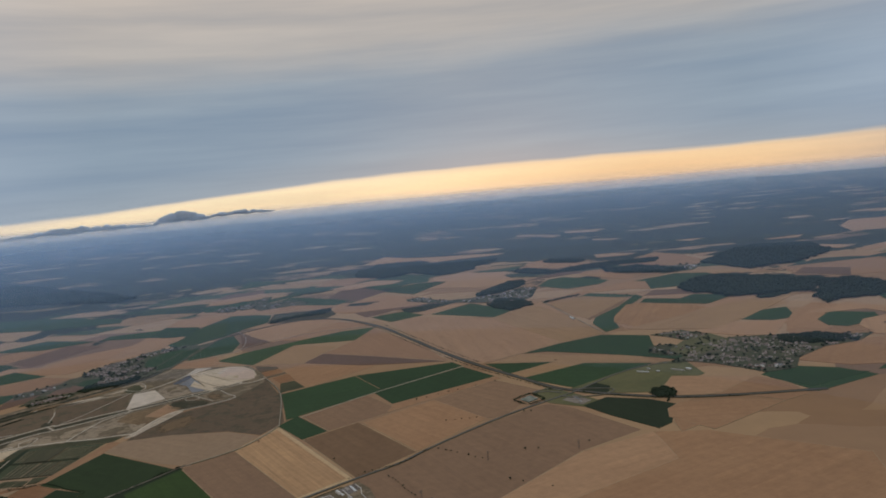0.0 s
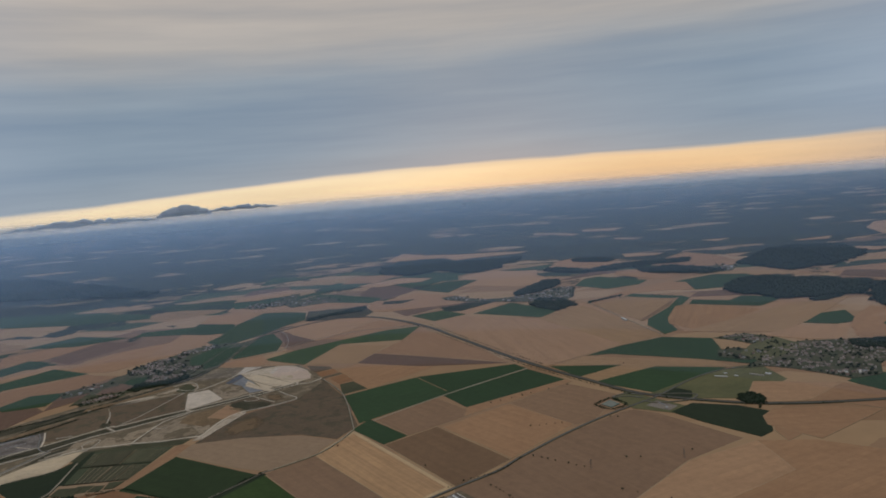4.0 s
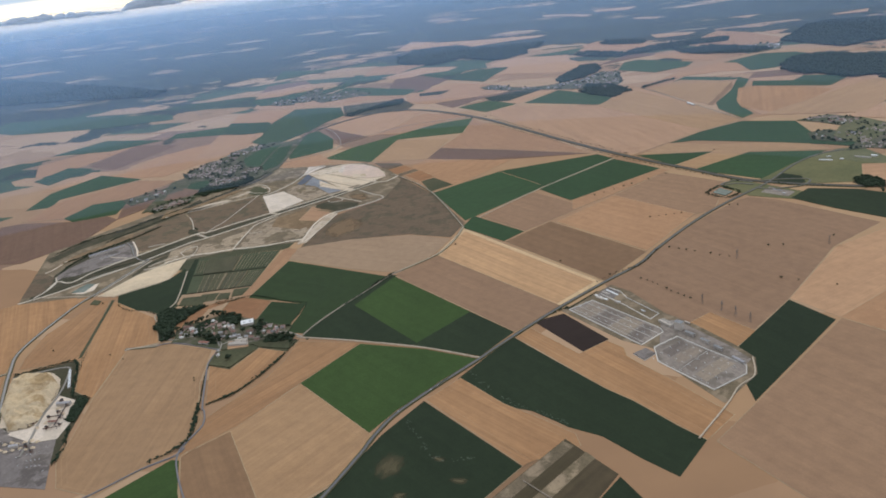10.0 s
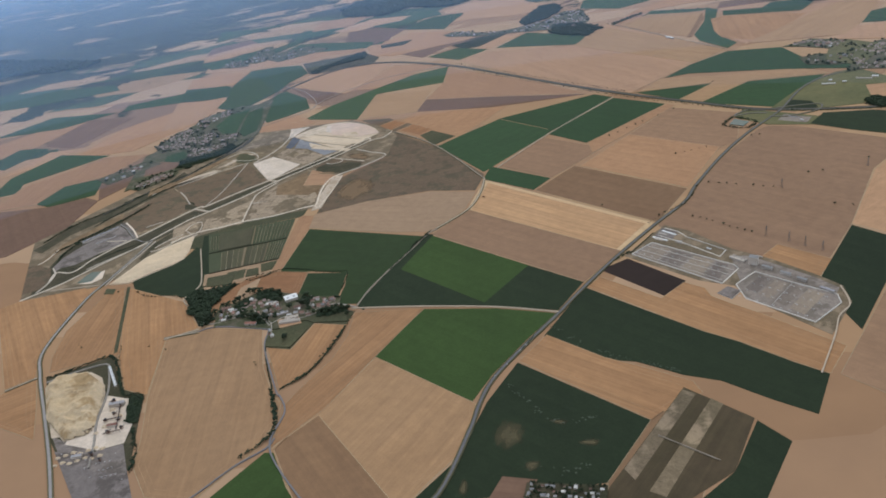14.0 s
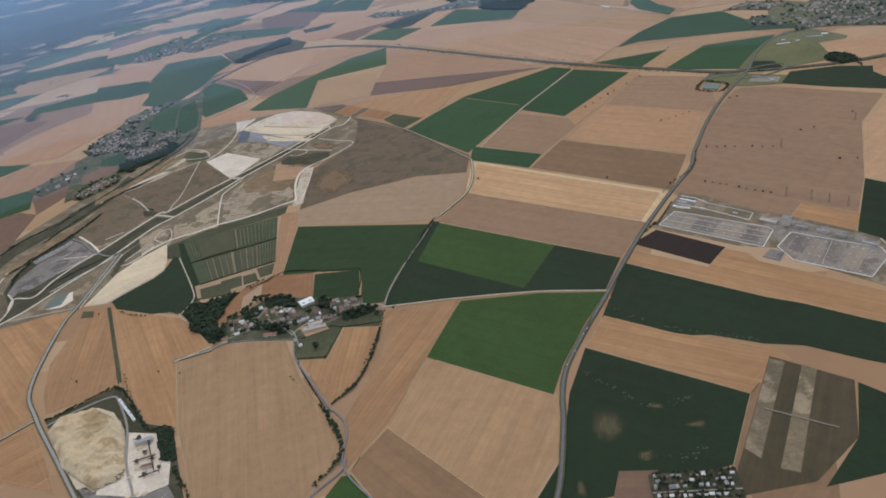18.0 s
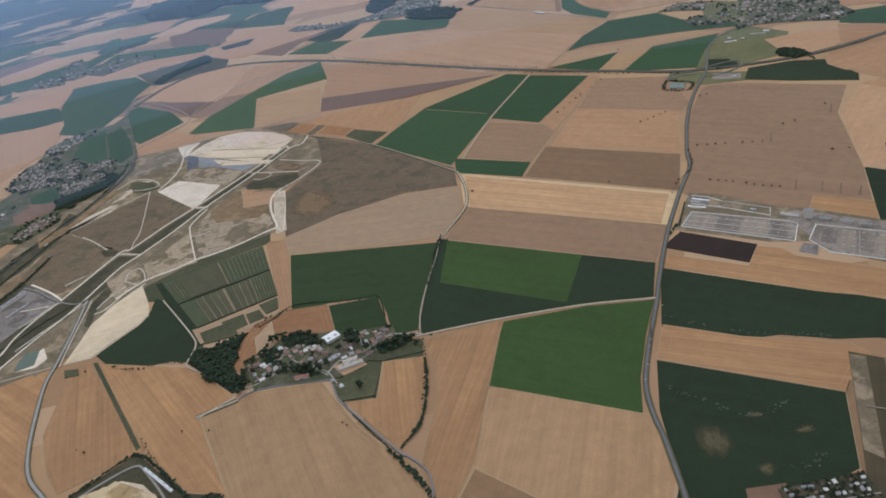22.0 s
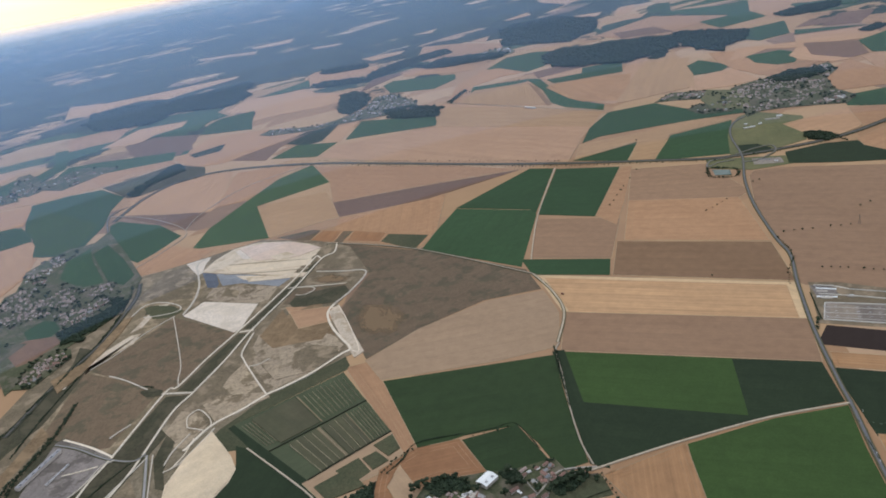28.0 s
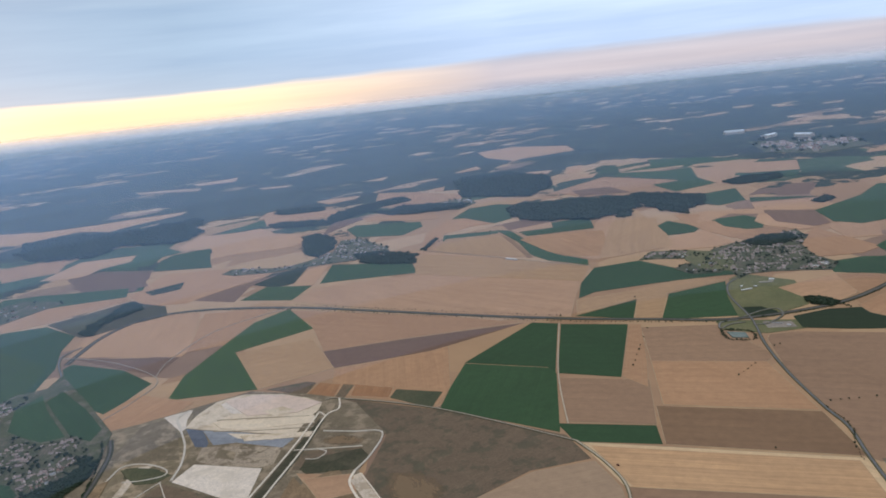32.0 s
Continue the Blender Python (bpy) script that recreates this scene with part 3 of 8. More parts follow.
CLOUD = bpy.data.materials.new("cloud_vapour")
CLOUD.use_nodes = True
cn, cl = CLOUD.node_tree.nodes, CLOUD.node_tree.links
cn.clear()
cd, ct, cm, cu = (cn.new(k) for k in ("ShaderNodeBsdfDiffuse", "ShaderNodeBsdfTranslucent", "ShaderNodeMixShader", "ShaderNodeOutputMaterial"))
cd.inputs[0].default_value, ct.inputs[0].default_value, cm.inputs[0].default_value = (0.93, 0.95, 0.97, 1), (0.62, 0.80, 1.0, 1), 0.40
cl.new(cd.outputs[0], cm.inputs[1])
cl.new(ct.outputs[0], cm.inputs[2])
cl.new(cm.outputs[0], cu.inputs[0])
cloud_bank(-18.4, 1.8, 58, 48, 70, 1)
cloud_bank(-14.4, 2.4, 68, 18, 30, 3)
cloud_bank(-25.0, 4.6, 52, 26, 90, 2)


# ---- fields, roads, trees, houses ----
LEVEL, LAID, LANES = [0.02], [], []


def ground_z(x, y):
    """The height of the topmost field at a place."""
    return max([z for z, poly, (x1, y1, x2, y2) in LAID if x1 <= x <= x2 and y1 <= y <= y2 and inside(x, y, poly)], default=0.0)


def lane_z(x, y):
    return min(((x - p.x) ** 2 + (y - p.y) ** 2, z) for p, z in LANES)[1]


def field(kind, corners, turn):
    """A field as a low slab of crop; its own x runs along the drilling rows."""
    mat, label, category = CROPS[kind]
    LEVEL[0] += 0.0008
    z = LEVEL[0]
    xs, ys = [p[0] for p in corners], [p[1] for p in corners]
    LAID.append((z, corners, (min(xs), min(ys), max(xs), max(ys))))
    c = Vector((sum(p[0] for p in corners) / len(corners), sum(p[1] for p in corners) / len(corners)))
    rot = Matrix.Rotation(-radians(turn), 2)
    loc = [rot @ (Vector(p) - c) for p in corners]
    bm = bmesh.new()
    top = bm.faces.new([bm.verts.new((p.x, p.y, z)) for p in loc])
    if top.normal.z < 0 or sum(loc[i - 1].cross(loc[i]) for i in range(len(loc))) < 0:
        top.normal_flip()
    base = bmesh.ops.extrude_face_region(bm, geom=[top])
    for v in (g for g in base["geom"] if isinstance(g, bmesh.types.BMVert)):
        v.co.z = z
    for v in top.verts:
        v.co.z = -0.02
    bmesh.ops.recalc_face_normals(bm, faces=bm.faces)
    me = bpy.data.meshes.new(kind)
    bm.to_mesh(me)
    bm.free()
    me.materials.append(mat)
    ob = new(category.replace(" ", "_"), me)
    ob.matrix_world = pose(c.x, c.y, 0, 0, 0, turn)
    if math.hypot(c.x + 100, c.y - 300) < 300 and kind in ("wheat", "wheat_light", "stubble", "tan", "tan_light", "grey_tan", "brown", "dun", "orange"):
        ring = [Vector(p) for p in corners]
        dense = []
        for p, q in zip(ring, ring[1:] + ring[:1]):
            steps = max(1, int((q - p).length / 3))
            dense += [p + (q - p) * k / steps for k in range(steps)]
        edge = new("margin", strip("margin", dense + dense[:2], 0.30 if kind == "stubble" else 0.15, z + 0.0004, MARGIN))
        edge.parent = ob
        edge.matrix_parent_inverse = ob.matrix_world.inverted()
        # the round that the machines drive along the edge
        way = 1 if sum(p.cross(q) for p, q in zip(ring, ring[1:] + ring[:1])) > 0 else -1
        for gap in (1.3, 2.7) if kind not in ("brown", "dun", "grey_tan") else ():
            turned = []
            for i, p in enumerate(ring):
                a, b = (p - ring[i - 1]).normalized(), (ring[(i + 1) % len(ring)] - p).normalized()
                side = Vector((-a.y - b.y, a.x + b.x))
                if side.length < 0.4:
                    continue
                side.normalize()
                turned.append(p + side * way * gap / max(0.55, side.dot(Vector((-a.y, a.x)))))
            turned = [p for p in turned if inside(p.x, p.y, corners)]
            if len(turned) < 3 or len(turned) < len(ring) - 1:
                continue
            dense = []
            for p, q in zip(turned, turned[1:] + turned[:1]):
                steps = max(1, int((q - p).length / 3))
                dense += [p + (q - p) * k / steps for k in range(steps)]
            track = new("wheel_track", strip("wheel_track", dense + dense[:2], 0.10, z + 0.0003, TRACK))
            track.parent = ob
            track.matrix_parent_inverse = ob.matrix_world.inverted()
    return tagged(ob, label, category, "fields of the plain")


def smooth_line(points, steps=6):
    p = [Vector(q) for q in points]
    out = []
    for i in range(len(p) - 1):
        a, b, c, d = p[max(i - 1, 0)], p[i], p[i + 1], p[min(i + 2, len(p) - 1)]
        for k in range(steps):
            t = k / steps
            out.append(0.5 * (2 * b + (c - a) * t + (2 * a - 5 * b + 4 * c - d) * t * t + (3 * b - a - 3 * c + d) * t ** 3))
    return out + [p[-1]]


def strip(name, line, width, z, mat):
    """A flat band along a line, with edges that go down into the ground."""
    v, f = [], []
    for i, q in enumerate(line):
        d = (line[min(i + 1, len(line) - 1)] - line[max(i - 1, 0)]).normalized()
        s = Vector((-d.y, d.x)) * width / 2
        w = 1 + 0.12 * noise.noise((q.x * 0.3, q.y * 0.3, 0))
        for k, h in ((1.08, -0.02), (1.0, z), (-1.0, z), (-1.08, -0.02)):
            v.append((q.x + s.x * k * w, q.y + s.y * k * w, h))
        if i:
            o = 4 * i
            f += [(o - 4 + k, o - 3 + k, o + 1 + k, o + k) for k in range(3)]
    return sheet(name, v, f, mat)


def road(kind, points, width):
    mat, label, category = ROADS[kind]
    LEVEL[0] += 0.0008
    line = smooth_line(points)
    LANES.extend((p, LEVEL[0] + 0.05) for p in line)
    ob = tagged(new(category.replace(" ", "_"), strip(kind, line, width, LEVEL[0] + 0.05, mat)), label, category, kind="structure")
    if width > 0.45 and kind not in ("chalk_road", "lane"):
        v = tagged(new("verge", strip("verge", line, width * {"asphalt": 2.2, "railway": 2.8}.get(kind, 1.9), LEVEL[0] + 0.03, BANK if kind == "railway" else VERGE)), "dark bushy bank" if kind == "railway" else "dry grass verge beside the road")
        v.parent = ob
    return ob


def crown_mesh(seed, lumps=7):
    """A crown of uneven leaf clumps round a short stem."""
    rnd = random.Random(seed)
    bm = bmesh.new()
    for k in range(lumps):
        a, r = rnd.uniform(0, 6.28), rnd.uniform(0.05, 0.34)
        m = Matrix.Translation((r * math.cos(a), r * math.sin(a), rnd.uniform(0.42, 0.82))) @ Matrix.Rotation(rnd.uniform(0, 6), 4, "Z") @ Matrix.Diagonal((rnd.uniform(0.16, 0.28), rnd.uniform(0.16, 0.28), rnd.uniform(0.14, 0.24), 1))
        made = bmesh.ops.create_icosphere(bm, subdivisions=1, radius=1, matrix=m)
        for v in made["verts"]:
            v.co += Vector((rnd.uniform(-1, 1), rnd.uniform(-1, 1), rnd.uniform(-1, 1))) * 0.05
    me = bpy.data.meshes.new("crown")
    bm.to_mesh(me)
    bm.free()
    me.materials.append(LEAF)
    return me


def trunk_mesh():
    bm = bmesh.new()
    bmesh.ops.create_cone(bm, segments=6, radius1=0.05, radius2=0.025, depth=0.55, matrix=Matrix.Translation((0, 0, 0.26)))
    me = bpy.data.meshes.new("trunk")
    bm.to_mesh(me)
    bm.free()
    me.materials.append(BARK)
    return me


CROWNS, TRUNK = [crown_mesh(k) for k in range(7)], trunk_mesh()
COUNT = {"trees": 0}


FAR_TREES = []


def tree(x, y, size, rnd):
    if math.hypot(x + 150, y - 240) > 175 or COUNT["trees"] >= 300:
        k = rnd.randrange(7)
        FAR_TREES.append((CLUMP[k], CLUMP_F[k], x, y, rnd.uniform(0, 6), size * 1.1, size * 1.1, size))
        return None
    t = new("tree")
    t.matrix_world = pose(x, y, ground_z(x, y), 0, 0, rnd.uniform(0, 360)) @ Matrix.Diagonal((size * rnd.uniform(0.85, 1.3), size * rnd.uniform(0.85, 1.3), size * rnd.uniform(0.75, 1.1), 1))
    for name, me in (("trunk", TRUNK), ("crown", rnd.choice(CROWNS))):
        p = new(name, me)
        p.parent = t
    COUNT["trees"] += 1
    return tagged(t, "dark green broadleaf tree standing on the plain", "tree", "trees of the plain")


def tree_row(points, step, size, jitter):
    rnd = random.Random(int(abs(points[0][0] * 97 + points[0][1] * 13)))
    line = smooth_line(points, 24)
    run = 0.0
    for a, b in zip(line, line[1:]):
        run += (b - a).length
        if run >= step:
            run = rnd.uniform(-0.4, 0.2) * step
            tree(b.x + rnd.uniform(-1, 1) * jitter, b.y + rnd.uniform(-1, 1) * jitter, size * rnd.uniform(0.6, 1.3), rnd)


def inside(x, y, poly):
    odd = False
    for (x1, y1), (x2, y2) in zip(poly, poly[1:] + poly[:1]):
        if (y1 > y) != (y2 > y) and x < (x2 - x1) * (y - y1) / (y2 - y1) + x1:
            odd = not odd
    return odd


CLUMP = [[(v.co.x, v.co.y, v.co.z) for v in me.vertices] for me in CROWNS]
CLUMP_F = [[tuple(p.vertices) for p in me.polygons] for me in CROWNS]


def wood(points, step, size):
    """A closed wood: hundreds of crowns in one mesh, with a ragged edge."""
    rnd = random.Random(int(abs(points[0][0] * 31 + points[0][1] * 7)))
    cx, cy = sum(p[0] for p in points) / len(points), sum(p[1] for p in points) / len(points)
    # a sheet with painted shade covers the pale ground between the crowns
    field("shaded_floor", [(cx + (x - cx) * 0.93, cy + (y - cy) * 0.93) for x, y in points], 0)
    xs, ys = [p[0] for p in points], [p[1] for p in points]
    v, f = [], []
    nx, ny = int((max(xs) - min(xs)) / step) + 1, int((max(ys) - min(ys)) / step) + 1
    for i in range(nx):
        for j in range(ny):
            x, y = min(xs) + (i + rnd.uniform(0, 1)) * step, min(ys) + (j + rnd.uniform(0, 1)) * step
            wx, wy = noise.noise((x / size / 4, y / size / 4, 1.0)) * size * 2.2, noise.noise((x / size / 4, y / size / 4, 9.0)) * size * 2.2
            if not inside(x + wx, y + wy, points):
                continue
            k, s, a = rnd.randrange(7), size * rnd.uniform(0.65, 1.35), rnd.uniform(0, 6.28)
            c, n_, o = math.cos(a) * s * 1.25, math.sin(a) * s * 1.25, len(v)
            v += [(x + px * c - py * n_, y + px * n_ + py * c, pz * s - 0.15 * s) for px, py, pz in CLUMP[k]]
            f += [tuple(o + q for q in face) for face in CLUMP_F[k]]
    return tagged(new("woodland", sheet("woodland", v, f, LEAF_MANY)), "dense dark green wood with a ragged edge", "wood", kind="stuff")


LEAF_MANY = plain("wood_leaves", (0.020, 0.033, 0.020), (0.036, 0.052, 0.028), 0.8, 0.85, island=True)


def house_meshes(w, d, h, roof, roof_mat, wall_mat):
    bm = bmesh.new()
    bmesh.ops.create_cube(bm, size=1, matrix=Matrix.Translation((0, 0, h / 2)) @ Matrix.Diagonal((w, d, h, 1)))
    for s in (-1, 1):
        a = [bm.verts.new((s * w / 2, -d / 2, h)), bm.verts.new((s * w / 2, d / 2, h)), bm.verts.new((s * w / 2, 0, h + roof))]
        bm.faces.new(a if s > 0 else a[::-1])
    wall = bpy.data.meshes.new("wall")
    bm.to_mesh(wall)
    bm.free()
    wall.materials.append(wall_mat)
    e, t, over = 0.06, 0.04, 0.05
    sec = [(-d / 2 - over, h - over * roof / d * 2), (0, h + roof), (d / 2 + over, h - over * roof / d * 2), (d / 2 + over, h - over * roof / d * 2 + t), (0, h + roof + t), (-d / 2 - over, h - over * roof / d * 2 + t)]
    v = [(s * (w / 2 + e), y, z) for s in (-1, 1) for y, z in sec]
    f = [(k, (k + 1) % 6, 6 + (k + 1) % 6, 6 + k) for k in range(6)] + [(0, 5, 4, 1), (1, 4, 3, 2), (6, 7, 10, 11), (7, 8, 9, 10)]
    rf = sheet("roof", v, f, roof_mat)
    bm = bmesh.new()
    bmesh.ops.create_cube(bm, size=1, matrix=Matrix.Translation((w * 0.3, 0, h + roof + 0.03)) @ Matrix.Diagonal((0.09, 0.07, 0.2, 1)))
    ch = bpy.data.meshes.new("chimney")
    bm.to_mesh(ch)
    bm.free()
    ch.materials.append(TILE)
    return wall, rf, ch


HOUSES = [house_meshes(1.25, 0.8, 0.45, 0.32, TILE, PLASTER), house_meshes(1.0, 0.75, 0.5, 0.32, SLATE, PLASTER), house_meshes(1.9, 0.85, 0.5, 0.3, TILE, PLASTER),
          house_meshes(0.85, 0.65, 0.38, 0.28, TILE, PLASTER), house_meshes(1.4, 0.9, 0.5, 0.36, SLATE, PLASTER)]
HOUSES.append(house_meshes(1.15, 0.85, 0.36, 0.2, plain("pale_sheet_roof", (0.66, 0.65, 0.63), (0.52, 0.50, 0.48), 2), PLASTER))
HOUSE_LABELS = ["low village house with a brown clay-tiled roof", "village house with a grey slate roof", "long farm building with a brown tiled roof", "small cottage with a brown tiled roof", "two-storey house with a grey slate roof", "small house with a pale sheet roof in a row"]


def house(x, y, turn, size, k):
    t = new("house")
    t.matrix_world = pose(x, y, ground_z(x, y) - 0.005, 0, 0, turn) @ Matrix.Diagonal((size, size, size, 1))
    wall, roof, chimney = (new(name, me) for name, me in zip(("wall", "roof", "chimney"), HOUSES[k]))
    wall.parent = roof.parent = t
    chimney.parent = roof
    return tagged(t, HOUSE_LABELS[k], "house", "village houses")


def trees_at(points, size):
    rnd = random.Random(int(abs(points[0][0] * 53 + points[0][1] * 17)))
    for x, y in points:
        tree(x, y, size * rnd.uniform(0.75, 1.25), rnd)


def hamlet(points, size, turn):
    rnd = random.Random(int(abs(points[0][0] * 11)))
    for x, y in points:
        house(x, y, turn + rnd.choice((0, 0, 90)) + rnd.uniform(-10, 10), size * rnd.uniform(0.8, 1.15), rnd.choice((0, 0, 1, 2, 3, 3, 4, 5)))


def box_mesh(name, w, d, h, mat, z=0.0, bevel=0.0):
    bm = bmesh.new()
    bmesh.ops.create_cube(bm, size=1, matrix=Matrix.Translation((0, 0, z + h / 2)) @ Matrix.Diagonal((w, d, h, 1)))
    if bevel:
        bmesh.ops.bevel(bm, geom=bm.edges[:], offset=bevel, segments=1, affect="EDGES")
    me = bpy.data.meshes.new(name)
    bm.to_mesh(me)
    bm.free()
    me.materials.append(mat)
    return me


RED = plain("red_sheet_roof", (0.30, 0.15, 0.115), (0.25, 0.125, 0.10), 2)
PALE = plain("pale_fibre_cement", (0.46, 0.41, 0.36), (0.38, 0.34, 0.30), 2)
GREY = plain("weathered_grey_roof", (0.40, 0.385, 0.40), (0.33, 0.32, 0.33), 2)
BLUE = plain("blue_grey_cladding", (0.20, 0.205, 0.215), (0.26, 0.26, 0.265), 2)
SHEDS = {"white_barn": (WHITE, "large farm barn with a white metal roof", "barn"), "red_barn": (RED, "farm shed with a red sheet roof", "barn"), "pale_barn": (PALE, "low farm building with a pale roof", "barn"),
         "grey_shed": (GREY, "long grey works shed beside the tracks", "shed"), "blue_block": (BLUE, "blue-grey clad plant building", "plant building"), "white_shed": (WHITE, "white warehouse at the edge of the village", "warehouse")}


def shed(kind, x, y, length, width, height, turn):
    mat, label, category = SHEDS[kind]
    t = new(category.replace(" ", "_"))
    t.matrix_world = pose(x, y, ground_z(x, y) - 0.005, 0, 0, turn)
    walls, roof, _ = house_meshes(length, width, height, width * 0.14, mat, PALE)
    parts = [("wall", walls), ("roof", roof), ("gate", box_mesh("gate", 0.02, width * 0.35, height * 0.7, DARK))]
    for name, me in parts:
        p = new(name, me)
        p.parent = t
        if name == "gate":
            p.location = (length / 2 + 0.012, 0, 0)
    n_lights = max(2, int(length / 2.2))
    if n_lights < 12:
        for k in range(n_lights):
            p = new("skylight", box_mesh("skylight", length / n_lights * 0.35, width * 0.2, 0.015, DARK if kind != "white_barn" else GREY))
            p.parent = t
            p.matrix_local = pose(-length / 2 + (k + 0.5) * length / n_lights, -width * 0.25, height + width * 0.07 + 0.045, math.degrees(math.atan(0.28)), 0, 0)
    return tagged(t, label, category)


CONCRETE = plain("pale_concrete", (0.70, 0.665, 0.61), (0.58, 0.545, 0.50), 1.5)


def low_wall(points, width, height):
    line = [Vector(p) for p in points]
    t = new("boundary_wall")
    for a, b in zip(line, line[1:]):
        d = b - a
        p = new("wall_length", box_mesh("wall_length", d.length + width * 0.9, width, height + 0.05, CONCRETE))
        p.parent = t
        p.matrix_local = pose((a.x + b.x) / 2, (a.y + b.y) / 2, 0.0, 0, 0, math.degrees(math.atan2(d.y, d.x)))
    return tagged(t, "low pale concrete wall round a gravel yard", "wall")


STEEL = plain("galvanised_steel", (0.10, 0.10, 0.105), (0.14, 0.14, 0.145), 3, 0.5)


def rods(name, pairs, thick):
    bm = bmesh.new()
    for a, b in pairs:
        a, b = Vector(a), Vector(b)
        m = Matrix.Translation((a + b) / 2) @ (b - a).to_track_quat("Z", "Y").to_matrix().to_4x4() @ Matrix.Diagonal((thick, thick, (b - a).length, 1))
        bmesh.ops.create_cube(bm, size=1, matrix=m)
    me = bpy.data.meshes.new(name)
    bm.to_mesh(me)
    bm.free()
    me.materials.append(STEEL)
    return me


def pylon(x, y, turn):
    """A lattice pylon on four legs with three pairs of arms."""
    t = new("pylon")
    t.matrix_world = pose(x, y, ground_z(x, y), 0, 0, turn)
    q = lambda k, r: (r * math.cos(math.pi / 4 + k * math.pi / 2), r * math.sin(math.pi / 4 + k * math.pi / 2))
    for k in range(4):
        p = new("leg", rods("leg", [((*q(k, 0.42), 0), (*q(k, 0.07), 3.6))], 0.032))
        p.parent = t
    br = []
    for j in range(7):
        r1, r2, z1, z2 = 0.42 - 0.05 * j, 0.42 - 0.05 * (j + 1), 0.514 * j, 0.514 * (j + 1)
        for k in range(4):
            br.append(((*q(k, r1), z1), (*q(k + 1, r2), z2)))
            br.append(((*q(k + 1, r1), z1), (*q(k, r2), z2)))
    p = new("bracing", rods("bracing", br, 0.012))
    p.parent = t
    for z, w in ((2.5, 0.75), (3.0, 0.95), (3.45, 0.6)):
        p = new("arm", rods("arm", [((-w, 0, z), (w, 0, z)), ((-w, 0, z), (0, 0, z + 0.22)), ((w, 0, z), (0, 0, z + 0.22))], 0.04))
        p.parent = t
    return tagged(t, "steel lattice power pylon standing in a tan field", "pylon", "pylons in the field")


def harvester(x, y, turn):
    """A combine with its trailer standing on the stubble."""
    t = new("combine_harvester")
    t.matrix_world = pose(x, y, ground_z(x, y), 0, 0, turn)
    for name, me, loc in (("body", box_mesh("body", 0.75, 0.34, 0.3, DARKRED, 0.12, 0.03), (0, 0, 0)), ("cab", box_mesh("cab", 0.2, 0.28, 0.2, DARK, 0.36, 0.02), (0.32, 0, 0)),
                          ("header", box_mesh("header", 0.16, 0.7, 0.1, DARKRED, 0.03, 0.02), (0.52, 0, 0)), ("chute", box_mesh("chute", 0.08, 0.5, 0.05, DARKRED, 0.42, 0.01), (-0.1, 0.3, 0))):
        p = new(name, me)
        p.parent, p.location = t, loc
    bm = bmesh.new()
    bmesh.ops.create_cone(bm, cap_ends=True, segments=14, radius1=0.11, radius2=0.11, depth=0.07, matrix=Matrix.Rotation(math.pi / 2, 4, "X"))
    wheel = bpy.data.meshes.new("wheel")
    bm.to_mesh(wheel)
    bm.free()
    wheel.materials.append(DARK)
    for wx in (-0.25, 0.25):
        for wy in (-0.19, 0.19):
            p = new("wheel", wheel)
            p.parent, p.location = t, (wx, wy, 0.1)
    return tagged(t, "dark red combine harvester standing on cut stubble", "harvester")


DARKRED = plain("dark_red_paint", (0.10, 0.035, 0.028), (0.13, 0.045, 0.035), 3, 0.5)


def joined(name, mat, items):
    """Many small shapes in one mesh; items: (verts, faces, x, y, turn, sx, sy, sz)."""
    v, f = [], []
    for vs, fs, x, y, a, sx, sy, sz in items:
        c, n_, o = math.cos(a), math.sin(a), len(v)
        v += [(x + px * sx * c - py * sy * n_, y + px * sx * n_ + py * sy * c, pz * sz) for px, py, pz in vs]
        f += [tuple(o + q for q in face) for face in fs]
    return new(name, sheet(name, v, f, mat))


def shape_of(me):
    return [tuple(v.co) for v in me.vertices], [tuple(p.vertices) for p in me.polygons]


TILE_MANY = plain("far_roofs", (0.27, 0.175, 0.148), (0.44, 0.37, 0.345), 3, 0.8, island=True)
WALL_MANY = plain("far_walls", (0.62, 0.57, 0.52), (0.50, 0.46, 0.42), 3, 0.8, island=True)


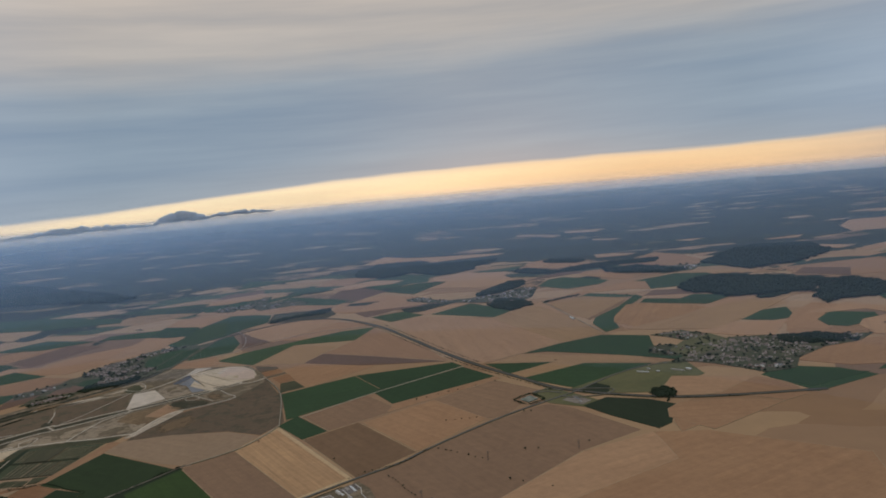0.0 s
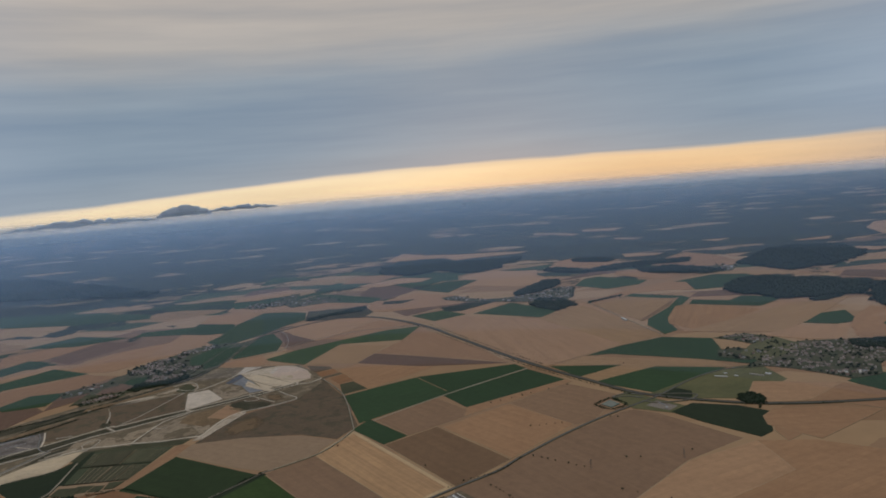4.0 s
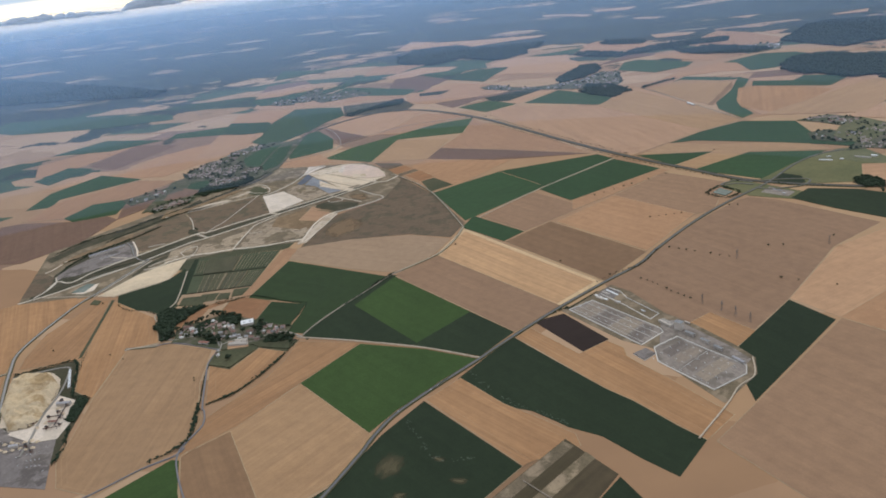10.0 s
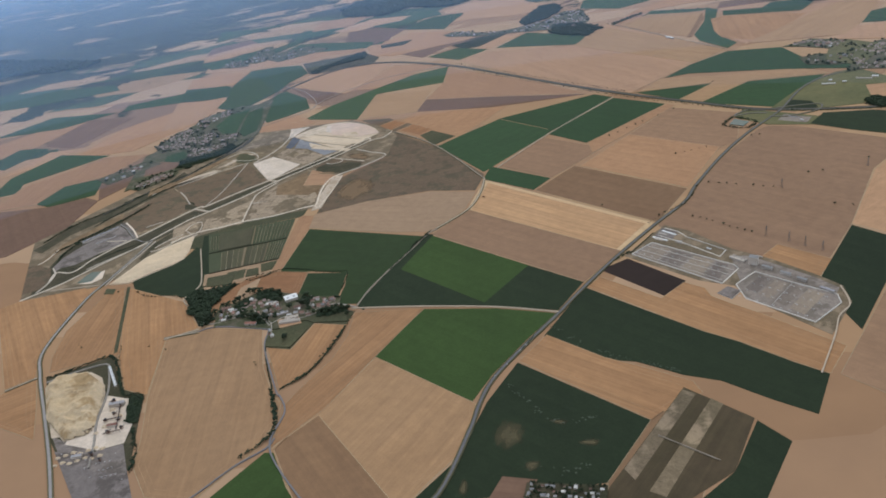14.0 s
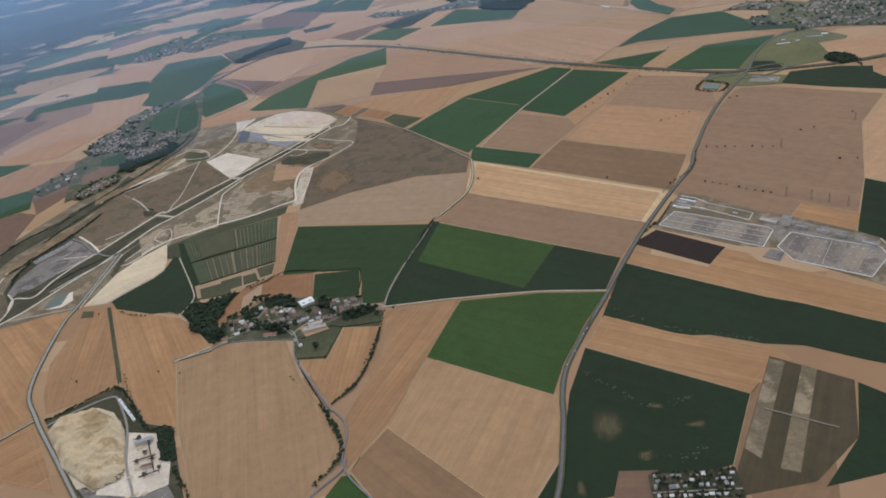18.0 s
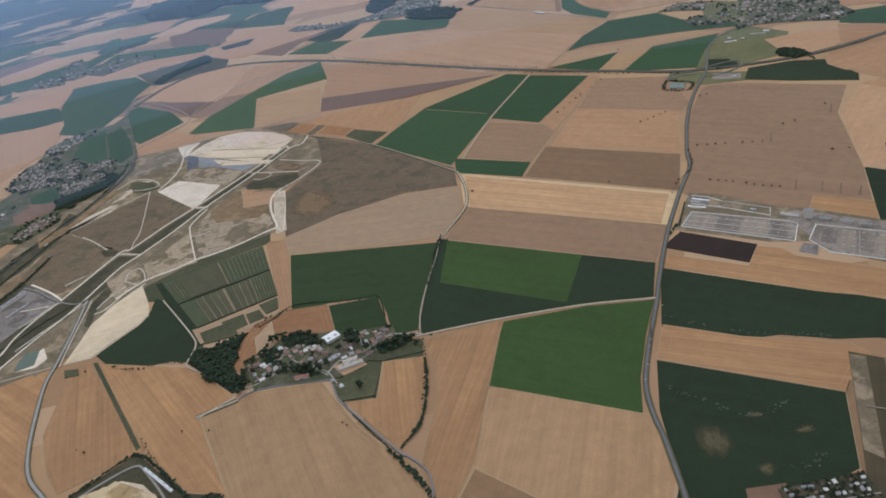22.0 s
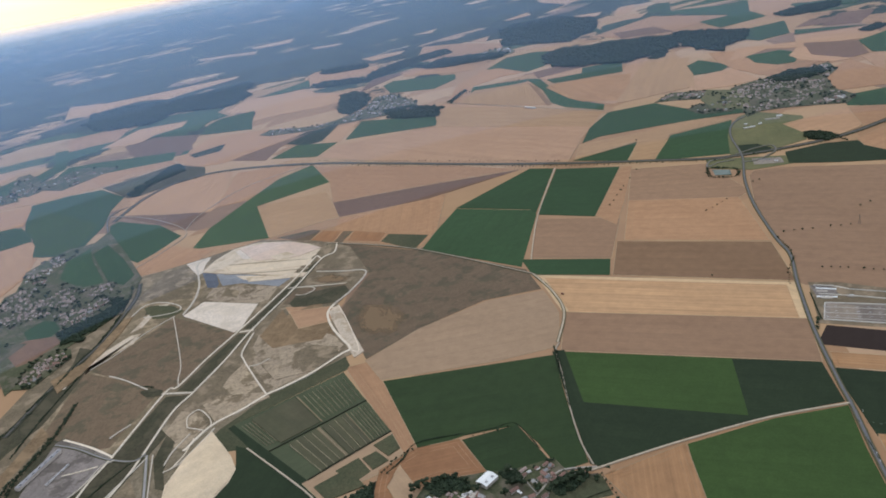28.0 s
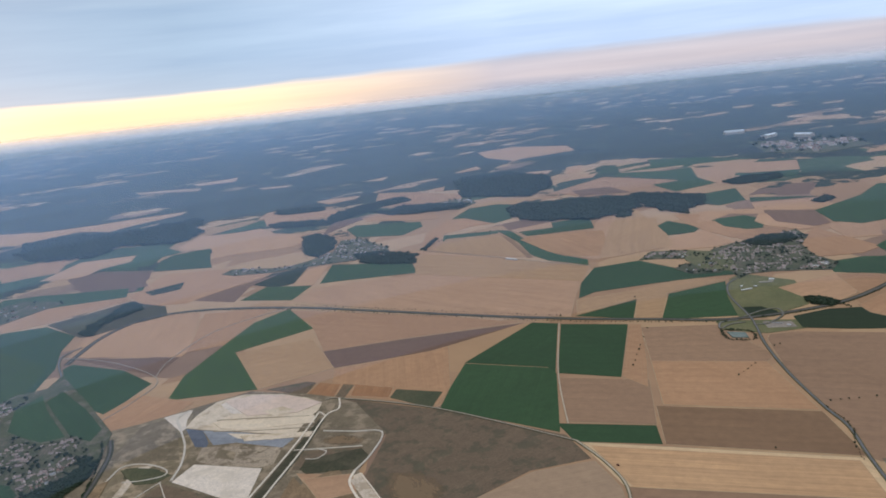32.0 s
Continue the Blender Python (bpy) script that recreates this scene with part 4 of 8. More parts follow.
def village(points, number, size, leafy, seed):
    """A village further off: garden ground, the first houses and trees as things, the rest joined."""
    rnd = random.Random(seed)
    mx, my = sum(p[0] for p in points) / len(points), sum(p[1] for p in points) / len(points)
    wide = [(x + 2.2 * size * (x - mx) / math.hypot(x - mx, y - my), y + 2.2 * size * (y - my) / math.hypot(x - mx, y - my)) for x, y in points]
    field("gardens", wide, 20)
    xs, ys = [p[0] for p in points], [p[1] for p in points]
    ang, put, tries = rnd.uniform(0, 90), [], 0
    while len(put) < number and tries < 40000:
        tries += 1
        x, y = rnd.uniform(min(xs), max(xs)), rnd.uniform(min(ys), max(ys))
        if inside(x, y, points) and noise.noise((x / size / 9, y / size / 9, seed)) > -0.12 and all((x - a) ** 2 + (y - b) ** 2 > (0.95 * size) ** 2 for a, b in put):
            put.append((x, y))
    roofs, walls, crowns = [], [], []
    for i, (x, y) in enumerate(sorted(put, key=lambda q: q[0] ** 2 + q[1] ** 2)):
        turn = ang + rnd.choice((0, 90)) + rnd.uniform(-12, 12) + 25 * noise.noise((x * 0.05, y * 0.05, 3))
        s, k = size * rnd.uniform(0.7, 1.15), rnd.choice((0, 0, 1, 2, 3, 3, 4, 5))
        if i < 13:
            house(x, y, turn, s, k)
        else:
            walls.append((*shape_of(HOUSES[k][0]), x, y, radians(turn), s, s, s))
            roofs.append((*shape_of(HOUSES[k][1]), x, y, radians(turn), s, s, s))
    for k in range(int(number * leafy * 2.2)):
        x, y = rnd.uniform(min(xs) - 3 * size, max(xs) + 3 * size), rnd.uniform(min(ys) - 3 * size, max(ys) + 3 * size)
        edge = not inside(x, y, points)
        if inside(x, y, wide) and (edge or rnd.random() < 0.6):
            q, s = rnd.randrange(7), size * rnd.uniform(0.7, 1.3) * (1.5 if edge or noise.noise((x / size / 9, y / size / 9, seed)) < -0.1 else 0.8)
            crowns.append((CLUMP[q], CLUMP_F[q], x, y, rnd.uniform(0, 6), s, s, s * 0.8))
    if roofs:
        tagged(joined("village_walls", WALL_MANY, walls), "pale walls of crowded village houses", "houses", kind="stuff")
        tagged(joined("village_roofs", TILE_MANY, roofs), "brown and grey roofs of crowded village houses", "houses", kind="stuff")
    if crowns:
        tagged(joined("village_trees", LEAF_MANY, crowns), "garden trees between village houses", "trees", kind="stuff")


WEED = plain("pale_weeds", (0.065, 0.085, 0.062), (0.095, 0.110, 0.082), 1.0, 0.9, island=True)


def weeds(points, number, width):
    """Small pale tufts scattered along a line in a dark crop."""
    rnd = random.Random(number)
    line = smooth_line(points, 12)
    items = []
    for k in range(number):
        p = line[rnd.randrange(len(line))] + Vector((rnd.gauss(0, 0.4), rnd.gauss(0, 0.4))) * width
        q, w = rnd.randrange(7), rnd.uniform(0.25, 0.75)
        items.append((CLUMP[q], CLUMP_F[q], p.x, p.y, rnd.uniform(0, 6), w, w, 0.12))
    return tagged(joined("weeds", WEED, items), "pale tufts of weeds in a dark green crop", "weeds", kind="stuff")


def estate(corner, along, length):
    """Close rows of small pale-roofed houses along a street, with dark gardens between them."""
    rnd = random.Random(12)
    a, up = Vector(corner), Vector((-along[1], along[0]))
    d = Vector(along)
    field("scrub", [tuple(a + d * u + up * v) for u, v in ((-0.6, -4.6), (-0.6, 4.9), (length, 5.6), (length, -4.6))], -24)
    road("lane", [tuple(a + d * u) for u in (-0.5, length / 2, length)], 0.30)
    turn = math.degrees(math.atan2(along[1], along[0]))
    for v in (4.1, 2.6, 1.15, -1.2, -2.6, -3.9):
        u = rnd.uniform(0.2, 0.9)
        while u < length - 0.6:
            p = a + d * u + up * (v + rnd.uniform(-0.2, 0.2))
            house(p.x, p.y, turn + rnd.choice((0, 0, 90)) + rnd.uniform(-6, 6), rnd.uniform(0.45, 0.85), rnd.choice((5, 5, 4, 1, 3)))
            u += rnd.choice((1.0, 1.2, 1.5, 2.4, 3.1))
    for k in range(150):
        p = a + d * rnd.uniform(-0.4, length - 0.2) + up * rnd.choice((4.9, 3.4, 1.9, 0.5, -0.5, -1.9, -3.3, -4.5))
        tree(p.x, p.y + rnd.uniform(-0.25, 0.25), rnd.uniform(0.45, 0.95), rnd)


def terrain(name, points, step, height, mat):
    """Uneven ground inside an outline, level along its rim."""
    xs, ys = [p[0] for p in points], [p[1] for p in points]
    base = max(ground_z(x, y) for x, y in points) + 0.01
    nx, ny = int((max(xs) - min(xs)) / step) + 2, int((max(ys) - min(ys)) / step) + 2
    ring = [(Vector(p), Vector(q)) for p, q in zip(points, points[1:] + points[:1])]

    def rim(x, y):
        best, w = 1e9, Vector((x, y))
        for p, q in ring:
            t = max(0.0, min(1.0, (w - p).dot(q - p) / max((q - p).length_squared, 1e-6)))
            best = min(best, (w - p - (q - p) * t).length)
        return best
    v, f, index = [], [], {}
    for i in range(nx):
        for j in range(ny):
            x, y = min(xs) + i * step, min(ys) + j * step
            if inside(x, y, points):
                index[i, j] = len(v)
                v.append((x, y, base + height(x, y, rim(x, y))))
    for (i, j), a in index.items():
        q = [index.get(c) for c in ((i + 1, j), (i + 1, j + 1), (i, j + 1))]
        if None not in q:
            f.append((a, *q))
    return new(name, sheet(name, v, f, mat))


def stockpile(points, h):
    """A long tipped bank of marl with a flat uneven top."""
    field("sand", points, 49)
    ob = terrain("stockpile", points, 0.5, lambda x, y, r: h * min(1.0, r / 3.5) * (0.75 + 0.35 * noise.noise((x * 0.16, y * 0.16, 5))) + 0.12 * noise.noise((x, y, 2)) * min(1, r), HEAP)
    return tagged(ob, "long pale yellow stockpile of marl beside the road", "stockpile")


def quarry_floor(points, step, h):
    """A dug sand face with ridges, benches and hollows."""
    field("sand", points, 58)

    def rise(x, y, r):
        big = noise.noise((x * 0.13, y * 0.13, 3.0))
        bench = round((big + 0.5) * 4) / 4 * 0.6 + (big + 0.5) * 0.4
        ridge = 1 - abs(noise.noise((x * 0.22, y * 0.3, 8.0))) * 2
        return min(1.0, r / 2.0) * h * (0.25 + 0.55 * bench + 0.25 * ridge)
    return tagged(terrain("quarry_floor", points, step, rise, DUG), "pale yellow dug sand with ridges and benches", "quarry floor")


DUG = crop("dug_sand", (0.64, 0.52, 0.36), (0.52, 0.40, 0.25), 0.0, 1, 1.6, 0.95, 0.25, (0.40, 0.285, 0.155))
HEAP = crop("heaped_sand", (0.67, 0.55, 0.40), (0.57, 0.45, 0.31), 0.0, 1, 0.8, 0.95, 0.12)


def heap(x, y, rx, ry, h):
    """A heap of quarried sand with a rounded, gullied top."""
    v, f, n_r, n_a = [(0, 0, h * 0.8)], [], 12, 36
    for j in range(1, n_r + 1):
        r = j / n_r
        for k in range(n_a):
            a = 2 * math.pi * k / n_a
            w = 1 + 0.45 * noise.noise((x + math.cos(a) * 1.6, y + math.sin(a) * 1.6, 2.0))
            z = h * min(0.8, 1.6 * (1 - r)) * (1 + 0.55 * noise.noise((x + rx * 0.45 * math.cos(a) * r, y + ry * 0.6 * math.sin(a) * r, 7.0)))
            v.append((rx * r * w * math.cos(a), ry * r * w * math.sin(a), z if j < n_r else -0.05))
    f += [(0, 1 + k, 1 + (k + 1) % n_a) for k in range(n_a)]
    for j in range(n_r - 1):
        o = 1 + j * n_a
        f += [(o + k, o + n_a + k, o + n_a + (k + 1) % n_a, o + (k + 1) % n_a) for k in range(n_a)]
    ob = new("sand_mound", sheet("sand_mound", v, f, HEAP))
    ob.location = (x, y, ground_z(x, y))
    return tagged(ob, "pale yellow mound of quarried sand on the quarry floor", "sand mound", "mounds in the quarry")


CAR_PAINT = plain("car_paint", (0.62, 0.62, 0.62), (0.55, 0.55, 0.56), 2, 0.35)


def car(x, y, turn, on_road=True):
    t = new("car")
    t.matrix_world = pose(x, y, lane_z(x, y) if on_road else ground_z(x, y), 0, 0, turn)
    for name, me, loc in (("body", box_mesh("body", 0.44, 0.18, 0.07, CAR_PAINT, 0.03, 0.02), (0, 0, 0)), ("cabin", box_mesh("cabin", 0.25, 0.16, 0.06, DARK, 0.10, 0.02), (-0.02, 0, 0)), ("roof", box_mesh("roof", 0.2, 0.15, 0.012, CAR_PAINT, 0.158), (-0.02, 0, 0))):
        p = new(name, me)
        p.parent, p.location = t, loc
    for wx in (-0.14, 0.14):
        for wy in (-0.085, 0.085):
            p = new("wheel", CAR_WHEEL)
            p.parent, p.location = t, (wx, wy, 0.034)
    return tagged(t, "small light-coloured car on the road" if on_road else "small light-coloured car parked in the quarry yard", "car", "cars")


wbm = bmesh.new()
bmesh.ops.create_cone(wbm, cap_ends=True, segments=12, radius1=0.034, radius2=0.034, depth=0.025, matrix=Matrix.Rotation(math.pi / 2, 4, "X"))
CAR_WHEEL = bpy.data.meshes.new("wheel")
wbm.to_mesh(CAR_WHEEL)
wbm.free()
CAR_WHEEL.materials.append(DARK)


def conveyor(x1, y1, x2, y2):
    """A sloping belt on trestles in the quarry."""
    t = new("conveyor")
    a, b = Vector((x1, y1, 0.2)), Vector((x2, y2, 1.1))
    d = b - a
    for name, me in (("belt", box_mesh("belt", d.length, 0.22, 0.05, DARK)), ("frame", box_mesh("frame", d.length, 0.3, 0.08, DARKRED, -0.09))):
        p = new(name, me)
        p.parent = t
        p.matrix_local = Matrix.Translation((a + b) / 2) @ d.to_track_quat("X", "Z").to_matrix().to_4x4()
    for k in (0.3, 0.6, 0.95):
        q = a + d * k
        p = new("trestle", rods("trestle", [((q.x - 0.12, q.y, 0), (q.x, q.y, q.z)), ((q.x + 0.12, q.y, 0), (q.x, q.y, q.z))], 0.05))
        p.parent = t
    return tagged(t, "reddish conveyor belt on trestles in the quarry", "conveyor")




def hedge(points, width, size):
    """A close row of bushes, grown together along a line."""
    rnd = random.Random(int(abs(points[0][0] * 19 + points[0][1] * 5)))
    items = []
    line = smooth_line(points, 8)
    for a, b in zip(line, line[1:]):
        n_ = max(1, int((b - a).length / (size * 0.3)))
        for k in range(n_):
            q, s = rnd.randrange(7), size * rnd.uniform(0.5, 1.15) * (1 + 0.5 * noise.noise((a.x * 0.2, a.y * 0.2, 4)))
            p = a + (b - a) * (k + rnd.uniform(0, 1)) / n_
            items.append((CLUMP[q], CLUMP_F[q], p.x + rnd.uniform(-1, 1) * width / 2, p.y + rnd.uniform(-1, 1) * width / 2, rnd.uniform(0, 6), s * 1.15, s * 1.15, s * 0.8))
    return tagged(joined("hedge", LEAF_MANY, items), "dark overgrown hedge along a field edge", "hedge", kind="stuff")


RUST = plain("rusty_plant", (0.13, 0.085, 0.07), (0.20, 0.13, 0.105), 3)


def gantry(x, y, turn):
    """A small switchyard portal: two posts, a beam and three insulators."""
    t = new("switchyard_gantry")
    t.matrix_world = pose(x, y, ground_z(x, y), 0, 0, turn) @ Matrix.Diagonal((0.5, 0.5, 0.45, 1))
    for sx in (-0.55, 0.55):
        p = new("post", box_mesh("post", 0.09, 0.09, 0.8, WHITE))
        p.parent, p.location = t, (sx, 0, 0)
    p = new("beam", box_mesh("beam", 1.3, 0.10, 0.10, WHITE, 0.8))
    p.parent = t
    for sx in (-0.3, 0.0, 0.3):
        p = new("insulator", box_mesh("insulator", 0.05, 0.05, 0.22, DARK, 0.57))
        p.parent, p.location = t, (sx, 0, 0)
    return tagged(t, "pale steel gantry standing on switchyard gravel", "gantry", "gantries of the switchyard")


def crusher(x, y, turn, size):
    """A stone crusher: body on legs with a hopper above and a chute."""
    t = new("crusher")
    t.matrix_world = pose(x, y, ground_z(x, y), 0, 0, turn) @ Matrix.Diagonal((size, size, size, 1))
    for sx in (-0.4, 0.4):
        for sy in (-0.2, 0.2):
            p = new("leg", box_mesh("leg", 0.07, 0.07, 0.4, RUST))
            p.parent, p.location = t, (sx, sy, 0)
    p = new("body", box_mesh("body", 1.0, 0.55, 0.4, RUST, 0.38, 0.04))
    p.parent = t
    bm = bmesh.new()
    bmesh.ops.create_cone(bm, segments=4, radius1=0.22, radius2=0.48, depth=0.35, matrix=Matrix.Translation((-0.2, 0, 0.93)) @ Matrix.Rotation(math.pi / 4, 4, "Z"))
    me = bpy.data.meshes.new("hopper")
    bm.to_mesh(me)
    bm.free()
    me.materials.append(STEEL)
    p = new("hopper", me)
    p.parent = t
    p = new("chute", box_mesh("chute", 0.9, 0.2, 0.08, STEEL, 0.4))
    p.parent, p.location = t, (0.8, 0, 0)
    return tagged(t, "rusty red stone crusher standing in the quarry yard", "crusher", "plant in the quarry")

# ---- the plan of the fields, roads, woods and villages ----
# east of the country road
field("dark_soil", [(-70.0, 258.4), (-59.2, 261.8), (-49.4, 240.4), (-58.4, 233.5)], 26)
field("wheat", [(-77.6, 249.5), (-71.6, 253.9), (-60.3, 233.8), (-50.3, 239.8), (-46.5, 234.1), (-47.0, 229.0), (-44.3, 223.3), (-39.3, 214.3), (-33.6, 201.9), (-29.5, 193.7), (-39.9, 185.0), (-44.5, 192.2), (-51.9, 205.5), (-57.6, 213.1), (-63.4, 223.6)], 120)
field("beet", [(-79.9, 248.0), (-77.9, 248.9), (-63.6, 223.3), (-57.7, 212.9), (-52.1, 205.3), (-44.7, 192.0), (-40.1, 184.9), (-51.1, 172.9), (-57.2, 180.8), (-64.2, 191.5), (-71.5, 197.1), (-73.9, 200.0), (-79.5, 206.5), (-85.4, 209.8), (-92.7, 220.8), (-98.1, 227.9)], 122)
field("wheat", [(-97.2, 228.3), (-86.5, 211.8), (-78.7, 203.6), (-70.4, 194.0), (-70.3, 189.0), (-85.1, 183.1), (-108.0, 218.7)], 128)
field("beet", [(-108.5, 218.2), (-85.8, 183.8), (-91.1, 177.7), (-102.3, 168.2), (-109.5, 169.1), (-120.3, 170.2), (-143.7, 176.4), (-131.3, 186.4), (-120.3, 204.3)], 124)
field("brown_red", [(-123.0, 177.4), (-116.0, 173.9), (-121.9, 167.3), (-129.5, 169.3)], 154)
field("dry_patch", [(-121.2, 196.7), (-116.9, 198.3), (-112.1, 194.8), (-112.5, 189.9), (-116.6, 184.8), (-122.4, 183.9), (-125.1, 188.2)], 65)
field("dry_patch", [(-117.3, 180.8), (-113.1, 181.0), (-113.2, 177.3), (-116.5, 176.1), (-118.7, 178.2)], 3)
field("dry_patch", [(-132.3, 179.5), (-129.0, 179.7), (-131.4, 173.0), (-134.8, 173.8)], 70)
field("dry_patch", [(-104.2, 184.5), (-98.4, 182.5), (-98.3, 179.4), (-104.0, 180.3)], 161)
field("dry_patch", [(-107.5, 193.9), (-103.3, 191.0), (-103.4, 188.4), (-108.0, 190.4)], 145)
field("brown", [(-85.8, 183.8), (-81.8, 185.8), (-71.7, 175.9), (-91.7, 151.5), (-105.3, 158.0), (-102.3, 168.2)], 26)
field("plough_strips", [(-73.5, 192.5), (-64.3, 176.5), (-76.7, 162.7), (-91.8, 157.3), (-107.2, 161.1), (-102.4, 166.9), (-94.4, 173.9)], 42)
field("olive", [(-74.2, 191.7), (-72.0, 189.1), (-96.7, 167.0), (-97.6, 170.9)], 131)
field("olive", [(-69.7, 186.3), (-68.1, 183.4), (-92.8, 160.5), (-95.3, 163.1)], 118)
field("beet", [(-64.2, 175.6), (-61.2, 167.0), (-76.2, 152.6), (-91.3, 155.5), (-76.7, 162.7)], 110)
field("dun", [(40.8, 353.7), (47.1, 355.5), (56.4, 347.2), (78.8, 307.6), (49.7, 289.6), (14.2, 252.7), (-17.3, 224.5), (-23.1, 244.5), (-40.1, 279.1), (-39.9, 282.4), (-23.1, 295.3), (-12.3, 307.2), (11.2, 331.2)], 116)
field("wheat", [(-23.9, 243.6), (-13.5, 250.0), (-5.2, 234.1), (-15.3, 226.1)], 116)
field("beet", [(13.6, 251.9), (20.0, 235.2), (-22.0, 198.3), (-18.9, 218.5), (-15.6, 225.3)], 111)
field("tan_light", [(50.0, 289.1), (82.5, 304.1), (83.2, 289.6), (82.9, 272.7), (22.0, 236.4), (14.2, 252.7)], 25)
field("tan", [(82.5, 304.1), (104.0, 300.0), (150.0, 262.0), (130.0, 196.0), (62.0, 176.0), (22.0, 236.4), (82.9, 272.7), (83.2, 289.6)], 28)
field("dun", [(62.0, 176.0), (22.0, 235.6), (-22.0, 197.6), (-38.0, 184.0), (-16.0, 136.0), (40.0, 126.0)], 118)
field("olive", [(-59.5, 263.9), (-38.0, 279.9), (-33.1, 272.2), (-27.3, 253.2), (-20.9, 242.7), (-15.0, 228.3), (-12.4, 219.4), (-15.8, 210.8), (-29.8, 199.0), (-37.9, 221.5), (-38.4, 231.7), (-45.8, 238.7)], 37)
field("gravel", [(-56.8, 263.9), (-47.5, 268.9), (-32.2, 243.3), (-32.2, 240.6), (-41.0, 234.2)], 121)
field("gravel", [(-37.8, 232.0), (-29.1, 236.7), (-23.2, 226.3), (-16.6, 215.9), (-18.5, 211.5), (-30.0, 205.7), (-39.4, 223.6)], 121)
field("gravel", [(-30.1, 249.3), (-25.2, 246.8), (-16.2, 227.0), (-13.9, 218.8), (-16.9, 216.0), (-23.2, 226.3), (-29.1, 236.7), (-36.1, 232.2), (-32.7, 241.8)], 153)
field("car_park", [(-39.7, 278.3), (-36.5, 273.1), (-40.6, 268.0), (-44.8, 273.2)], 122)
field("yard_tan", [(-55.4, 262.8), (-47.4, 267.3), (-44.0, 261.6), (-51.9, 256.3)], 31)
field("yard_dark", [(-51.4, 255.4), (-43.6, 260.8), (-40.2, 255.1), (-48.0, 249.0)], 31)
field("yard_tan", [(-47.5, 248.1), (-39.7, 254.3), (-36.2, 248.4), (-43.9, 241.3)], 31)
field("yard_dark", [(-43.4, 240.4), (-35.7, 247.6), (-33.6, 244.0), (-41.2, 236.3)], 31)
field("yard_dark", [(-36.3, 229.5), (-28.8, 234.0), (-26.8, 230.6), (-35.1, 225.4)], 31)
field("yard_tan", [(-34.9, 224.7), (-26.5, 230.0), (-24.6, 226.7), (-33.7, 220.9)], 31)
field("yard_dark", [(-33.5, 220.2), (-24.3, 226.1), (-22.1, 222.3), (-32.1, 215.7)], 31)
field("yard_tan", [(-31.8, 214.7), (-21.6, 221.5), (-19.3, 217.4), (-30.3, 210.0)], 31)
# the middle of the plain
field("stubble", [(-84.9, 359.7), (-40.4, 283.0), (-58.7, 267.7), (-99.0, 330.3)], 121)
field("straw", [(-85.0, 359.9), (-83.6, 357.3), (-97.6, 329.4), (-99.1, 331.1)], 118)
field("straw", [(-41.8, 285.3), (-40.4, 283.0), (-58.6, 267.6), (-59.9, 269.7)], 120)
field("straw", [(-83.6, 357.3), (-41.8, 285.3), (-43.2, 284.2), (-84.7, 355.2)], 120)
field("dun", [(-99.0, 330.3), (-58.7, 267.7), (-77.1, 252.9), (-116.9, 313.4)], 123)
field("beet", [(-118.0, 314.1), (-77.5, 252.9), (-90.2, 239.7), (-106.5, 249.9), (-126.8, 259.6), (-148.5, 268.2), (-148.6, 269.8)], 122)
field("green", [(-118.0, 314.1), (-90.2, 271.9), (-109.6, 253.6), (-132.8, 290.8)], 123)
field("beet", [(-90.2, 271.9), (-77.5, 252.9), (-90.2, 239.7), (-106.5, 249.9), (-111.0, 252.3)], 124)
field("beet", [(-132.8, 290.8), (-109.0, 252.0), (-126.8, 259.6), (-140.1, 265.0), (-148.5, 268.2), (-148.6, 269.8)], 122)
field("beet", [(-149.1, 270.3), (-135.6, 290.9), (-119.0, 315.2), (-116.0, 313.0), (-131.6, 289.6), (-147.1, 265.5)], 57)
field("green_mid", [(-164.0, 344.7), (-120.0, 313.4), (-135.8, 291.2), (-148.9, 270.9), (-155.6, 273.6), (-152.0, 286.1), (-150.5, 295.4), (-163.4, 303.1), (-175.4, 307.0)], 145)
field("tan", [(-167.8, 361.5), (-159.3, 358.4), (-175.2, 307.6), (-178.8, 309.1)], 78)
field("grey_tan", [(-160.9, 360.2), (-137.3, 363.1), (-109.5, 359.0), (-92.1, 348.0), (-100.2, 331.7), (-115.4, 315.8), (-132.6, 324.3), (-163.7, 345.5)], 148)
field("fallow", [(-114.0, 463.5), (-96.4, 420.3), (-83.6, 367.0), (-91.6, 349.7), (-110.0, 360.5), (-137.3, 363.1), (-160.3, 360.7), (-148.3, 401.0), (-123.6, 420.6)], 180)
field("bleached_patch", [(-158.5, 367.0), (-149.9, 394.9), (-142.6, 402.4), (-135.8, 400.0), (-131.3, 388.7), (-132.5, 374.2), (-137.5, 368.3), (-144.7, 368.2)], 73)
field("grass", [(-216.5, 352.0), (-217.5, 369.5), (-192.0, 372.5), (-163.5, 370.0), (-166.0, 361.8), (-168.0, 360.2), (-205.0, 361.0), (-203.2, 319.0), (-203.0, 308.0), (-206.4, 303.5), (-208.7, 346.3)], 5)
field("beet", [(-209.0, 360.9), (-206.6, 360.9), (-202.0, 319.8), (-201.6, 309.2), (-204.6, 308.4), (-208.2, 346.3)], 80)
field("trial_plots", [(-207.0, 361.0), (-169.5, 359.8), (-175.8, 320.4), (-202.4, 319.8)], 1)
field("grey_tan", [(-204.1, 319.8), (-175.8, 320.4), (-178.6, 309.7), (-186.0, 307.2), (-203.6, 310.0)], 1)
field("grass", [(-195.4, 317.5), (-188.2, 317.4), (-188.7, 309.9), (-194.2, 309.3)], 179)
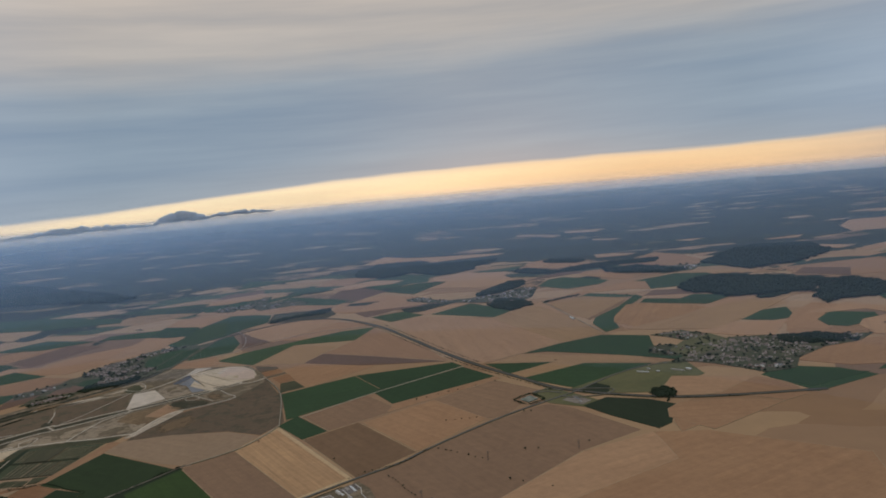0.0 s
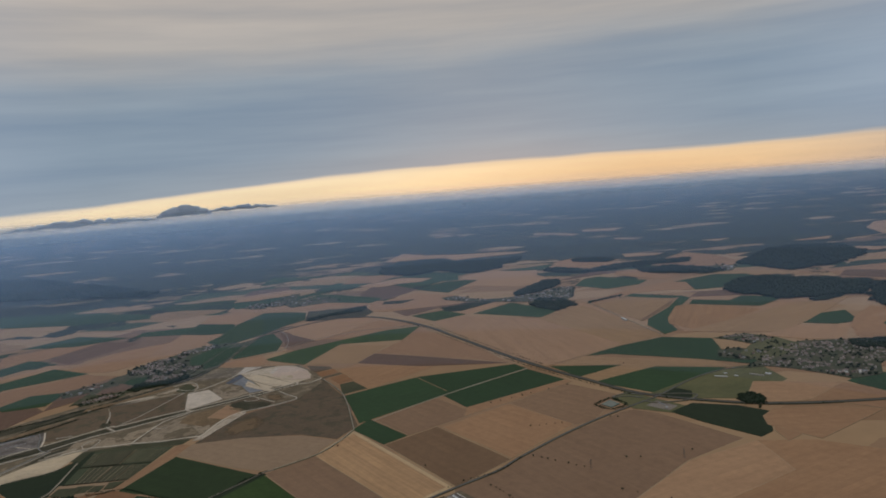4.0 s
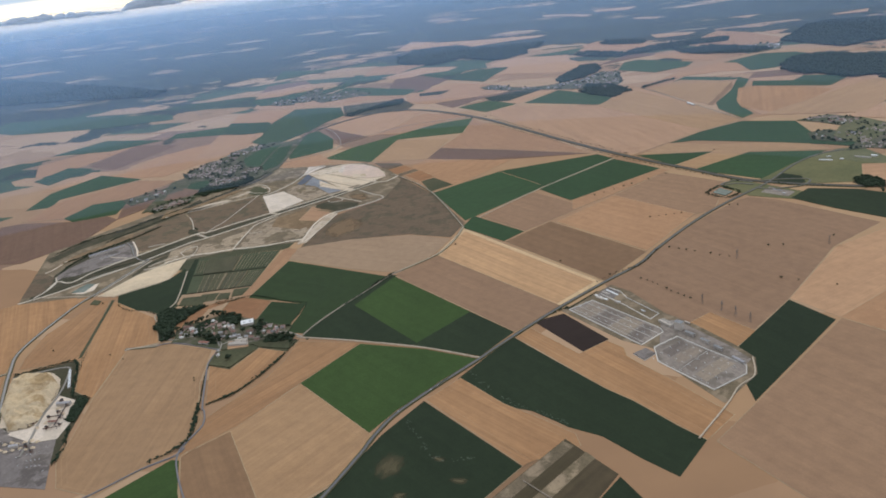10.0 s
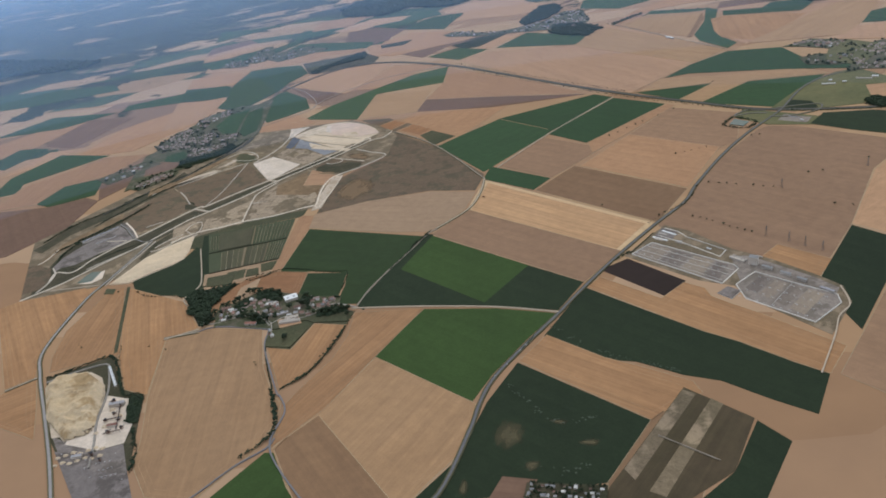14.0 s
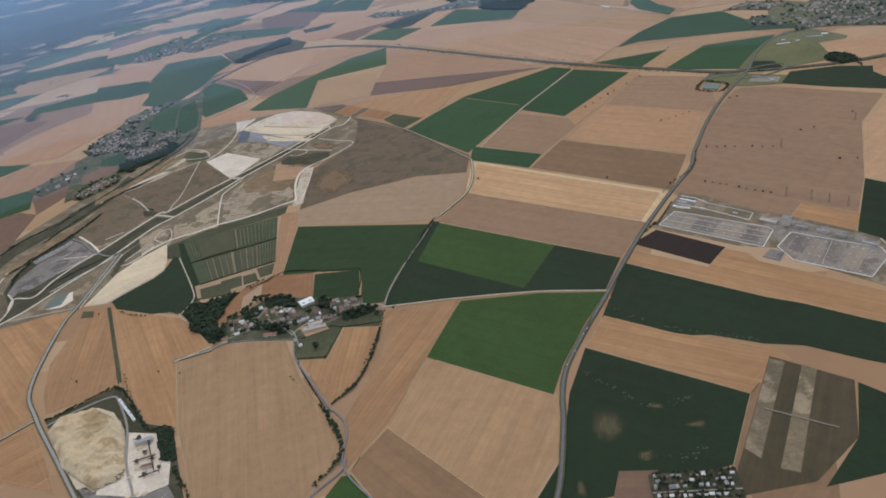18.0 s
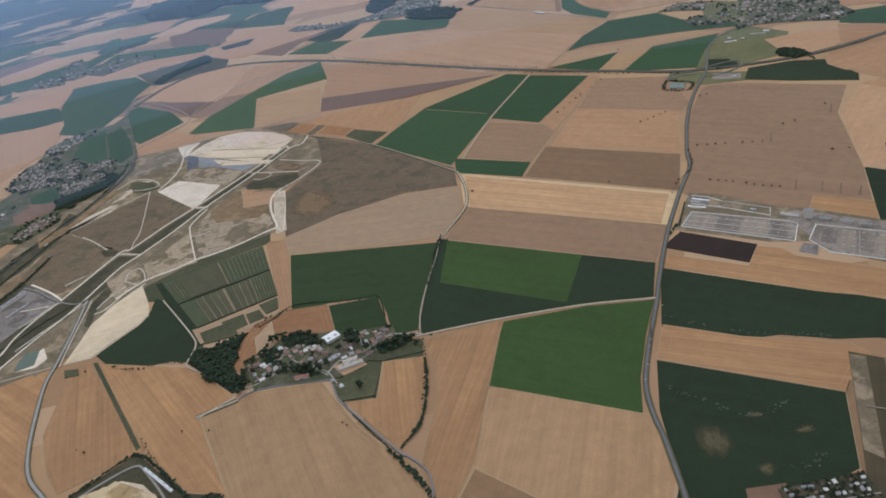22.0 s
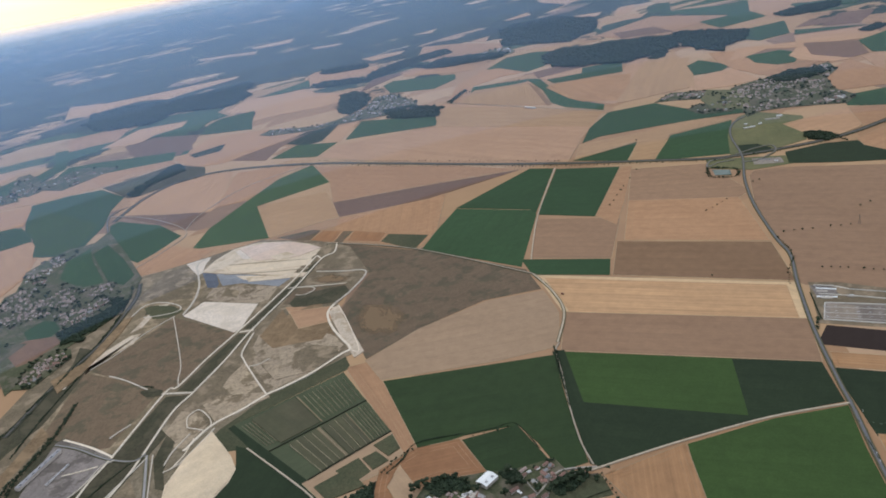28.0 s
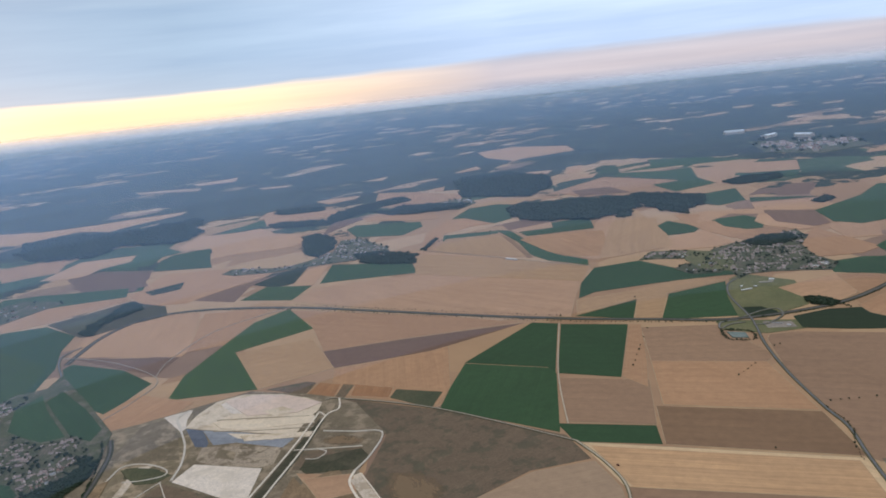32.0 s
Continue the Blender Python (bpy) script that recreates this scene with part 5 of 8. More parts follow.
field("beet", [(-232.5, 327.2), (-214.0, 341.5), (-210.6, 350.3), (-208.7, 346.3), (-204.8, 317.8), (-204.7, 307.4), (-208.7, 302.6), (-212.9, 306.7), (-224.3, 311.8), (-229.6, 317.5)], 40)
field("orange", [(-175.4, 308.8), (-164.9, 303.0), (-168.2, 286.8), (-178.1, 294.0), (-183.3, 295.8), (-189.0, 294.1), (-195.2, 287.5), (-200.4, 287.6), (-195.8, 297.1), (-191.3, 303.7), (-186.9, 308.7)], 151)
field("green_mid", [(-164.7, 302.0), (-150.6, 295.6), (-155.5, 275.5), (-162.3, 282.4), (-168.2, 286.8)], 156)
field("green", [(-128.2, 257.8), (-107.0, 248.6), (-91.2, 238.4), (-103.4, 227.8), (-116.2, 215.3), (-123.7, 205.9), (-146.6, 237.6)], 126)
field("wheat_light", [(-145.8, 236.5), (-123.1, 204.8), (-125.1, 197.8), (-130.7, 187.7), (-139.4, 180.6), (-145.2, 175.1), (-157.6, 167.2), (-166.5, 174.6), (-175.1, 205.4), (-172.5, 208.0), (-161.0, 217.5)], 47)
field("brown", [(-174.2, 205.1), (-171.1, 208.7), (-162.9, 214.9), (-147.6, 177.6), (-157.6, 167.2), (-166.5, 174.6)], 112)
field("wheat", [(-150.0, 265.1), (-128.2, 258.4), (-146.0, 236.6), (-161.0, 217.5), (-172.5, 208.0), (-175.2, 206.1), (-172.0, 222.7), (-169.2, 227.1), (-158.2, 240.9), (-153.0, 252.2)], 46)
field("wheat", [(-177.8, 255.1), (-170.4, 251.0), (-162.9, 263.7), (-153.3, 258.6), (-156.7, 250.7), (-165.1, 236.3), (-173.5, 230.4)], 68)
field("grass", [(-177.7, 255.3), (-170.7, 251.2), (-163.2, 264.3), (-153.2, 258.9), (-150.0, 266.0), (-156.5, 270.7), (-166.3, 267.1), (-174.9, 266.5), (-178.2, 259.2)], 149)
field("wheat", [(-232.6, 322.1), (-209.1, 299.8), (-201.3, 277.8), (-211.4, 274.6), (-212.0, 243.3), (-219.5, 249.0), (-225.5, 269.1), (-232.6, 312.5)], 100)
field("wheat_light", [(-200.3, 277.4), (-179.8, 267.2), (-178.7, 245.4), (-175.4, 229.3), (-172.8, 224.3), (-173.9, 216.9), (-179.4, 205.7), (-192.7, 192.9), (-204.5, 198.5), (-209.7, 211.1), (-209.7, 221.6), (-211.5, 241.7), (-211.4, 274.6)], 85)
field("wheat", [(-240.5, 322.6), (-234.8, 324.1), (-225.4, 271.2), (-246.9, 269.3), (-248.8, 278.7), (-249.1, 296.2)], 84)
field("wheat", [(-283.1, 327.8), (-264.2, 337.0), (-244.1, 328.2), (-252.5, 300.0), (-252.5, 276.6), (-250.8, 268.1), (-259.0, 264.5)], 113)
field("wheat", [(-258.4, 263.1), (-249.9, 266.4), (-244.5, 248.1), (-240.6, 233.2), (-264.2, 252.1)], 21)
field("green", [(-193.2, 188.7), (-176.5, 204.7), (-174.3, 204.0), (-171.1, 190.5), (-165.0, 174.2), (-189.9, 178.2)], 44)
field("scrub", [(-246.8, 265.8), (-237.9, 268.0), (-227.8, 271.3), (-220.4, 249.7), (-212.7, 243.1), (-212.0, 230.9), (-210.3, 209.9), (-228.4, 217.1), (-235.2, 230.2), (-242.6, 252.0)], 14)
field("car_park", [(-235.6, 232.9), (-230.4, 228.2), (-222.0, 223.3), (-221.9, 214.9), (-228.4, 217.5)], 138)
field("sand", [(-244.9, 259.4), (-242.2, 263.6), (-232.7, 263.8), (-228.2, 258.9), (-225.1, 249.6), (-224.0, 236.5), (-229.6, 231.2), (-235.5, 232.0), (-239.7, 243.4)], 58)
field("car_park", [(-232.9, 225.5), (-223.9, 221.1), (-214.6, 222.1), (-207.4, 198.7), (-221.9, 202.7)], 154)
field("white_yard", [(-224.0, 247.7), (-216.6, 243.1), (-216.0, 233.1), (-213.5, 231.0), (-214.1, 222.3), (-220.9, 221.6), (-230.7, 227.6), (-230.5, 232.5), (-223.9, 233.6)], 148)
field("car_park", [(-222.1, 221.3), (-214.2, 221.9), (-211.7, 212.8), (-211.0, 208.8), (-221.2, 213.7)], 4)
field("grass", [(-233.8, 323.5), (-232.5, 323.1), (-226.7, 273.1), (-227.9, 272.5)], 163)
quarry_floor([(-245.4, 259.9), (-243.6, 263.9), (-237.6, 263.1), (-233.9, 264.6), (-229.2, 258.2), (-226.2, 253.9), (-224.9, 247.3), (-224.0, 233.4), (-225.2, 229.9), (-231.4, 228.9), (-240.0, 241.7)], 0.45, 3.2)
for k in range(14):
    heap(-231.0 + 1.9 * (k % 7), 222.0 - 3.4 * (k // 7) + 0.45 * (k % 3), 0.75, 0.55, 0.45)
heap(-220.9, 239.5, 0.9, 0.8, 0.5)
heap(-221.3, 231.8, 0.9, 0.8, 0.5)
heap(-223.1, 229.5, 0.9, 0.8, 0.5)
heap(-218.1, 235.8, 0.9, 0.8, 0.5)
# between the stubble and the railway
field("green_dark", [(-78.6, 375.4), (-59.1, 346.0), (-69.5, 336.7), (-85.5, 361.3)], 123)
field("dun", [(-45.6, 402.8), (-26.3, 370.5), (-58.5, 346.1), (-75.5, 373.4)], 121)
field("brown", [(-45.5, 354.8), (-16.5, 306.4), (-39.0, 283.3), (-68.8, 335.9)], 121)
field("tan", [(-8.8, 381.2), (16.1, 342.1), (-15.8, 307.3), (-43.0, 353.4)], 123)
field("dun", [(25.3, 409.4), (47.1, 380.7), (24.4, 342.2), (16.1, 342.1), (-8.8, 381.2)], 127)
field("tan", [(26.2, 416.8), (28.9, 411.9), (-9.7, 382.6), (-32.6, 366.8), (-29.6, 381.6)], 119)
field("green_dark", [(8.9, 446.3), (25.9, 417.4), (-30.3, 381.4), (-41.6, 405.9)], 121)
field("green_dark", [(-56.2, 449.3), (3.1, 460.8), (8.9, 448.3), (-41.6, 407.3), (-38.9, 414.0)], 11)
field("green_dark", [(-79.0, 433.9), (-56.6, 448.5), (-39.3, 413.3), (-41.9, 406.4), (-83.2, 370.1), (-95.8, 421.6)], 33)
field("tan", [(-115.1, 472.8), (-96.9, 496.7), (-54.5, 475.1), (-39.9, 478.9), (-79.0, 433.9), (-94.1, 425.0)], 53)
field("brown_red", [(-86.2, 522.8), (-46.6, 497.4), (-0.1, 464.6), (-54.5, 475.1), (-95.9, 498.3)], 147)
field("tan", [(-57.4, 607.6), (-13.1, 509.8), (-0.0, 466.5), (-46.1, 498.4), (-86.2, 522.8), (-66.8, 565.0)], 114)
field("wheat_light", [(-115.6, 562.8), (-78.2, 547.0), (-95.9, 498.3), (-132.1, 506.5)], 157)
field("green", [(-55.7, 609.7), (-68.4, 561.2), (-114.4, 564.5), (-132.1, 506.5), (-164.3, 531.4), (-146.8, 554.7), (-113.0, 581.2), (-82.4, 604.2)], 75)
field("fallow", [(-129.5, 502.3), (-113.3, 494.7), (-111.3, 489.4), (-122.0, 481.6)], 155)
field("orange", [(-121.7, 481.1), (-110.5, 488.0), (-105.5, 478.2), (-115.2, 469.0)], 32)
field("fallow", [(-114.9, 468.4), (-104.9, 477.1), (-102.3, 472.1), (-113.2, 463.9)], 41)
field("orange", [(-110.3, 463.6), (-101.7, 472.2), (-93.9, 454.5), (-101.9, 447.7)], 45)
field("grass", [(-101.6, 447.2), (-94.1, 452.1), (-84.2, 433.0), (-97.3, 424.9)], 33)
field("tan_light", [(-175.7, 644.6), (-135.5, 712.6), (-92.3, 657.5), (-130.2, 589.7), (-135.6, 585.4)], 59)
field("brown_red", [(-174.5, 638.8), (-136.8, 585.3), (-155.3, 569.0)], 125)
field("tan", [(-130.2, 589.7), (-91.5, 653.3), (-62.6, 622.9), (-113.0, 581.2)], 59)
field("green_dark", [(-183.6, 625.8), (-177.6, 629.2), (-162.9, 592.5), (-160.7, 559.9), (-188.8, 539.8), (-192.0, 557.7), (-190.1, 598.1)], 29)
field("green_dark", [(-224.3, 564.4), (-209.2, 600.7), (-203.2, 586.6), (-209.8, 530.9), (-219.6, 523.7), (-225.6, 544.1)], 67)
field("green_dark", [(-202.1, 589.1), (-193.7, 585.1), (-195.5, 532.5), (-198.6, 524.8), (-208.8, 529.4)], 155)
field("tan", [(-189.0, 541.6), (-170.3, 551.1), (-157.2, 518.8), (-171.4, 510.2), (-196.3, 521.8)], 27)
# earthworks
field("olive", [(-291.0, 397.9), (-257.0, 442.0), (-232.0, 475.0), (-205.0, 500.0), (-196.0, 519.0), (-172.0, 514.0), (-150.0, 510.0), (-135.0, 507.0), (-120.0, 480.0), (-114.0, 464.0), (-122.0, 423.0), (-146.0, 407.0), (-159.0, 368.0), (-193.0, 367.5), (-212.0, 362.0), (-224.0, 354.0), (-234.0, 343.0), (-243.0, 331.0), (-276.0, 331.0), (-283.0, 366.0)], 50)
field("olive", [(-291.0, 397.9), (-287.2, 401.3), (-257.1, 441.8), (-232.4, 475.1), (-217.8, 477.9), (-224.6, 433.1), (-251.4, 395.2), (-276.8, 352.4), (-280.3, 349.9)], 41)
field("scrub", [(-288.3, 386.0), (-285.0, 391.1), (-277.0, 408.6), (-266.5, 417.7), (-255.3, 426.7), (-236.6, 452.6), (-231.8, 465.1), (-228.0, 457.4), (-234.3, 438.9), (-253.7, 414.1), (-264.8, 406.5), (-274.8, 396.5), (-282.7, 380.1)], 57)
field("building_site", [(-258.5, 360.2), (-246.7, 383.9), (-232.6, 390.1), (-216.7, 402.1), (-179.9, 420.0), (-159.7, 424.9), (-148.9, 410.1), (-159.5, 368.0), (-192.9, 367.5), (-210.7, 362.6), (-223.8, 354.4), (-238.6, 334.2), (-250.2, 329.2), (-259.0, 342.2)], 26)
field("olive", [(-257.4, 394.5), (-253.9, 411.8), (-234.0, 440.6), (-220.8, 455.5), (-202.6, 486.8), (-194.6, 519.6), (-171.9, 513.3), (-163.0, 507.5), (-168.2, 485.1), (-193.1, 454.8), (-217.5, 396.9), (-239.7, 377.0)], 79)
field("olive", [(-193.1, 454.8), (-181.0, 415.8), (-151.8, 433.4), (-128.0, 454.1), (-115.0, 464.9), (-113.3, 455.1), (-122.5, 423.2), (-146.8, 407.5), (-159.2, 368.3), (-193.5, 369.2), (-212.5, 365.5), (-222.1, 379.3)], 107)
field("fallow", [(-233.0, 439.4), (-222.1, 444.7), (-195.9, 456.4), (-183.5, 420.3), (-211.2, 401.2), (-217.7, 400.8), (-222.6, 413.4)], 32)
field("fallow", [(-253.6, 408.8), (-234.7, 440.6), (-227.7, 425.5), (-218.3, 401.3), (-239.3, 381.4), (-250.1, 389.2)], 59)
field("olive", [(-202.6, 491.9), (-182.8, 512.2), (-171.6, 510.5), (-173.9, 495.8), (-184.3, 469.1), (-194.4, 479.6)], 46)
field("scrub", [(-204.1, 471.7), (-200.8, 479.7), (-195.2, 474.8), (-192.3, 467.5), (-193.6, 463.5), (-199.8, 466.4)], 67)
field("pale_chalk", [(-171.2, 494.7), (-162.5, 503.1), (-150.3, 509.2), (-138.6, 506.1), (-127.7, 490.6), (-122.8, 477.2), (-122.3, 467.6), (-127.4, 462.6), (-135.3, 458.3), (-144.8, 451.3), (-149.9, 457.8), (-167.6, 487.6)], 44)
field("white_yard", [(-150.8, 504.8), (-143.3, 506.1), (-135.3, 496.1), (-140.1, 482.4), (-146.6, 484.0), (-152.0, 491.3)], 10)
field("sand", [(-165.1, 492.3), (-149.8, 477.7), (-138.2, 465.6), (-135.3, 458.3), (-144.8, 451.3), (-157.5, 471.0)], 136)
field("white_yard", [(-172.8, 513.3), (-167.3, 512.1), (-161.1, 510.0), (-167.2, 502.2), (-171.4, 493.8), (-174.0, 492.6)], 168)
field("blue_slope", [(-167.4, 486.2), (-157.7, 470.2), (-147.2, 448.1), (-154.2, 445.1), (-163.6, 464.0), (-170.5, 469.7)], 121)
field("sand", [(-162.2, 474.9), (-150.1, 457.1), (-153.3, 453.9), (-161.5, 466.6)], 124)
field("blue_dark", [(-171.4, 493.8), (-167.4, 486.2), (-170.8, 473.2), (-173.2, 470.1), (-175.8, 474.4)], 118)
field("rubble", [(-180.8, 462.8), (-174.2, 471.4), (-168.6, 466.3), (-154.2, 445.1), (-163.0, 436.1), (-167.7, 438.2), (-177.2, 452.7)], 53)
field("olive", [(-174.9, 459.3), (-170.4, 464.5), (-167.4, 456.7), (-170.9, 451.4)], 49)
field("white_yard", [(-193.1, 454.8), (-182.1, 460.6), (-167.3, 436.8), (-180.7, 421.8), (-183.9, 420.8)], 105)
field("scrub", [(-180.5, 419.9), (-162.6, 432.9), (-151.9, 440.1), (-131.9, 454.8), (-130.3, 452.7), (-151.4, 434.7), (-176.9, 417.3)], 36)
field("scrub", [(-213.7, 396.5), (-197.9, 408.2), (-182.9, 418.0), (-180.0, 413.9), (-194.6, 402.5), (-209.8, 391.8)], 35)
field("scrub", [(-247.8, 366.6), (-237.8, 377.0), (-229.2, 385.5), (-217.5, 396.4), (-211.3, 390.4), (-220.4, 384.0), (-230.5, 374.2), (-242.8, 361.9)], 44)
field("fallow", [(-161.2, 426.8), (-151.2, 435.4), (-134.7, 420.3), (-146.7, 409.1)], 41)
field("bleached_patch", [(-147.3, 437.3), (-139.1, 442.8), (-125.2, 424.8), (-133.4, 422.4)], 34)
field("tan_light", [(-161.2, 423.3), (-150.7, 408.8), (-156.2, 395.4), (-166.2, 400.9)], 126)
field("fallow_dry", [(-182.1, 400.9), (-179.4, 407.9), (-163.1, 422.2), (-166.5, 400.6), (-156.8, 393.7), (-160.5, 379.2), (-166.8, 385.7), (-178.3, 393.9)], 69)
field("rubble", [(-188.9, 390.9), (-185.9, 395.6), (-181.9, 397.9), (-166.9, 385.2), (-161.8, 373.9), (-176.0, 370.5), (-191.4, 369.3)], 58)
field("rubble", [(-228.1, 371.2), (-216.5, 382.8), (-212.6, 376.0), (-213.0, 368.0), (-222.7, 362.0)], 45)
field("rubble", [(-201.4, 385.8), (-197.2, 390.4), (-189.5, 394.9), (-192.3, 376.0), (-200.8, 373.6)], 48)
field("sand", [(-151.3, 406.2), (-146.5, 405.4), (-158.2, 369.8), (-160.5, 371.1), (-157.4, 384.1)], 170)
field("fallow_dry", [(-280.1, 368.0), (-275.2, 386.2), (-263.8, 400.1), (-253.7, 413.4), (-252.7, 405.2), (-270.6, 385.4), (-279.2, 363.4)], 75)
field("scrub", [(-274.6, 342.0), (-273.2, 364.6), (-271.8, 374.1), (-266.1, 385.3), (-252.3, 402.3), (-237.7, 373.6), (-232.2, 375.8), (-224.5, 381.4), (-224.1, 373.1), (-232.1, 366.4), (-250.2, 351.4), (-262.5, 339.9), (-272.5, 332.3)], 86)
field("fallow", [(-284.0, 366.5), (-279.6, 365.7), (-272.5, 359.2), (-268.8, 345.1), (-271.1, 339.0), (-277.3, 336.8)], 170)
field("car_park", [(-271.7, 360.2), (-270.2, 368.8), (-264.1, 380.0), (-251.9, 398.7), (-249.5, 399.0), (-239.6, 374.9), (-244.2, 372.3), (-254.2, 365.3), (-262.6, 357.8), (-268.1, 357.4), (-269.2, 354.7)], 80)
field("olive", [(-262.3, 338.9), (-250.0, 349.8), (-238.6, 360.3), (-239.5, 347.9), (-244.0, 334.2), (-255.0, 335.7)], 41)
field("water", [(-256.2, 337.3), (-254.9, 341.5), (-252.5, 346.1), (-247.2, 344.1), (-246.9, 338.3), (-250.1, 335.8)], 72)
field("white_yard", [(-248.4, 344.0), (-247.1, 345.0), (-246.3, 337.1), (-249.9, 334.3), (-256.0, 336.4), (-250.2, 336.3)], 41)
field("scrub", [(-234.4, 349.7), (-231.0, 363.4), (-224.1, 373.1), (-223.3, 367.3), (-230.1, 356.2), (-232.7, 346.6)], 76)
# north of the railway
field("tan_light", [(88.2, 659.3), (99.5, 572.2), (108.1, 503.9), (56.4, 473.9), (20.2, 449.0), (-3.3, 496.2), (-26.7, 558.3), (-45.3, 622.6), (-19.5, 639.0), (37.5, 599.2), (56.7, 629.2)], 97)
field("tan_light", [(90.5, 650.1), (126.5, 674.1), (146.7, 668.5), (164.6, 645.0), (142.1, 600.0), (111.7, 555.6), (101.9, 574.9)], 34)
field("green_dark", [(169.4, 650.4), (172.0, 635.6), (150.9, 599.8), (132.3, 568.1), (124.8, 546.2), (121.8, 516.6), (110.1, 506.8), (108.1, 540.6), (114.7, 561.7), (142.1, 600.0)], 100)
field("tan_light", [(159.4, 602.2), (200.9, 572.0), (149.7, 526.5), (123.9, 508.4), (125.9, 541.8), (135.5, 568.5)], 144)
field("wheat_light", [(45.7, 465.6), (76.1, 448.2), (112.4, 436.0), (117.8, 414.2), (80.4, 429.6), (40.2, 407.1), (35.0, 419.3), (63.8, 438.4), (25.5, 448.7)], 150)
field("green_dark", [(22.8, 447.8), (62.2, 437.0), (34.6, 420.1)], 165)
field("green_dark", [(78.9, 427.6), (114.4, 413.7), (89.4, 398.1), (64.9, 377.8), (40.2, 407.1)], 159)
field("meadow", [(59.7, 376.5), (89.2, 398.7), (120.2, 414.1), (132.5, 413.3), (133.1, 383.0), (106.7, 363.8), (96.3, 359.2), (77.7, 364.7), (67.4, 367.1)], 37)
field("beet", [(75.8, 384.7), (81.9, 376.6), (78.9, 366.7), (71.1, 364.7), (63.1, 372.8)], 127)
field("meadow", [(51.5, 385.0), (72.4, 352.7), (64.3, 344.5), (47.5, 357.0), (41.2, 374.9)], 123)
field("gravel", [(61.3, 366.1), (67.8, 355.0), (62.0, 349.7), (54.1, 359.9)], 120)
field("tan_light", [(115.9, 383.9), (154.2, 369.7), (132.3, 349.4), (122.7, 347.2), (106.6, 349.8), (104.0, 362.8)], 160)
field("tan", [(154.2, 369.7), (164.0, 354.4), (163.7, 334.2), (149.4, 327.8), (137.0, 341.2), (123.4, 344.8)], 123)
field("beet", [(62.0, 347.4), (75.4, 357.7), (93.7, 348.5), (103.0, 337.4), (100.0, 330.5), (93.3, 312.7), (86.0, 307.1), (71.1, 329.6)], 124)
field("tan", [(102.0, 332.1), (113.7, 330.7), (134.2, 328.7), (93.7, 300.3), (94.1, 313.0)], 35)
field("tan", [(105.5, 339.6), (129.0, 337.2), (149.4, 327.8), (106.9, 299.7), (94.4, 320.3), (97.3, 331.4)], 174)
field("green_dark", [(174.9, 384.0), (197.0, 370.6), (206.8, 353.4), (168.7, 336.4), (157.3, 371.3)], 149)
field("green_dark", [(180.2, 644.5), (239.5, 606.4), (205.9, 575.4), (161.9, 608.1)], 147)
field("tan_light", [(176.4, 643.9), (212.8, 626.6), (195.3, 609.6), (169.7, 626.3)], 155)
field("green_dark", [(-10.5, 645.2), (26.5, 685.6), (59.6, 630.2), (42.3, 602.3), (-0.8, 638.6)], 48)
field("tan_light", [(-25.6, 658.6), (8.6, 690.7), (25.6, 688.5), (-16.2, 645.1)], 43)
field("beet", [(-39.1, 694.1), (-13.2, 707.6), (13.6, 700.0), (-20.4, 664.0), (-33.1, 666.9)], 27)
field("green", [(-63.6, 659.8), (-36.2, 675.0), (-16.6, 646.2), (-44.2, 626.4)], 29)
field("brown_red", [(-83.6, 697.2), (-55.7, 698.9), (-8.2, 702.4), (-41.5, 688.8), (-67.8, 660.2)], 3)
field("tan", [(-105.8, 749.5), (-61.5, 796.9), (-23.8, 762.3), (-13.2, 707.6), (-55.7, 698.9), (-87.9, 691.4), (-105.4, 709.4)], 47)
field("beet", [(-92.9, 754.2), (-62.1, 754.5), (-74.3, 734.3), (-93.7, 738.1)], 0)
# west of the earthworks
field("tan", [(-312.6, 546.4), (-293.1, 605.5), (-224.6, 654.5), (-224.7, 615.5), (-236.8, 581.5), (-273.5, 534.4)], 72)
field("green_dark", [(-307.2, 689.3), (-227.0, 700.9), (-224.6, 654.5), (-307.4, 669.4)], 8)
field("brown_red", [(-346.1, 595.5), (-331.4, 658.9), (-292.0, 639.0), (-320.5, 574.3)], 77)
field("green_dark", [(-399.1, 654.4), (-368.7, 695.9), (-311.7, 668.8), (-349.0, 645.0)], 54)
field("tan", [(-394.4, 619.7), (-367.5, 649.4), (-349.0, 645.0), (-330.2, 654.4), (-351.1, 598.8), (-376.8, 573.6)], 48)
field("green_dark", [(-373.6, 565.2), (-363.1, 599.3), (-339.5, 586.8), (-356.5, 548.5)], 73)
field("tan_light", [(-352.7, 528.6), (-335.7, 574.5), (-318.5, 567.5), (-317.0, 549.2), (-346.6, 530.6)], 70)
field("green_dark", [(-343.6, 486.5), (-344.0, 523.4), (-323.9, 560.1), (-287.9, 534.6), (-330.7, 504.7), (-328.1, 487.7)], 91)
field("tan", [(-333.4, 459.7), (-328.5, 498.1), (-286.8, 530.1), (-259.8, 519.2), (-279.1, 485.2), (-300.8, 482.3), (-308.7, 458.0)], 83)
field("green_dark", [(-308.7, 458.0), (-300.8, 482.3), (-279.1, 485.2), (-277.4, 454.5), (-299.7, 448.7)], 72)
field("brown_red", [(-316.9, 389.8), (-343.3, 454.5), (-332.6, 457.5), (-299.7, 448.7), (-281.3, 452.1), (-272.9, 443.0), (-279.2, 409.6), (-299.9, 385.0)], 112)
field("brown_red", [(-278.2, 469.4), (-256.9, 488.1), (-248.3, 477.5), (-272.9, 443.0)], 41)
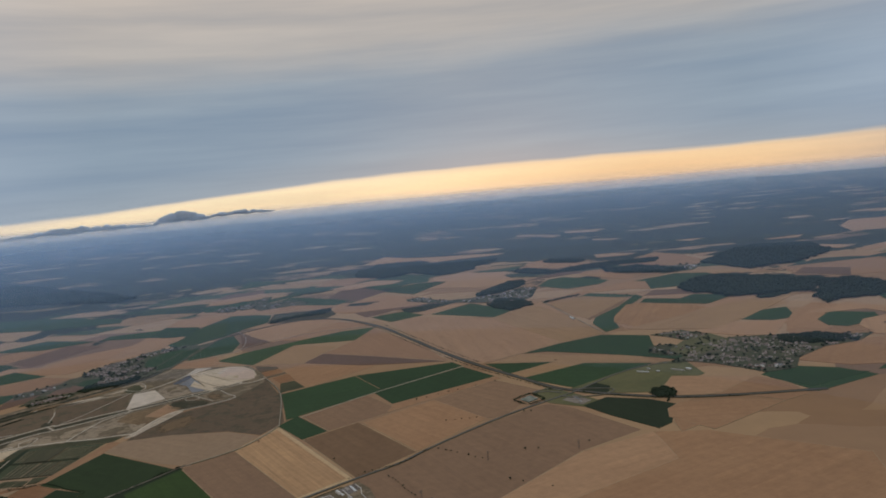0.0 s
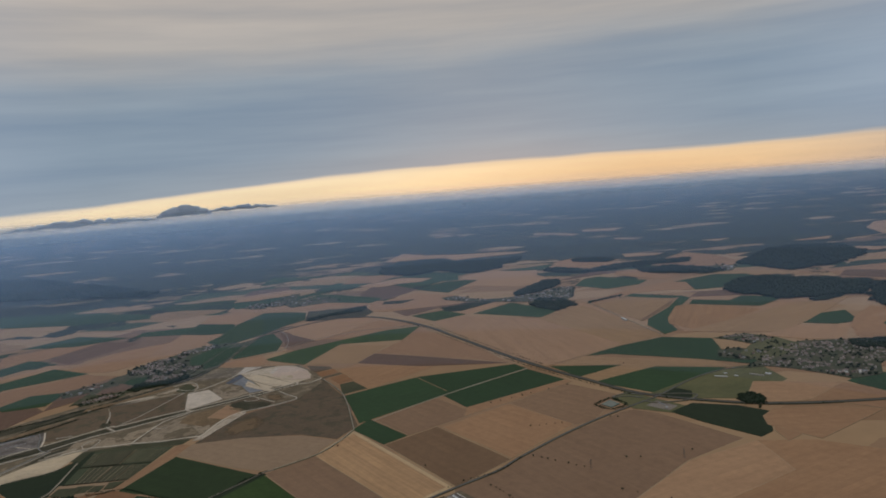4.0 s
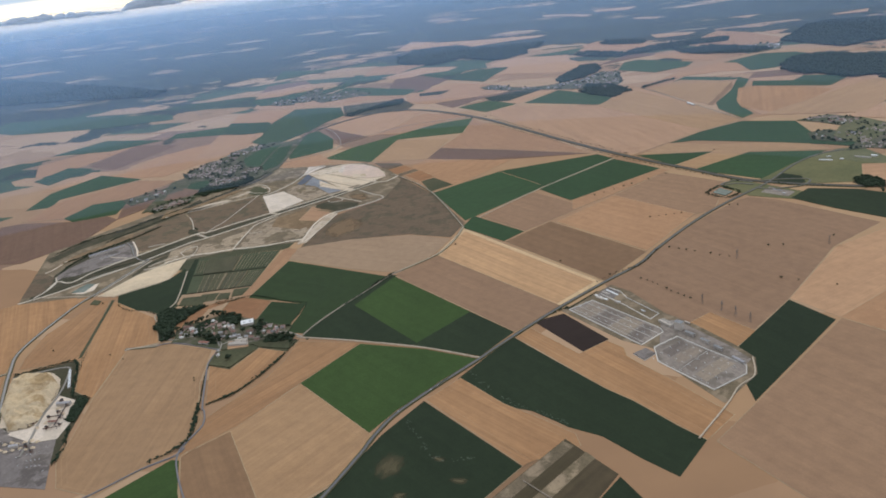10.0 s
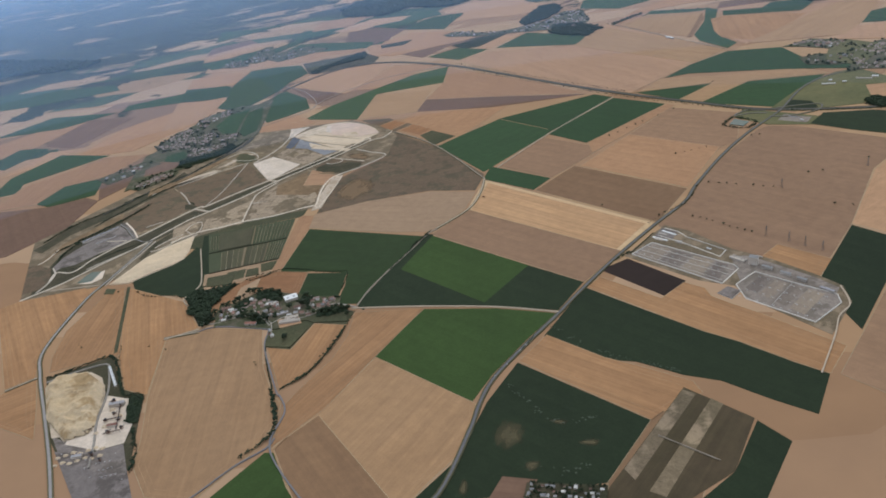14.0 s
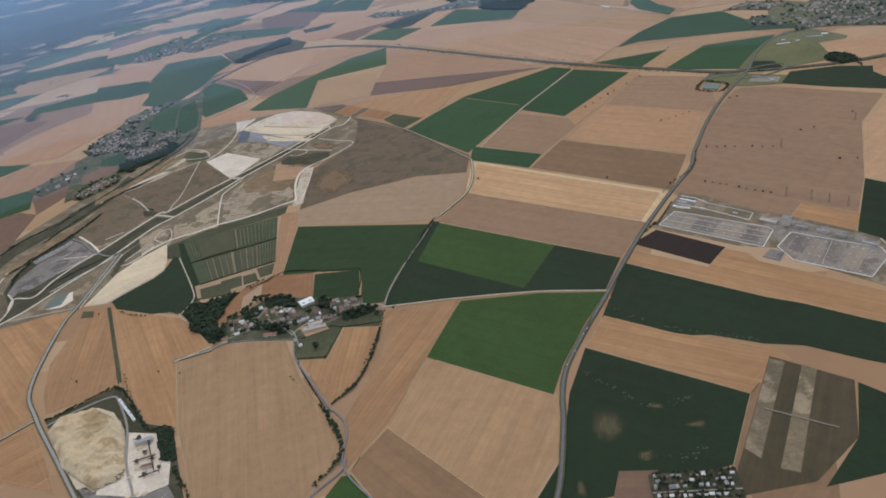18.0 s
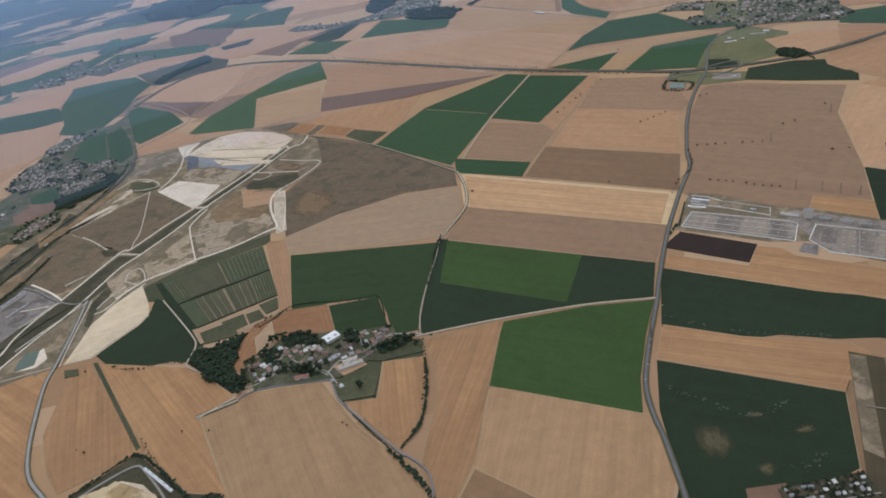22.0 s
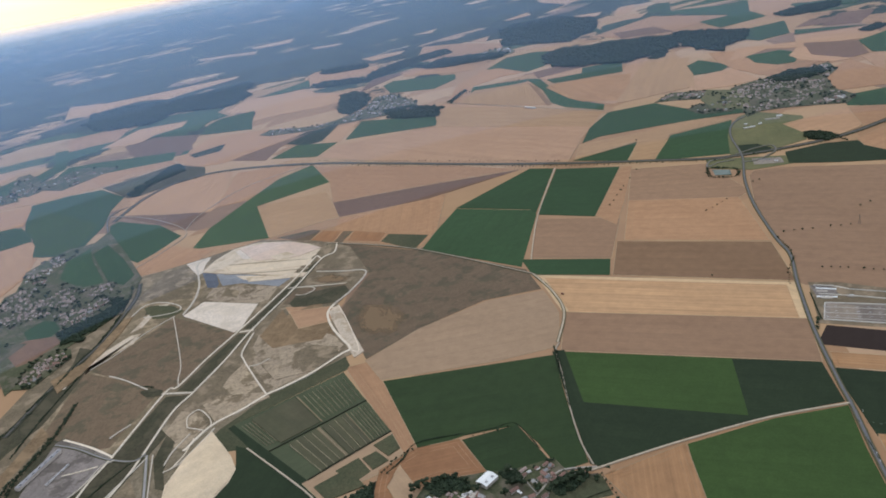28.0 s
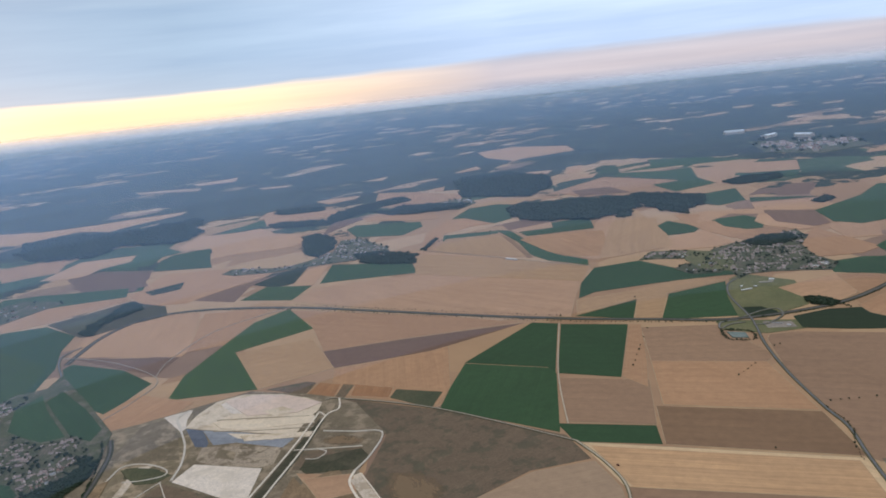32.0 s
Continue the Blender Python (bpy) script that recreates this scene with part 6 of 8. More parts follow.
# the country towards the horizon
field("green_dark", [(-210.1, 744.8), (-186.1, 739.0), (-166.2, 727.1), (-160.4, 685.9), (-175.3, 660.5), (-185.8, 631.3), (-204.0, 600.9), (-211.4, 592.6), (-228.2, 614.4), (-222.9, 653.0), (-224.1, 676.4), (-221.2, 695.6)], 77)
field("green", [(-209.3, 720.5), (-200.4, 698.2), (-193.6, 667.4), (-187.4, 639.2), (-196.8, 620.3), (-211.0, 597.9), (-226.4, 615.2), (-222.2, 652.0), (-223.1, 675.0), (-218.8, 696.2)], 83)
field("green_dark", [(-263.1, 712.1), (-240.7, 699.9), (-224.2, 689.9), (-222.9, 665.5), (-223.8, 649.0), (-242.0, 651.7), (-262.7, 662.8)], 90)
field("tan", [(-263.4, 752.5), (-239.2, 756.5), (-210.8, 746.0), (-212.6, 732.2), (-222.8, 693.9), (-263.1, 710.2)], 158)
field("tan_light", [(-262.7, 659.6), (-242.1, 650.2), (-223.9, 647.4), (-223.8, 637.2), (-228.5, 614.9), (-231.0, 603.4), (-244.1, 573.0), (-256.1, 563.5), (-261.9, 562.3)], 90)
field("tan_light", [(-255.4, 776.1), (-254.4, 808.5), (-220.9, 792.1), (-176.1, 791.0), (-145.1, 779.6), (-104.8, 754.4), (-112.6, 739.8), (-160.6, 736.3), (-202.5, 745.1)], 150)
field("scrub", [(-164.6, 732.4), (-139.0, 732.9), (-110.9, 736.8), (-99.4, 697.8), (-107.6, 673.4), (-132.3, 676.6), (-153.3, 674.6), (-159.7, 680.1)], 95)
field("grass", [(-160.7, 720.7), (-140.9, 722.2), (-128.1, 719.7), (-132.1, 699.2), (-151.1, 687.6), (-157.5, 686.0)], 95)
field("green_dark", [(-264.1, 836.4), (-237.2, 834.7), (-204.0, 861.2), (-205.6, 823.2), (-237.7, 813.6), (-254.4, 808.5), (-263.8, 807.9)], 39)
field("tan_light", [(-264.4, 878.9), (-223.1, 937.5), (-201.9, 877.8), (-237.0, 840.2), (-264.1, 839.1)], 55)
field("brown_red", [(-264.8, 929.7), (-222.8, 944.6), (-213.9, 913.4), (-264.4, 881.9)], 32)
field("green_dark", [(-265.9, 1061.3), (-231.7, 1040.6), (-201.7, 1037.2), (-183.7, 1040.0), (-191.8, 1026.7), (-232.9, 995.1), (-265.2, 972.0)], 90)
field("green_dark", [(-162.4, 939.3), (-128.3, 923.4), (-107.0, 915.9), (-114.9, 886.2), (-139.9, 881.5), (-161.2, 879.2), (-170.1, 844.7), (-196.5, 819.9), (-191.7, 849.6), (-174.8, 871.2)], 80)
field("green_dark", [(-167.4, 846.8), (-142.4, 828.7), (-114.4, 789.8), (-86.3, 771.3), (-92.1, 761.2), (-126.4, 778.0), (-156.3, 799.7), (-191.1, 801.7)], 62)
field("brown_red", [(-123.2, 828.9), (-92.4, 861.1), (-67.4, 838.9), (-84.0, 770.5), (-113.9, 792.4)], 76)
field("green_dark", [(-91.1, 867.4), (-56.8, 878.2), (-66.7, 837.3), (-91.3, 858.7)], 76)
wood([(-114.7, 1067.7), (-75.8, 1094.2), (-22.5, 1024.1), (-16.9, 993.2), (-70.3, 948.4), (-102.2, 978.1), (-113.3, 1003.8), (-103.3, 1027.8)], 2.60, 3.00)
field("green_dark", [(-553.7, 835.6), (-537.9, 877.3), (-437.9, 852.7), (-340.7, 800.7), (-331.4, 770.5), (-409.6, 768.2), (-493.0, 788.3)], 152)
field("green_dark", [(-264.0, 827.7), (-208.5, 821.0), (-203.0, 781.7), (-250.0, 787.9)], 173)
wood([(-850.7, 1377.8), (-745.7, 1348.3), (-558.8, 1153.5), (-397.0, 984.1), (-408.9, 954.6), (-511.0, 998.1), (-590.7, 1026.9), (-671.5, 1050.7)], 4.00, 4.40)
wood([(-114.1, 1018.2), (-90.7, 1128.2), (-58.7, 1130.1), (-41.1, 1122.4), (-14.0, 1078.8), (21.1, 1063.2), (84.3, 1062.2), (74.1, 1029.2), (48.1, 991.7), (46.8, 964.7), (15.9, 928.3), (0.4, 927.7), (-37.5, 982.3), (-66.4, 983.5), (-97.4, 994.1)], 2.20, 2.80)
field("tan_light", [(-89.0, 1268.1), (-53.3, 1208.7), (2.2, 1179.3), (55.9, 1163.1), (103.0, 1140.9), (87.8, 1122.3), (31.4, 1113.3), (-6.9, 1102.0), (-27.0, 1149.8), (-56.3, 1139.9), (-87.7, 1142.7), (-117.2, 1150.3)], 77)
field("tan_light", [(162.6, 1491.7), (201.7, 1440.4), (231.5, 1385.5), (212.8, 1355.5), (182.7, 1416.5), (154.3, 1450.5)], 116)
field("tan_light", [(252.9, 1470.3), (328.5, 1449.7), (296.8, 1397.2), (246.1, 1429.4)], 165)
field("tan_light", [(260.7, 1245.2), (298.3, 1209.1), (279.1, 1192.3), (254.1, 1222.9)], 136)
field("tan_light", [(209.4, 1001.8), (231.8, 997.6), (259.1, 976.5), (241.3, 960.0), (204.3, 963.8)], 82)
field("tan", [(115.1, 970.6), (138.7, 995.2), (153.3, 993.9), (181.3, 916.4), (164.3, 883.4), (117.6, 901.0), (91.1, 909.3)], 110)
wood([(97.3, 914.8), (115.7, 897.6), (143.3, 855.5), (126.7, 839.8), (100.5, 864.1), (86.2, 886.8)], 2.40, 2.60)
wood([(147.9, 991.1), (168.0, 971.7), (189.3, 941.9), (171.7, 925.6), (143.5, 948.0), (135.7, 962.3)], 2.40, 2.60)
field("green_dark", [(37.7, 923.7), (112.7, 954.5), (93.0, 911.7), (55.5, 917.7)], 22)
field("tan_light", [(-7.0, 900.7), (32.0, 937.1), (54.0, 914.3), (82.2, 905.0), (75.2, 863.2), (84.3, 823.6), (63.6, 787.1), (44.4, 784.3), (6.0, 809.8), (-14.2, 813.8), (6.3, 855.1), (-8.8, 878.5)], 43)
field("green_dark", [(-48.5, 947.2), (-12.1, 918.2), (-14.0, 875.4), (-33.2, 873.2), (-54.6, 846.4), (-76.8, 873.2), (-95.7, 885.2), (-75.0, 910.9), (-45.7, 912.2)], 141)
field("green_dark", [(-24.4, 870.2), (8.0, 863.2), (-18.6, 804.7), (-28.3, 780.6), (-61.5, 820.7), (-39.9, 858.0)], 66)
field("tan", [(-140.8, 991.3), (-120.2, 989.1), (-76.2, 968.2), (-90.5, 955.9), (-112.3, 910.3), (-135.3, 918.3), (-153.9, 921.1)], 79)
field("tan_light", [(-131.5, 891.1), (-84.4, 938.2), (-43.3, 911.0), (-56.9, 886.3), (-84.1, 883.2), (-104.1, 865.2)], 45)
field("brown_red", [(-115.5, 868.0), (-86.7, 870.6), (-61.2, 824.6), (-71.6, 801.8), (-96.6, 765.0), (-123.5, 793.6)], 84)
field("green_dark", [(-178.1, 792.0), (-134.5, 819.5), (-95.2, 780.3), (-106.5, 753.5), (-145.0, 776.6), (-163.7, 784.3)], 135)
field("tan", [(-164.1, 782.3), (-145.5, 774.6), (-106.6, 750.4), (-108.6, 738.7), (-139.0, 751.5), (-164.5, 744.5)], 148)
wood([(368.1, 919.5), (286.9, 821.4), (297.6, 777.6), (307.6, 736.7), (347.2, 753.9), (365.1, 756.4), (433.0, 818.8), (455.3, 911.9), (418.8, 927.8), (401.0, 941.6)], 2.40, 2.80)
field("tan", [(223.2, 897.1), (279.3, 965.4), (297.7, 918.8), (301.0, 835.7), (276.2, 807.2), (243.8, 828.6), (207.3, 863.2)], 51)
field("tan", [(438.8, 999.2), (498.2, 1014.3), (478.1, 984.1), (442.0, 988.3)], 14)
field("tan_light", [(646.7, 1164.7), (721.0, 1153.5), (732.8, 1034.3), (674.1, 970.2), (575.4, 997.8), (518.8, 974.1), (557.1, 996.2), (585.5, 1082.7)], 96)
field("tan_light", [(432.7, 912.1), (479.5, 851.8), (452.2, 836.4), (416.1, 882.3)], 128)
field("tan_light", [(501.7, 846.6), (528.2, 841.7), (465.9, 795.5), (457.0, 812.0)], 37)
field("tan_light", [(409.8, 774.6), (470.3, 771.4), (434.4, 752.0)], 177)
field("tan_light", [(347.5, 1093.4), (391.2, 1092.0), (362.9, 1067.0)], 178)
field("tan_light", [(310.9, 909.6), (340.6, 908.2), (308.7, 876.5)], 45)
field("green_dark", [(179.6, 723.7), (237.6, 755.7), (264.5, 742.5), (268.3, 725.9), (213.9, 673.9), (192.0, 673.1), (176.9, 686.8)], 44)
field("brown_red", [(189.4, 663.0), (218.4, 656.7), (220.5, 624.6), (173.0, 638.6)], 164)
field("tan", [(335.7, 730.9), (440.0, 740.3), (433.9, 639.1), (360.5, 648.3), (323.0, 674.0)], 5)
field("brown_red", [(350.0, 716.1), (381.2, 689.2), (357.8, 646.2), (325.4, 683.3)], 131)
field("green_dark", [(472.8, 734.0), (501.3, 671.5), (433.9, 639.1), (453.5, 743.0)], 79)
field("green_dark", [(578.7, 772.8), (600.4, 713.2), (599.9, 637.4), (536.5, 694.7), (473.9, 742.8), (529.6, 736.1)], 138)
field("tan_light", [(490.2, 664.2), (554.1, 641.9), (572.2, 599.8), (585.0, 581.6), (501.2, 540.3), (487.4, 603.0), (436.9, 579.5), (414.9, 584.1), (454.7, 635.6)], 26)
field("green_dark", [(487.4, 603.0), (501.0, 539.1), (477.3, 538.2), (463.3, 583.0)], 102)
field("green_dark", [(359.4, 573.6), (399.7, 557.6), (347.0, 520.3), (317.5, 529.3), (323.6, 551.9)], 35)
field("green_dark", [(358.6, 522.9), (378.0, 469.4), (340.2, 512.3)], 131)
field("tan_light", [(335.7, 509.8), (371.1, 467.0), (336.6, 438.6), (313.6, 464.9), (304.3, 488.9)], 130)
field("brown_red", [(368.3, 528.5), (398.2, 533.8), (439.0, 498.5), (405.1, 488.0)], 132)
field("green_dark", [(316.1, 453.1), (334.5, 441.0), (380.9, 433.4), (305.2, 401.3), (296.6, 423.2), (306.8, 440.2)], 23)
field("tan_light", [(271.5, 423.0), (286.0, 418.3), (301.7, 399.8), (253.5, 379.4), (238.8, 394.5)], 23)
field("green_dark", [(263.0, 506.0), (286.0, 490.5), (278.0, 469.0), (249.9, 457.9), (239.8, 467.6), (241.5, 482.0)], 48)
field("green_dark", [(218.1, 530.3), (248.1, 535.3), (237.3, 499.8), (220.0, 494.9), (202.1, 507.5)], 73)
field("tan_light", [(182.0, 559.7), (225.4, 588.0), (255.8, 598.1), (278.4, 591.7), (250.1, 552.9), (203.3, 510.8), (179.5, 486.5), (134.1, 513.4), (124.0, 517.3)], 36)
field("tan_light", [(191.2, 501.9), (227.6, 491.6), (202.1, 453.2), (181.7, 461.4), (163.7, 479.7)], 56)
field("tan", [(271.5, 543.9), (283.6, 523.2), (245.7, 491.6), (239.6, 456.7), (212.2, 459.5), (227.6, 491.6), (242.9, 513.9)], 40)
field("tan_light", [(268.2, 473.2), (300.4, 484.8), (280.6, 439.4), (264.3, 425.2), (253.0, 433.3), (257.0, 458.1)], 66)
field("tan", [(234.4, 423.6), (260.8, 425.5), (224.9, 369.8), (204.5, 373.7), (183.6, 393.6), (205.7, 410.4)], 57)
field("tan", [(216.1, 466.2), (250.9, 450.4), (258.8, 442.4), (234.7, 443.5), (210.6, 450.1)], 156)
field("green_dark", [(174.6, 375.8), (206.1, 359.3), (170.5, 344.2), (158.8, 365.0), (163.0, 372.0)], 23)
field("green_dark", [(133.0, 483.8), (126.2, 448.5), (139.5, 429.8), (130.9, 414.9), (120.4, 424.8), (97.1, 443.4), (62.9, 465.7), (48.7, 466.1), (73.4, 484.2), (105.9, 499.0)], 147)
wood([(347.1, 639.4), (357.4, 613.3), (359.3, 565.5), (323.7, 546.0), (292.6, 545.0), (276.5, 534.1), (281.3, 553.5), (294.6, 586.0)], 1.80, 2.30)
wood([(429.1, 586.7), (466.5, 584.9), (492.1, 556.9), (450.0, 545.8), (418.7, 563.1)], 2.00, 2.20)
wood([(267.3, 592.1), (276.5, 587.2), (255.9, 575.5), (246.8, 581.8)], 1.20, 1.60)
wood([(201.4, 448.7), (225.9, 446.7), (237.9, 433.2), (223.5, 421.7), (207.5, 424.5), (195.8, 437.3)], 1.20, 1.70)
wood([(105.7, 365.3), (110.2, 358.8), (106.7, 348.3), (97.8, 350.9), (95.9, 358.5)], 0.90, 1.40)
wood([(54.6, 695.5), (72.9, 680.8), (78.5, 648.0), (58.7, 625.8), (46.8, 643.3), (40.1, 664.7)], 1.10, 1.70)
wood([(74.8, 809.0), (90.4, 806.7), (84.5, 769.0), (58.5, 733.2), (33.5, 719.3), (34.5, 739.5)], 1.10, 1.80)
# closer plots beyond the railway
wood([(148.7, 881.8), (201.0, 904.2), (265.9, 903.5), (253.8, 866.9), (206.2, 867.9), (166.9, 854.9), (130.7, 843.0)], 2.20, 2.30)
wood([(189.5, 866.0), (195.8, 843.5), (229.3, 846.5), (260.3, 778.9), (237.3, 762.8), (195.5, 794.6), (179.6, 812.0)], 2.20, 2.30)
field("brown_red", [(89.5, 799.0), (134.5, 848.8), (181.2, 833.8), (144.7, 822.8)], 48)
field("green_dark", [(116.5, 798.3), (133.4, 806.5), (170.3, 753.0), (155.9, 732.0), (121.7, 719.1), (98.2, 755.6)], 125)
field("green_dark", [(118.0, 661.0), (135.2, 679.4), (169.3, 646.1), (160.4, 639.9)], 136)
field("tan", [(160.0, 834.8), (181.2, 833.8), (200.3, 764.5), (188.4, 746.3), (172.7, 766.3), (151.6, 812.8)], 105)
field("tan", [(130.7, 698.5), (186.2, 731.4), (197.8, 720.0), (189.8, 673.6), (172.1, 684.6), (138.4, 683.1), (95.3, 648.7), (88.6, 653.4)], 31)
wood([(91.3, 656.6), (126.9, 680.2), (124.4, 674.3), (88.2, 648.6)], 0.90, 1.10)
field("wheat_light", [(92.0, 641.4), (126.3, 666.3), (159.2, 636.0), (139.5, 597.7), (109.3, 557.8), (97.4, 604.7)], 53)
field("brown", [(157.5, 634.4), (147.5, 610.4), (109.9, 555.6), (107.5, 558.4), (132.7, 596.1)], 56)
field("wheat", [(149.1, 603.8), (160.2, 604.9), (194.0, 574.3), (200.3, 562.3), (165.8, 533.3), (132.4, 515.2), (123.0, 537.8), (128.6, 558.8)], 66)
field("wheat_light", [(69.1, 637.8), (82.0, 639.8), (101.8, 550.9), (106.9, 504.8), (77.1, 487.6), (38.1, 599.4)], 109)
field("green_dark", [(429.8, 729.7), (521.1, 675.9), (452.2, 627.5), (424.8, 590.8), (371.4, 603.9), (401.3, 649.8), (432.9, 635.9), (456.8, 702.2)], 149)
field("green_dark", [(480.6, 601.5), (519.1, 547.7), (477.7, 534.7), (469.3, 587.8)], 126)
field("green_dark", [(319.2, 449.8), (388.8, 442.9), (446.9, 449.9), (450.7, 425.6), (324.5, 384.2), (283.9, 402.8), (285.2, 422.8)], 18)
field("brown_red", [(373.1, 508.0), (428.1, 523.9), (444.6, 503.6), (386.3, 483.0)], 19)
field("brown_red", [(309.5, 486.4), (319.2, 449.8), (281.3, 423.1), (265.5, 428.4), (272.7, 459.0)], 35)
field("tan_light", [(289.5, 530.5), (315.9, 489.6), (295.0, 478.2), (287.9, 504.1), (260.5, 503.4), (249.5, 509.2)], 123)
field("tan", [(245.8, 507.0), (258.9, 500.1), (235.6, 475.2), (241.4, 462.9), (215.9, 464.4), (224.2, 487.0)], 47)
field("wheat_light", [(210.0, 564.0), (264.0, 592.5), (287.6, 594.3), (243.7, 546.8), (206.9, 509.5), (177.1, 485.6), (135.8, 503.3), (126.1, 510.3)], 33)
wood([(263.8, 593.6), (284.7, 598.4), (269.7, 583.5), (248.2, 575.1), (247.0, 583.0)], 1.00, 1.50)
wood([(430.6, 583.0), (462.3, 581.6), (493.4, 560.8), (465.6, 541.6), (435.5, 555.7), (418.0, 571.2)], 1.60, 1.80)
wood([(352.1, 466.5), (383.8, 468.5), (374.0, 455.1), (350.1, 456.5)], 1.60, 1.80)
field("green_dark", [(224.7, 373.3), (253.2, 373.5), (261.6, 363.6), (237.5, 355.7), (212.2, 362.3)], 0)
# banks, soil and stockpiles of the earthworks
field("pink_chalk", [(-148.1, 506.4), (-135.4, 500.0), (-126.7, 487.5), (-121.9, 467.9), (-134.2, 468.4), (-149.1, 483.3)], 88)
field("sand", [(-161.6, 490.0), (-131.0, 459.5), (-134.9, 453.6), (-156.2, 471.5), (-161.8, 481.2)], 135)
field("pale_chalk", [(-142.9, 481.7), (-134.9, 479.0), (-133.3, 470.8), (-141.7, 471.9)], 97)
field("pale_chalk", [(-160.0, 468.0), (-139.6, 447.1), (-142.8, 444.3), (-161.1, 462.3)], 134)
field("grey_tan", [(-188.9, 301.4), (-182.1, 306.2), (-184.1, 294.9), (-183.5, 292.6), (-187.0, 291.2), (-190.4, 286.9), (-191.2, 290.2)], 80)
field("grass", [(-202.5, 316.0), (-192.5, 315.6), (-192.7, 306.2), (-202.4, 308.6)], 178)
field("grass", [(-187.7, 316.2), (-183.4, 315.9), (-183.1, 310.0), (-188.1, 310.0)], 86)
field("grass", [(-241.9, 325.7), (-238.1, 323.4), (-238.2, 319.6), (-242.1, 321.4)], 149)
field("pale_chalk", [(-235.2, 438.8), (-232.7, 443.5), (-224.7, 445.6), (-215.2, 447.8), (-210.4, 454.5), (-213.9, 456.3), (-223.8, 451.9), (-231.3, 446.1)], 24)
field("pale_chalk", [(-213.4, 459.0), (-202.8, 470.7), (-196.8, 475.9), (-192.0, 472.7), (-199.1, 470.6), (-208.5, 459.7)], 48)
field("scrub", [(-223.4, 407.4), (-219.8, 407.0), (-217.0, 401.5), (-218.2, 398.2), (-222.7, 401.9)], 117)
field("grass", [(-202.5, 479.5), (-197.9, 476.5), (-193.6, 470.1), (-191.2, 459.8), (-197.6, 459.0), (-202.9, 463.8), (-203.0, 471.0)], 103)
field("rubble", [(-183.8, 402.4), (-178.2, 410.0), (-171.3, 405.5), (-163.6, 399.9), (-159.6, 384.4), (-160.7, 375.4), (-168.8, 371.9), (-178.1, 370.2), (-187.4, 374.6), (-186.5, 388.9)], 104)
field("fallow_dry", [(-178.5, 408.9), (-163.3, 415.2), (-149.6, 414.8), (-156.8, 391.9), (-163.8, 385.8), (-171.2, 391.1), (-179.0, 395.4)], 73)
field("olive", [(-175.3, 385.7), (-168.4, 385.8), (-162.6, 376.4), (-166.4, 369.2), (-174.7, 367.5), (-178.9, 371.1)], 76)
field("tan_light", [(-162.0, 417.7), (-148.7, 406.9), (-155.0, 395.6), (-166.0, 401.3)], 141)
field("scrub", [(-158.9, 424.7), (-153.7, 428.7), (-142.4, 423.4), (-135.9, 419.6), (-137.5, 412.5), (-146.5, 409.3), (-159.2, 420.0)], 140)
field("pale_chalk", [(-151.8, 404.2), (-147.8, 402.6), (-158.1, 365.9), (-162.6, 364.7), (-158.9, 380.1)], 74)
field("rubble", [(-210.2, 380.0), (-204.1, 380.5), (-192.8, 370.4), (-192.9, 366.2), (-201.7, 367.1), (-210.9, 365.3)], 138)
stockpile([(-241.9, 329.2), (-235.7, 340.8), (-232.0, 348.6), (-223.5, 356.9), (-213.2, 363.3), (-213.4, 347.0), (-214.6, 339.8), (-218.3, 335.9), (-226.8, 331.0), (-234.1, 326.5)], 1.3)
# roads and tracks
road("asphalt", [(122.5, 411.0), (111.0, 409.8), (97.5, 403.0), (83.7, 392.1), (62.0, 371.5), (35.4, 352.3), (11.1, 331.4), (-12.4, 307.4), (-23.0, 295.1), (-39.9, 282.4), (-63.3, 263.3), (-82.9, 245.4), (-91.1, 237.4), (-106.0, 223.8), (-116.6, 213.0), (-122.3, 204.0), (-126.6, 195.1), (-137.5, 176.7), (-145.9, 172.7)], 0.62)
road("railway", [(-180.6, 631.2), (-150.8, 665.4), (-119.3, 679.6), (-88.3, 662.2), (-52.6, 609.9), (-28.8, 555.0), (-4.0, 495.3), (17.5, 448.4), (39.3, 409.2), (55.9, 381.1), (81.1, 360.9), (107.5, 347.5), (137.9, 341.6), (173.8, 338.7)], 1.15)
road("railway", [(-264.6, 417.3), (-242.8, 443.2), (-225.1, 460.4), (-203.1, 492.4), (-196.2, 510.2)], 0.80)
road("dirt", [(-148.9, 269.3), (-144.2, 278.4), (-135.6, 290.9), (-125.3, 304.5), (-118.0, 314.6), (-113.9, 317.1)], 0.38)
road("dirt", [(-150.9, 268.4), (-140.3, 264.4), (-127.0, 258.9), (-106.8, 249.3), (-90.3, 238.6)], 0.44)
road("dirt", [(-84.9, 361.4), (-96.7, 422.8), (-114.0, 463.5), (-119.6, 469.0)], 0.50)
road("dirt", [(-84.9, 361.4), (-90.7, 344.7), (-99.0, 330.3), (-114.3, 317.6)], 0.56)
road("dirt", [(-76.5, 371.8), (-42.0, 405.3), (9.2, 447.7)], 0.44)
road("asphalt", [(-202.6, 274.3), (-195.1, 275.5), (-179.0, 267.0), (-177.8, 264.6), (-178.7, 256.6), (-176.8, 244.0), (-174.2, 229.6), (-173.1, 227.1), (-171.8, 219.5), (-175.3, 208.7), (-173.5, 199.2), (-166.5, 183.0), (-158.5, 168.0), (-149.0, 152.0), (-138.0, 132.0)], 0.42)
road("dirt", [(-212.2, 275.2), (-203.3, 274.8), (-200.9, 274.7)], 0.69)
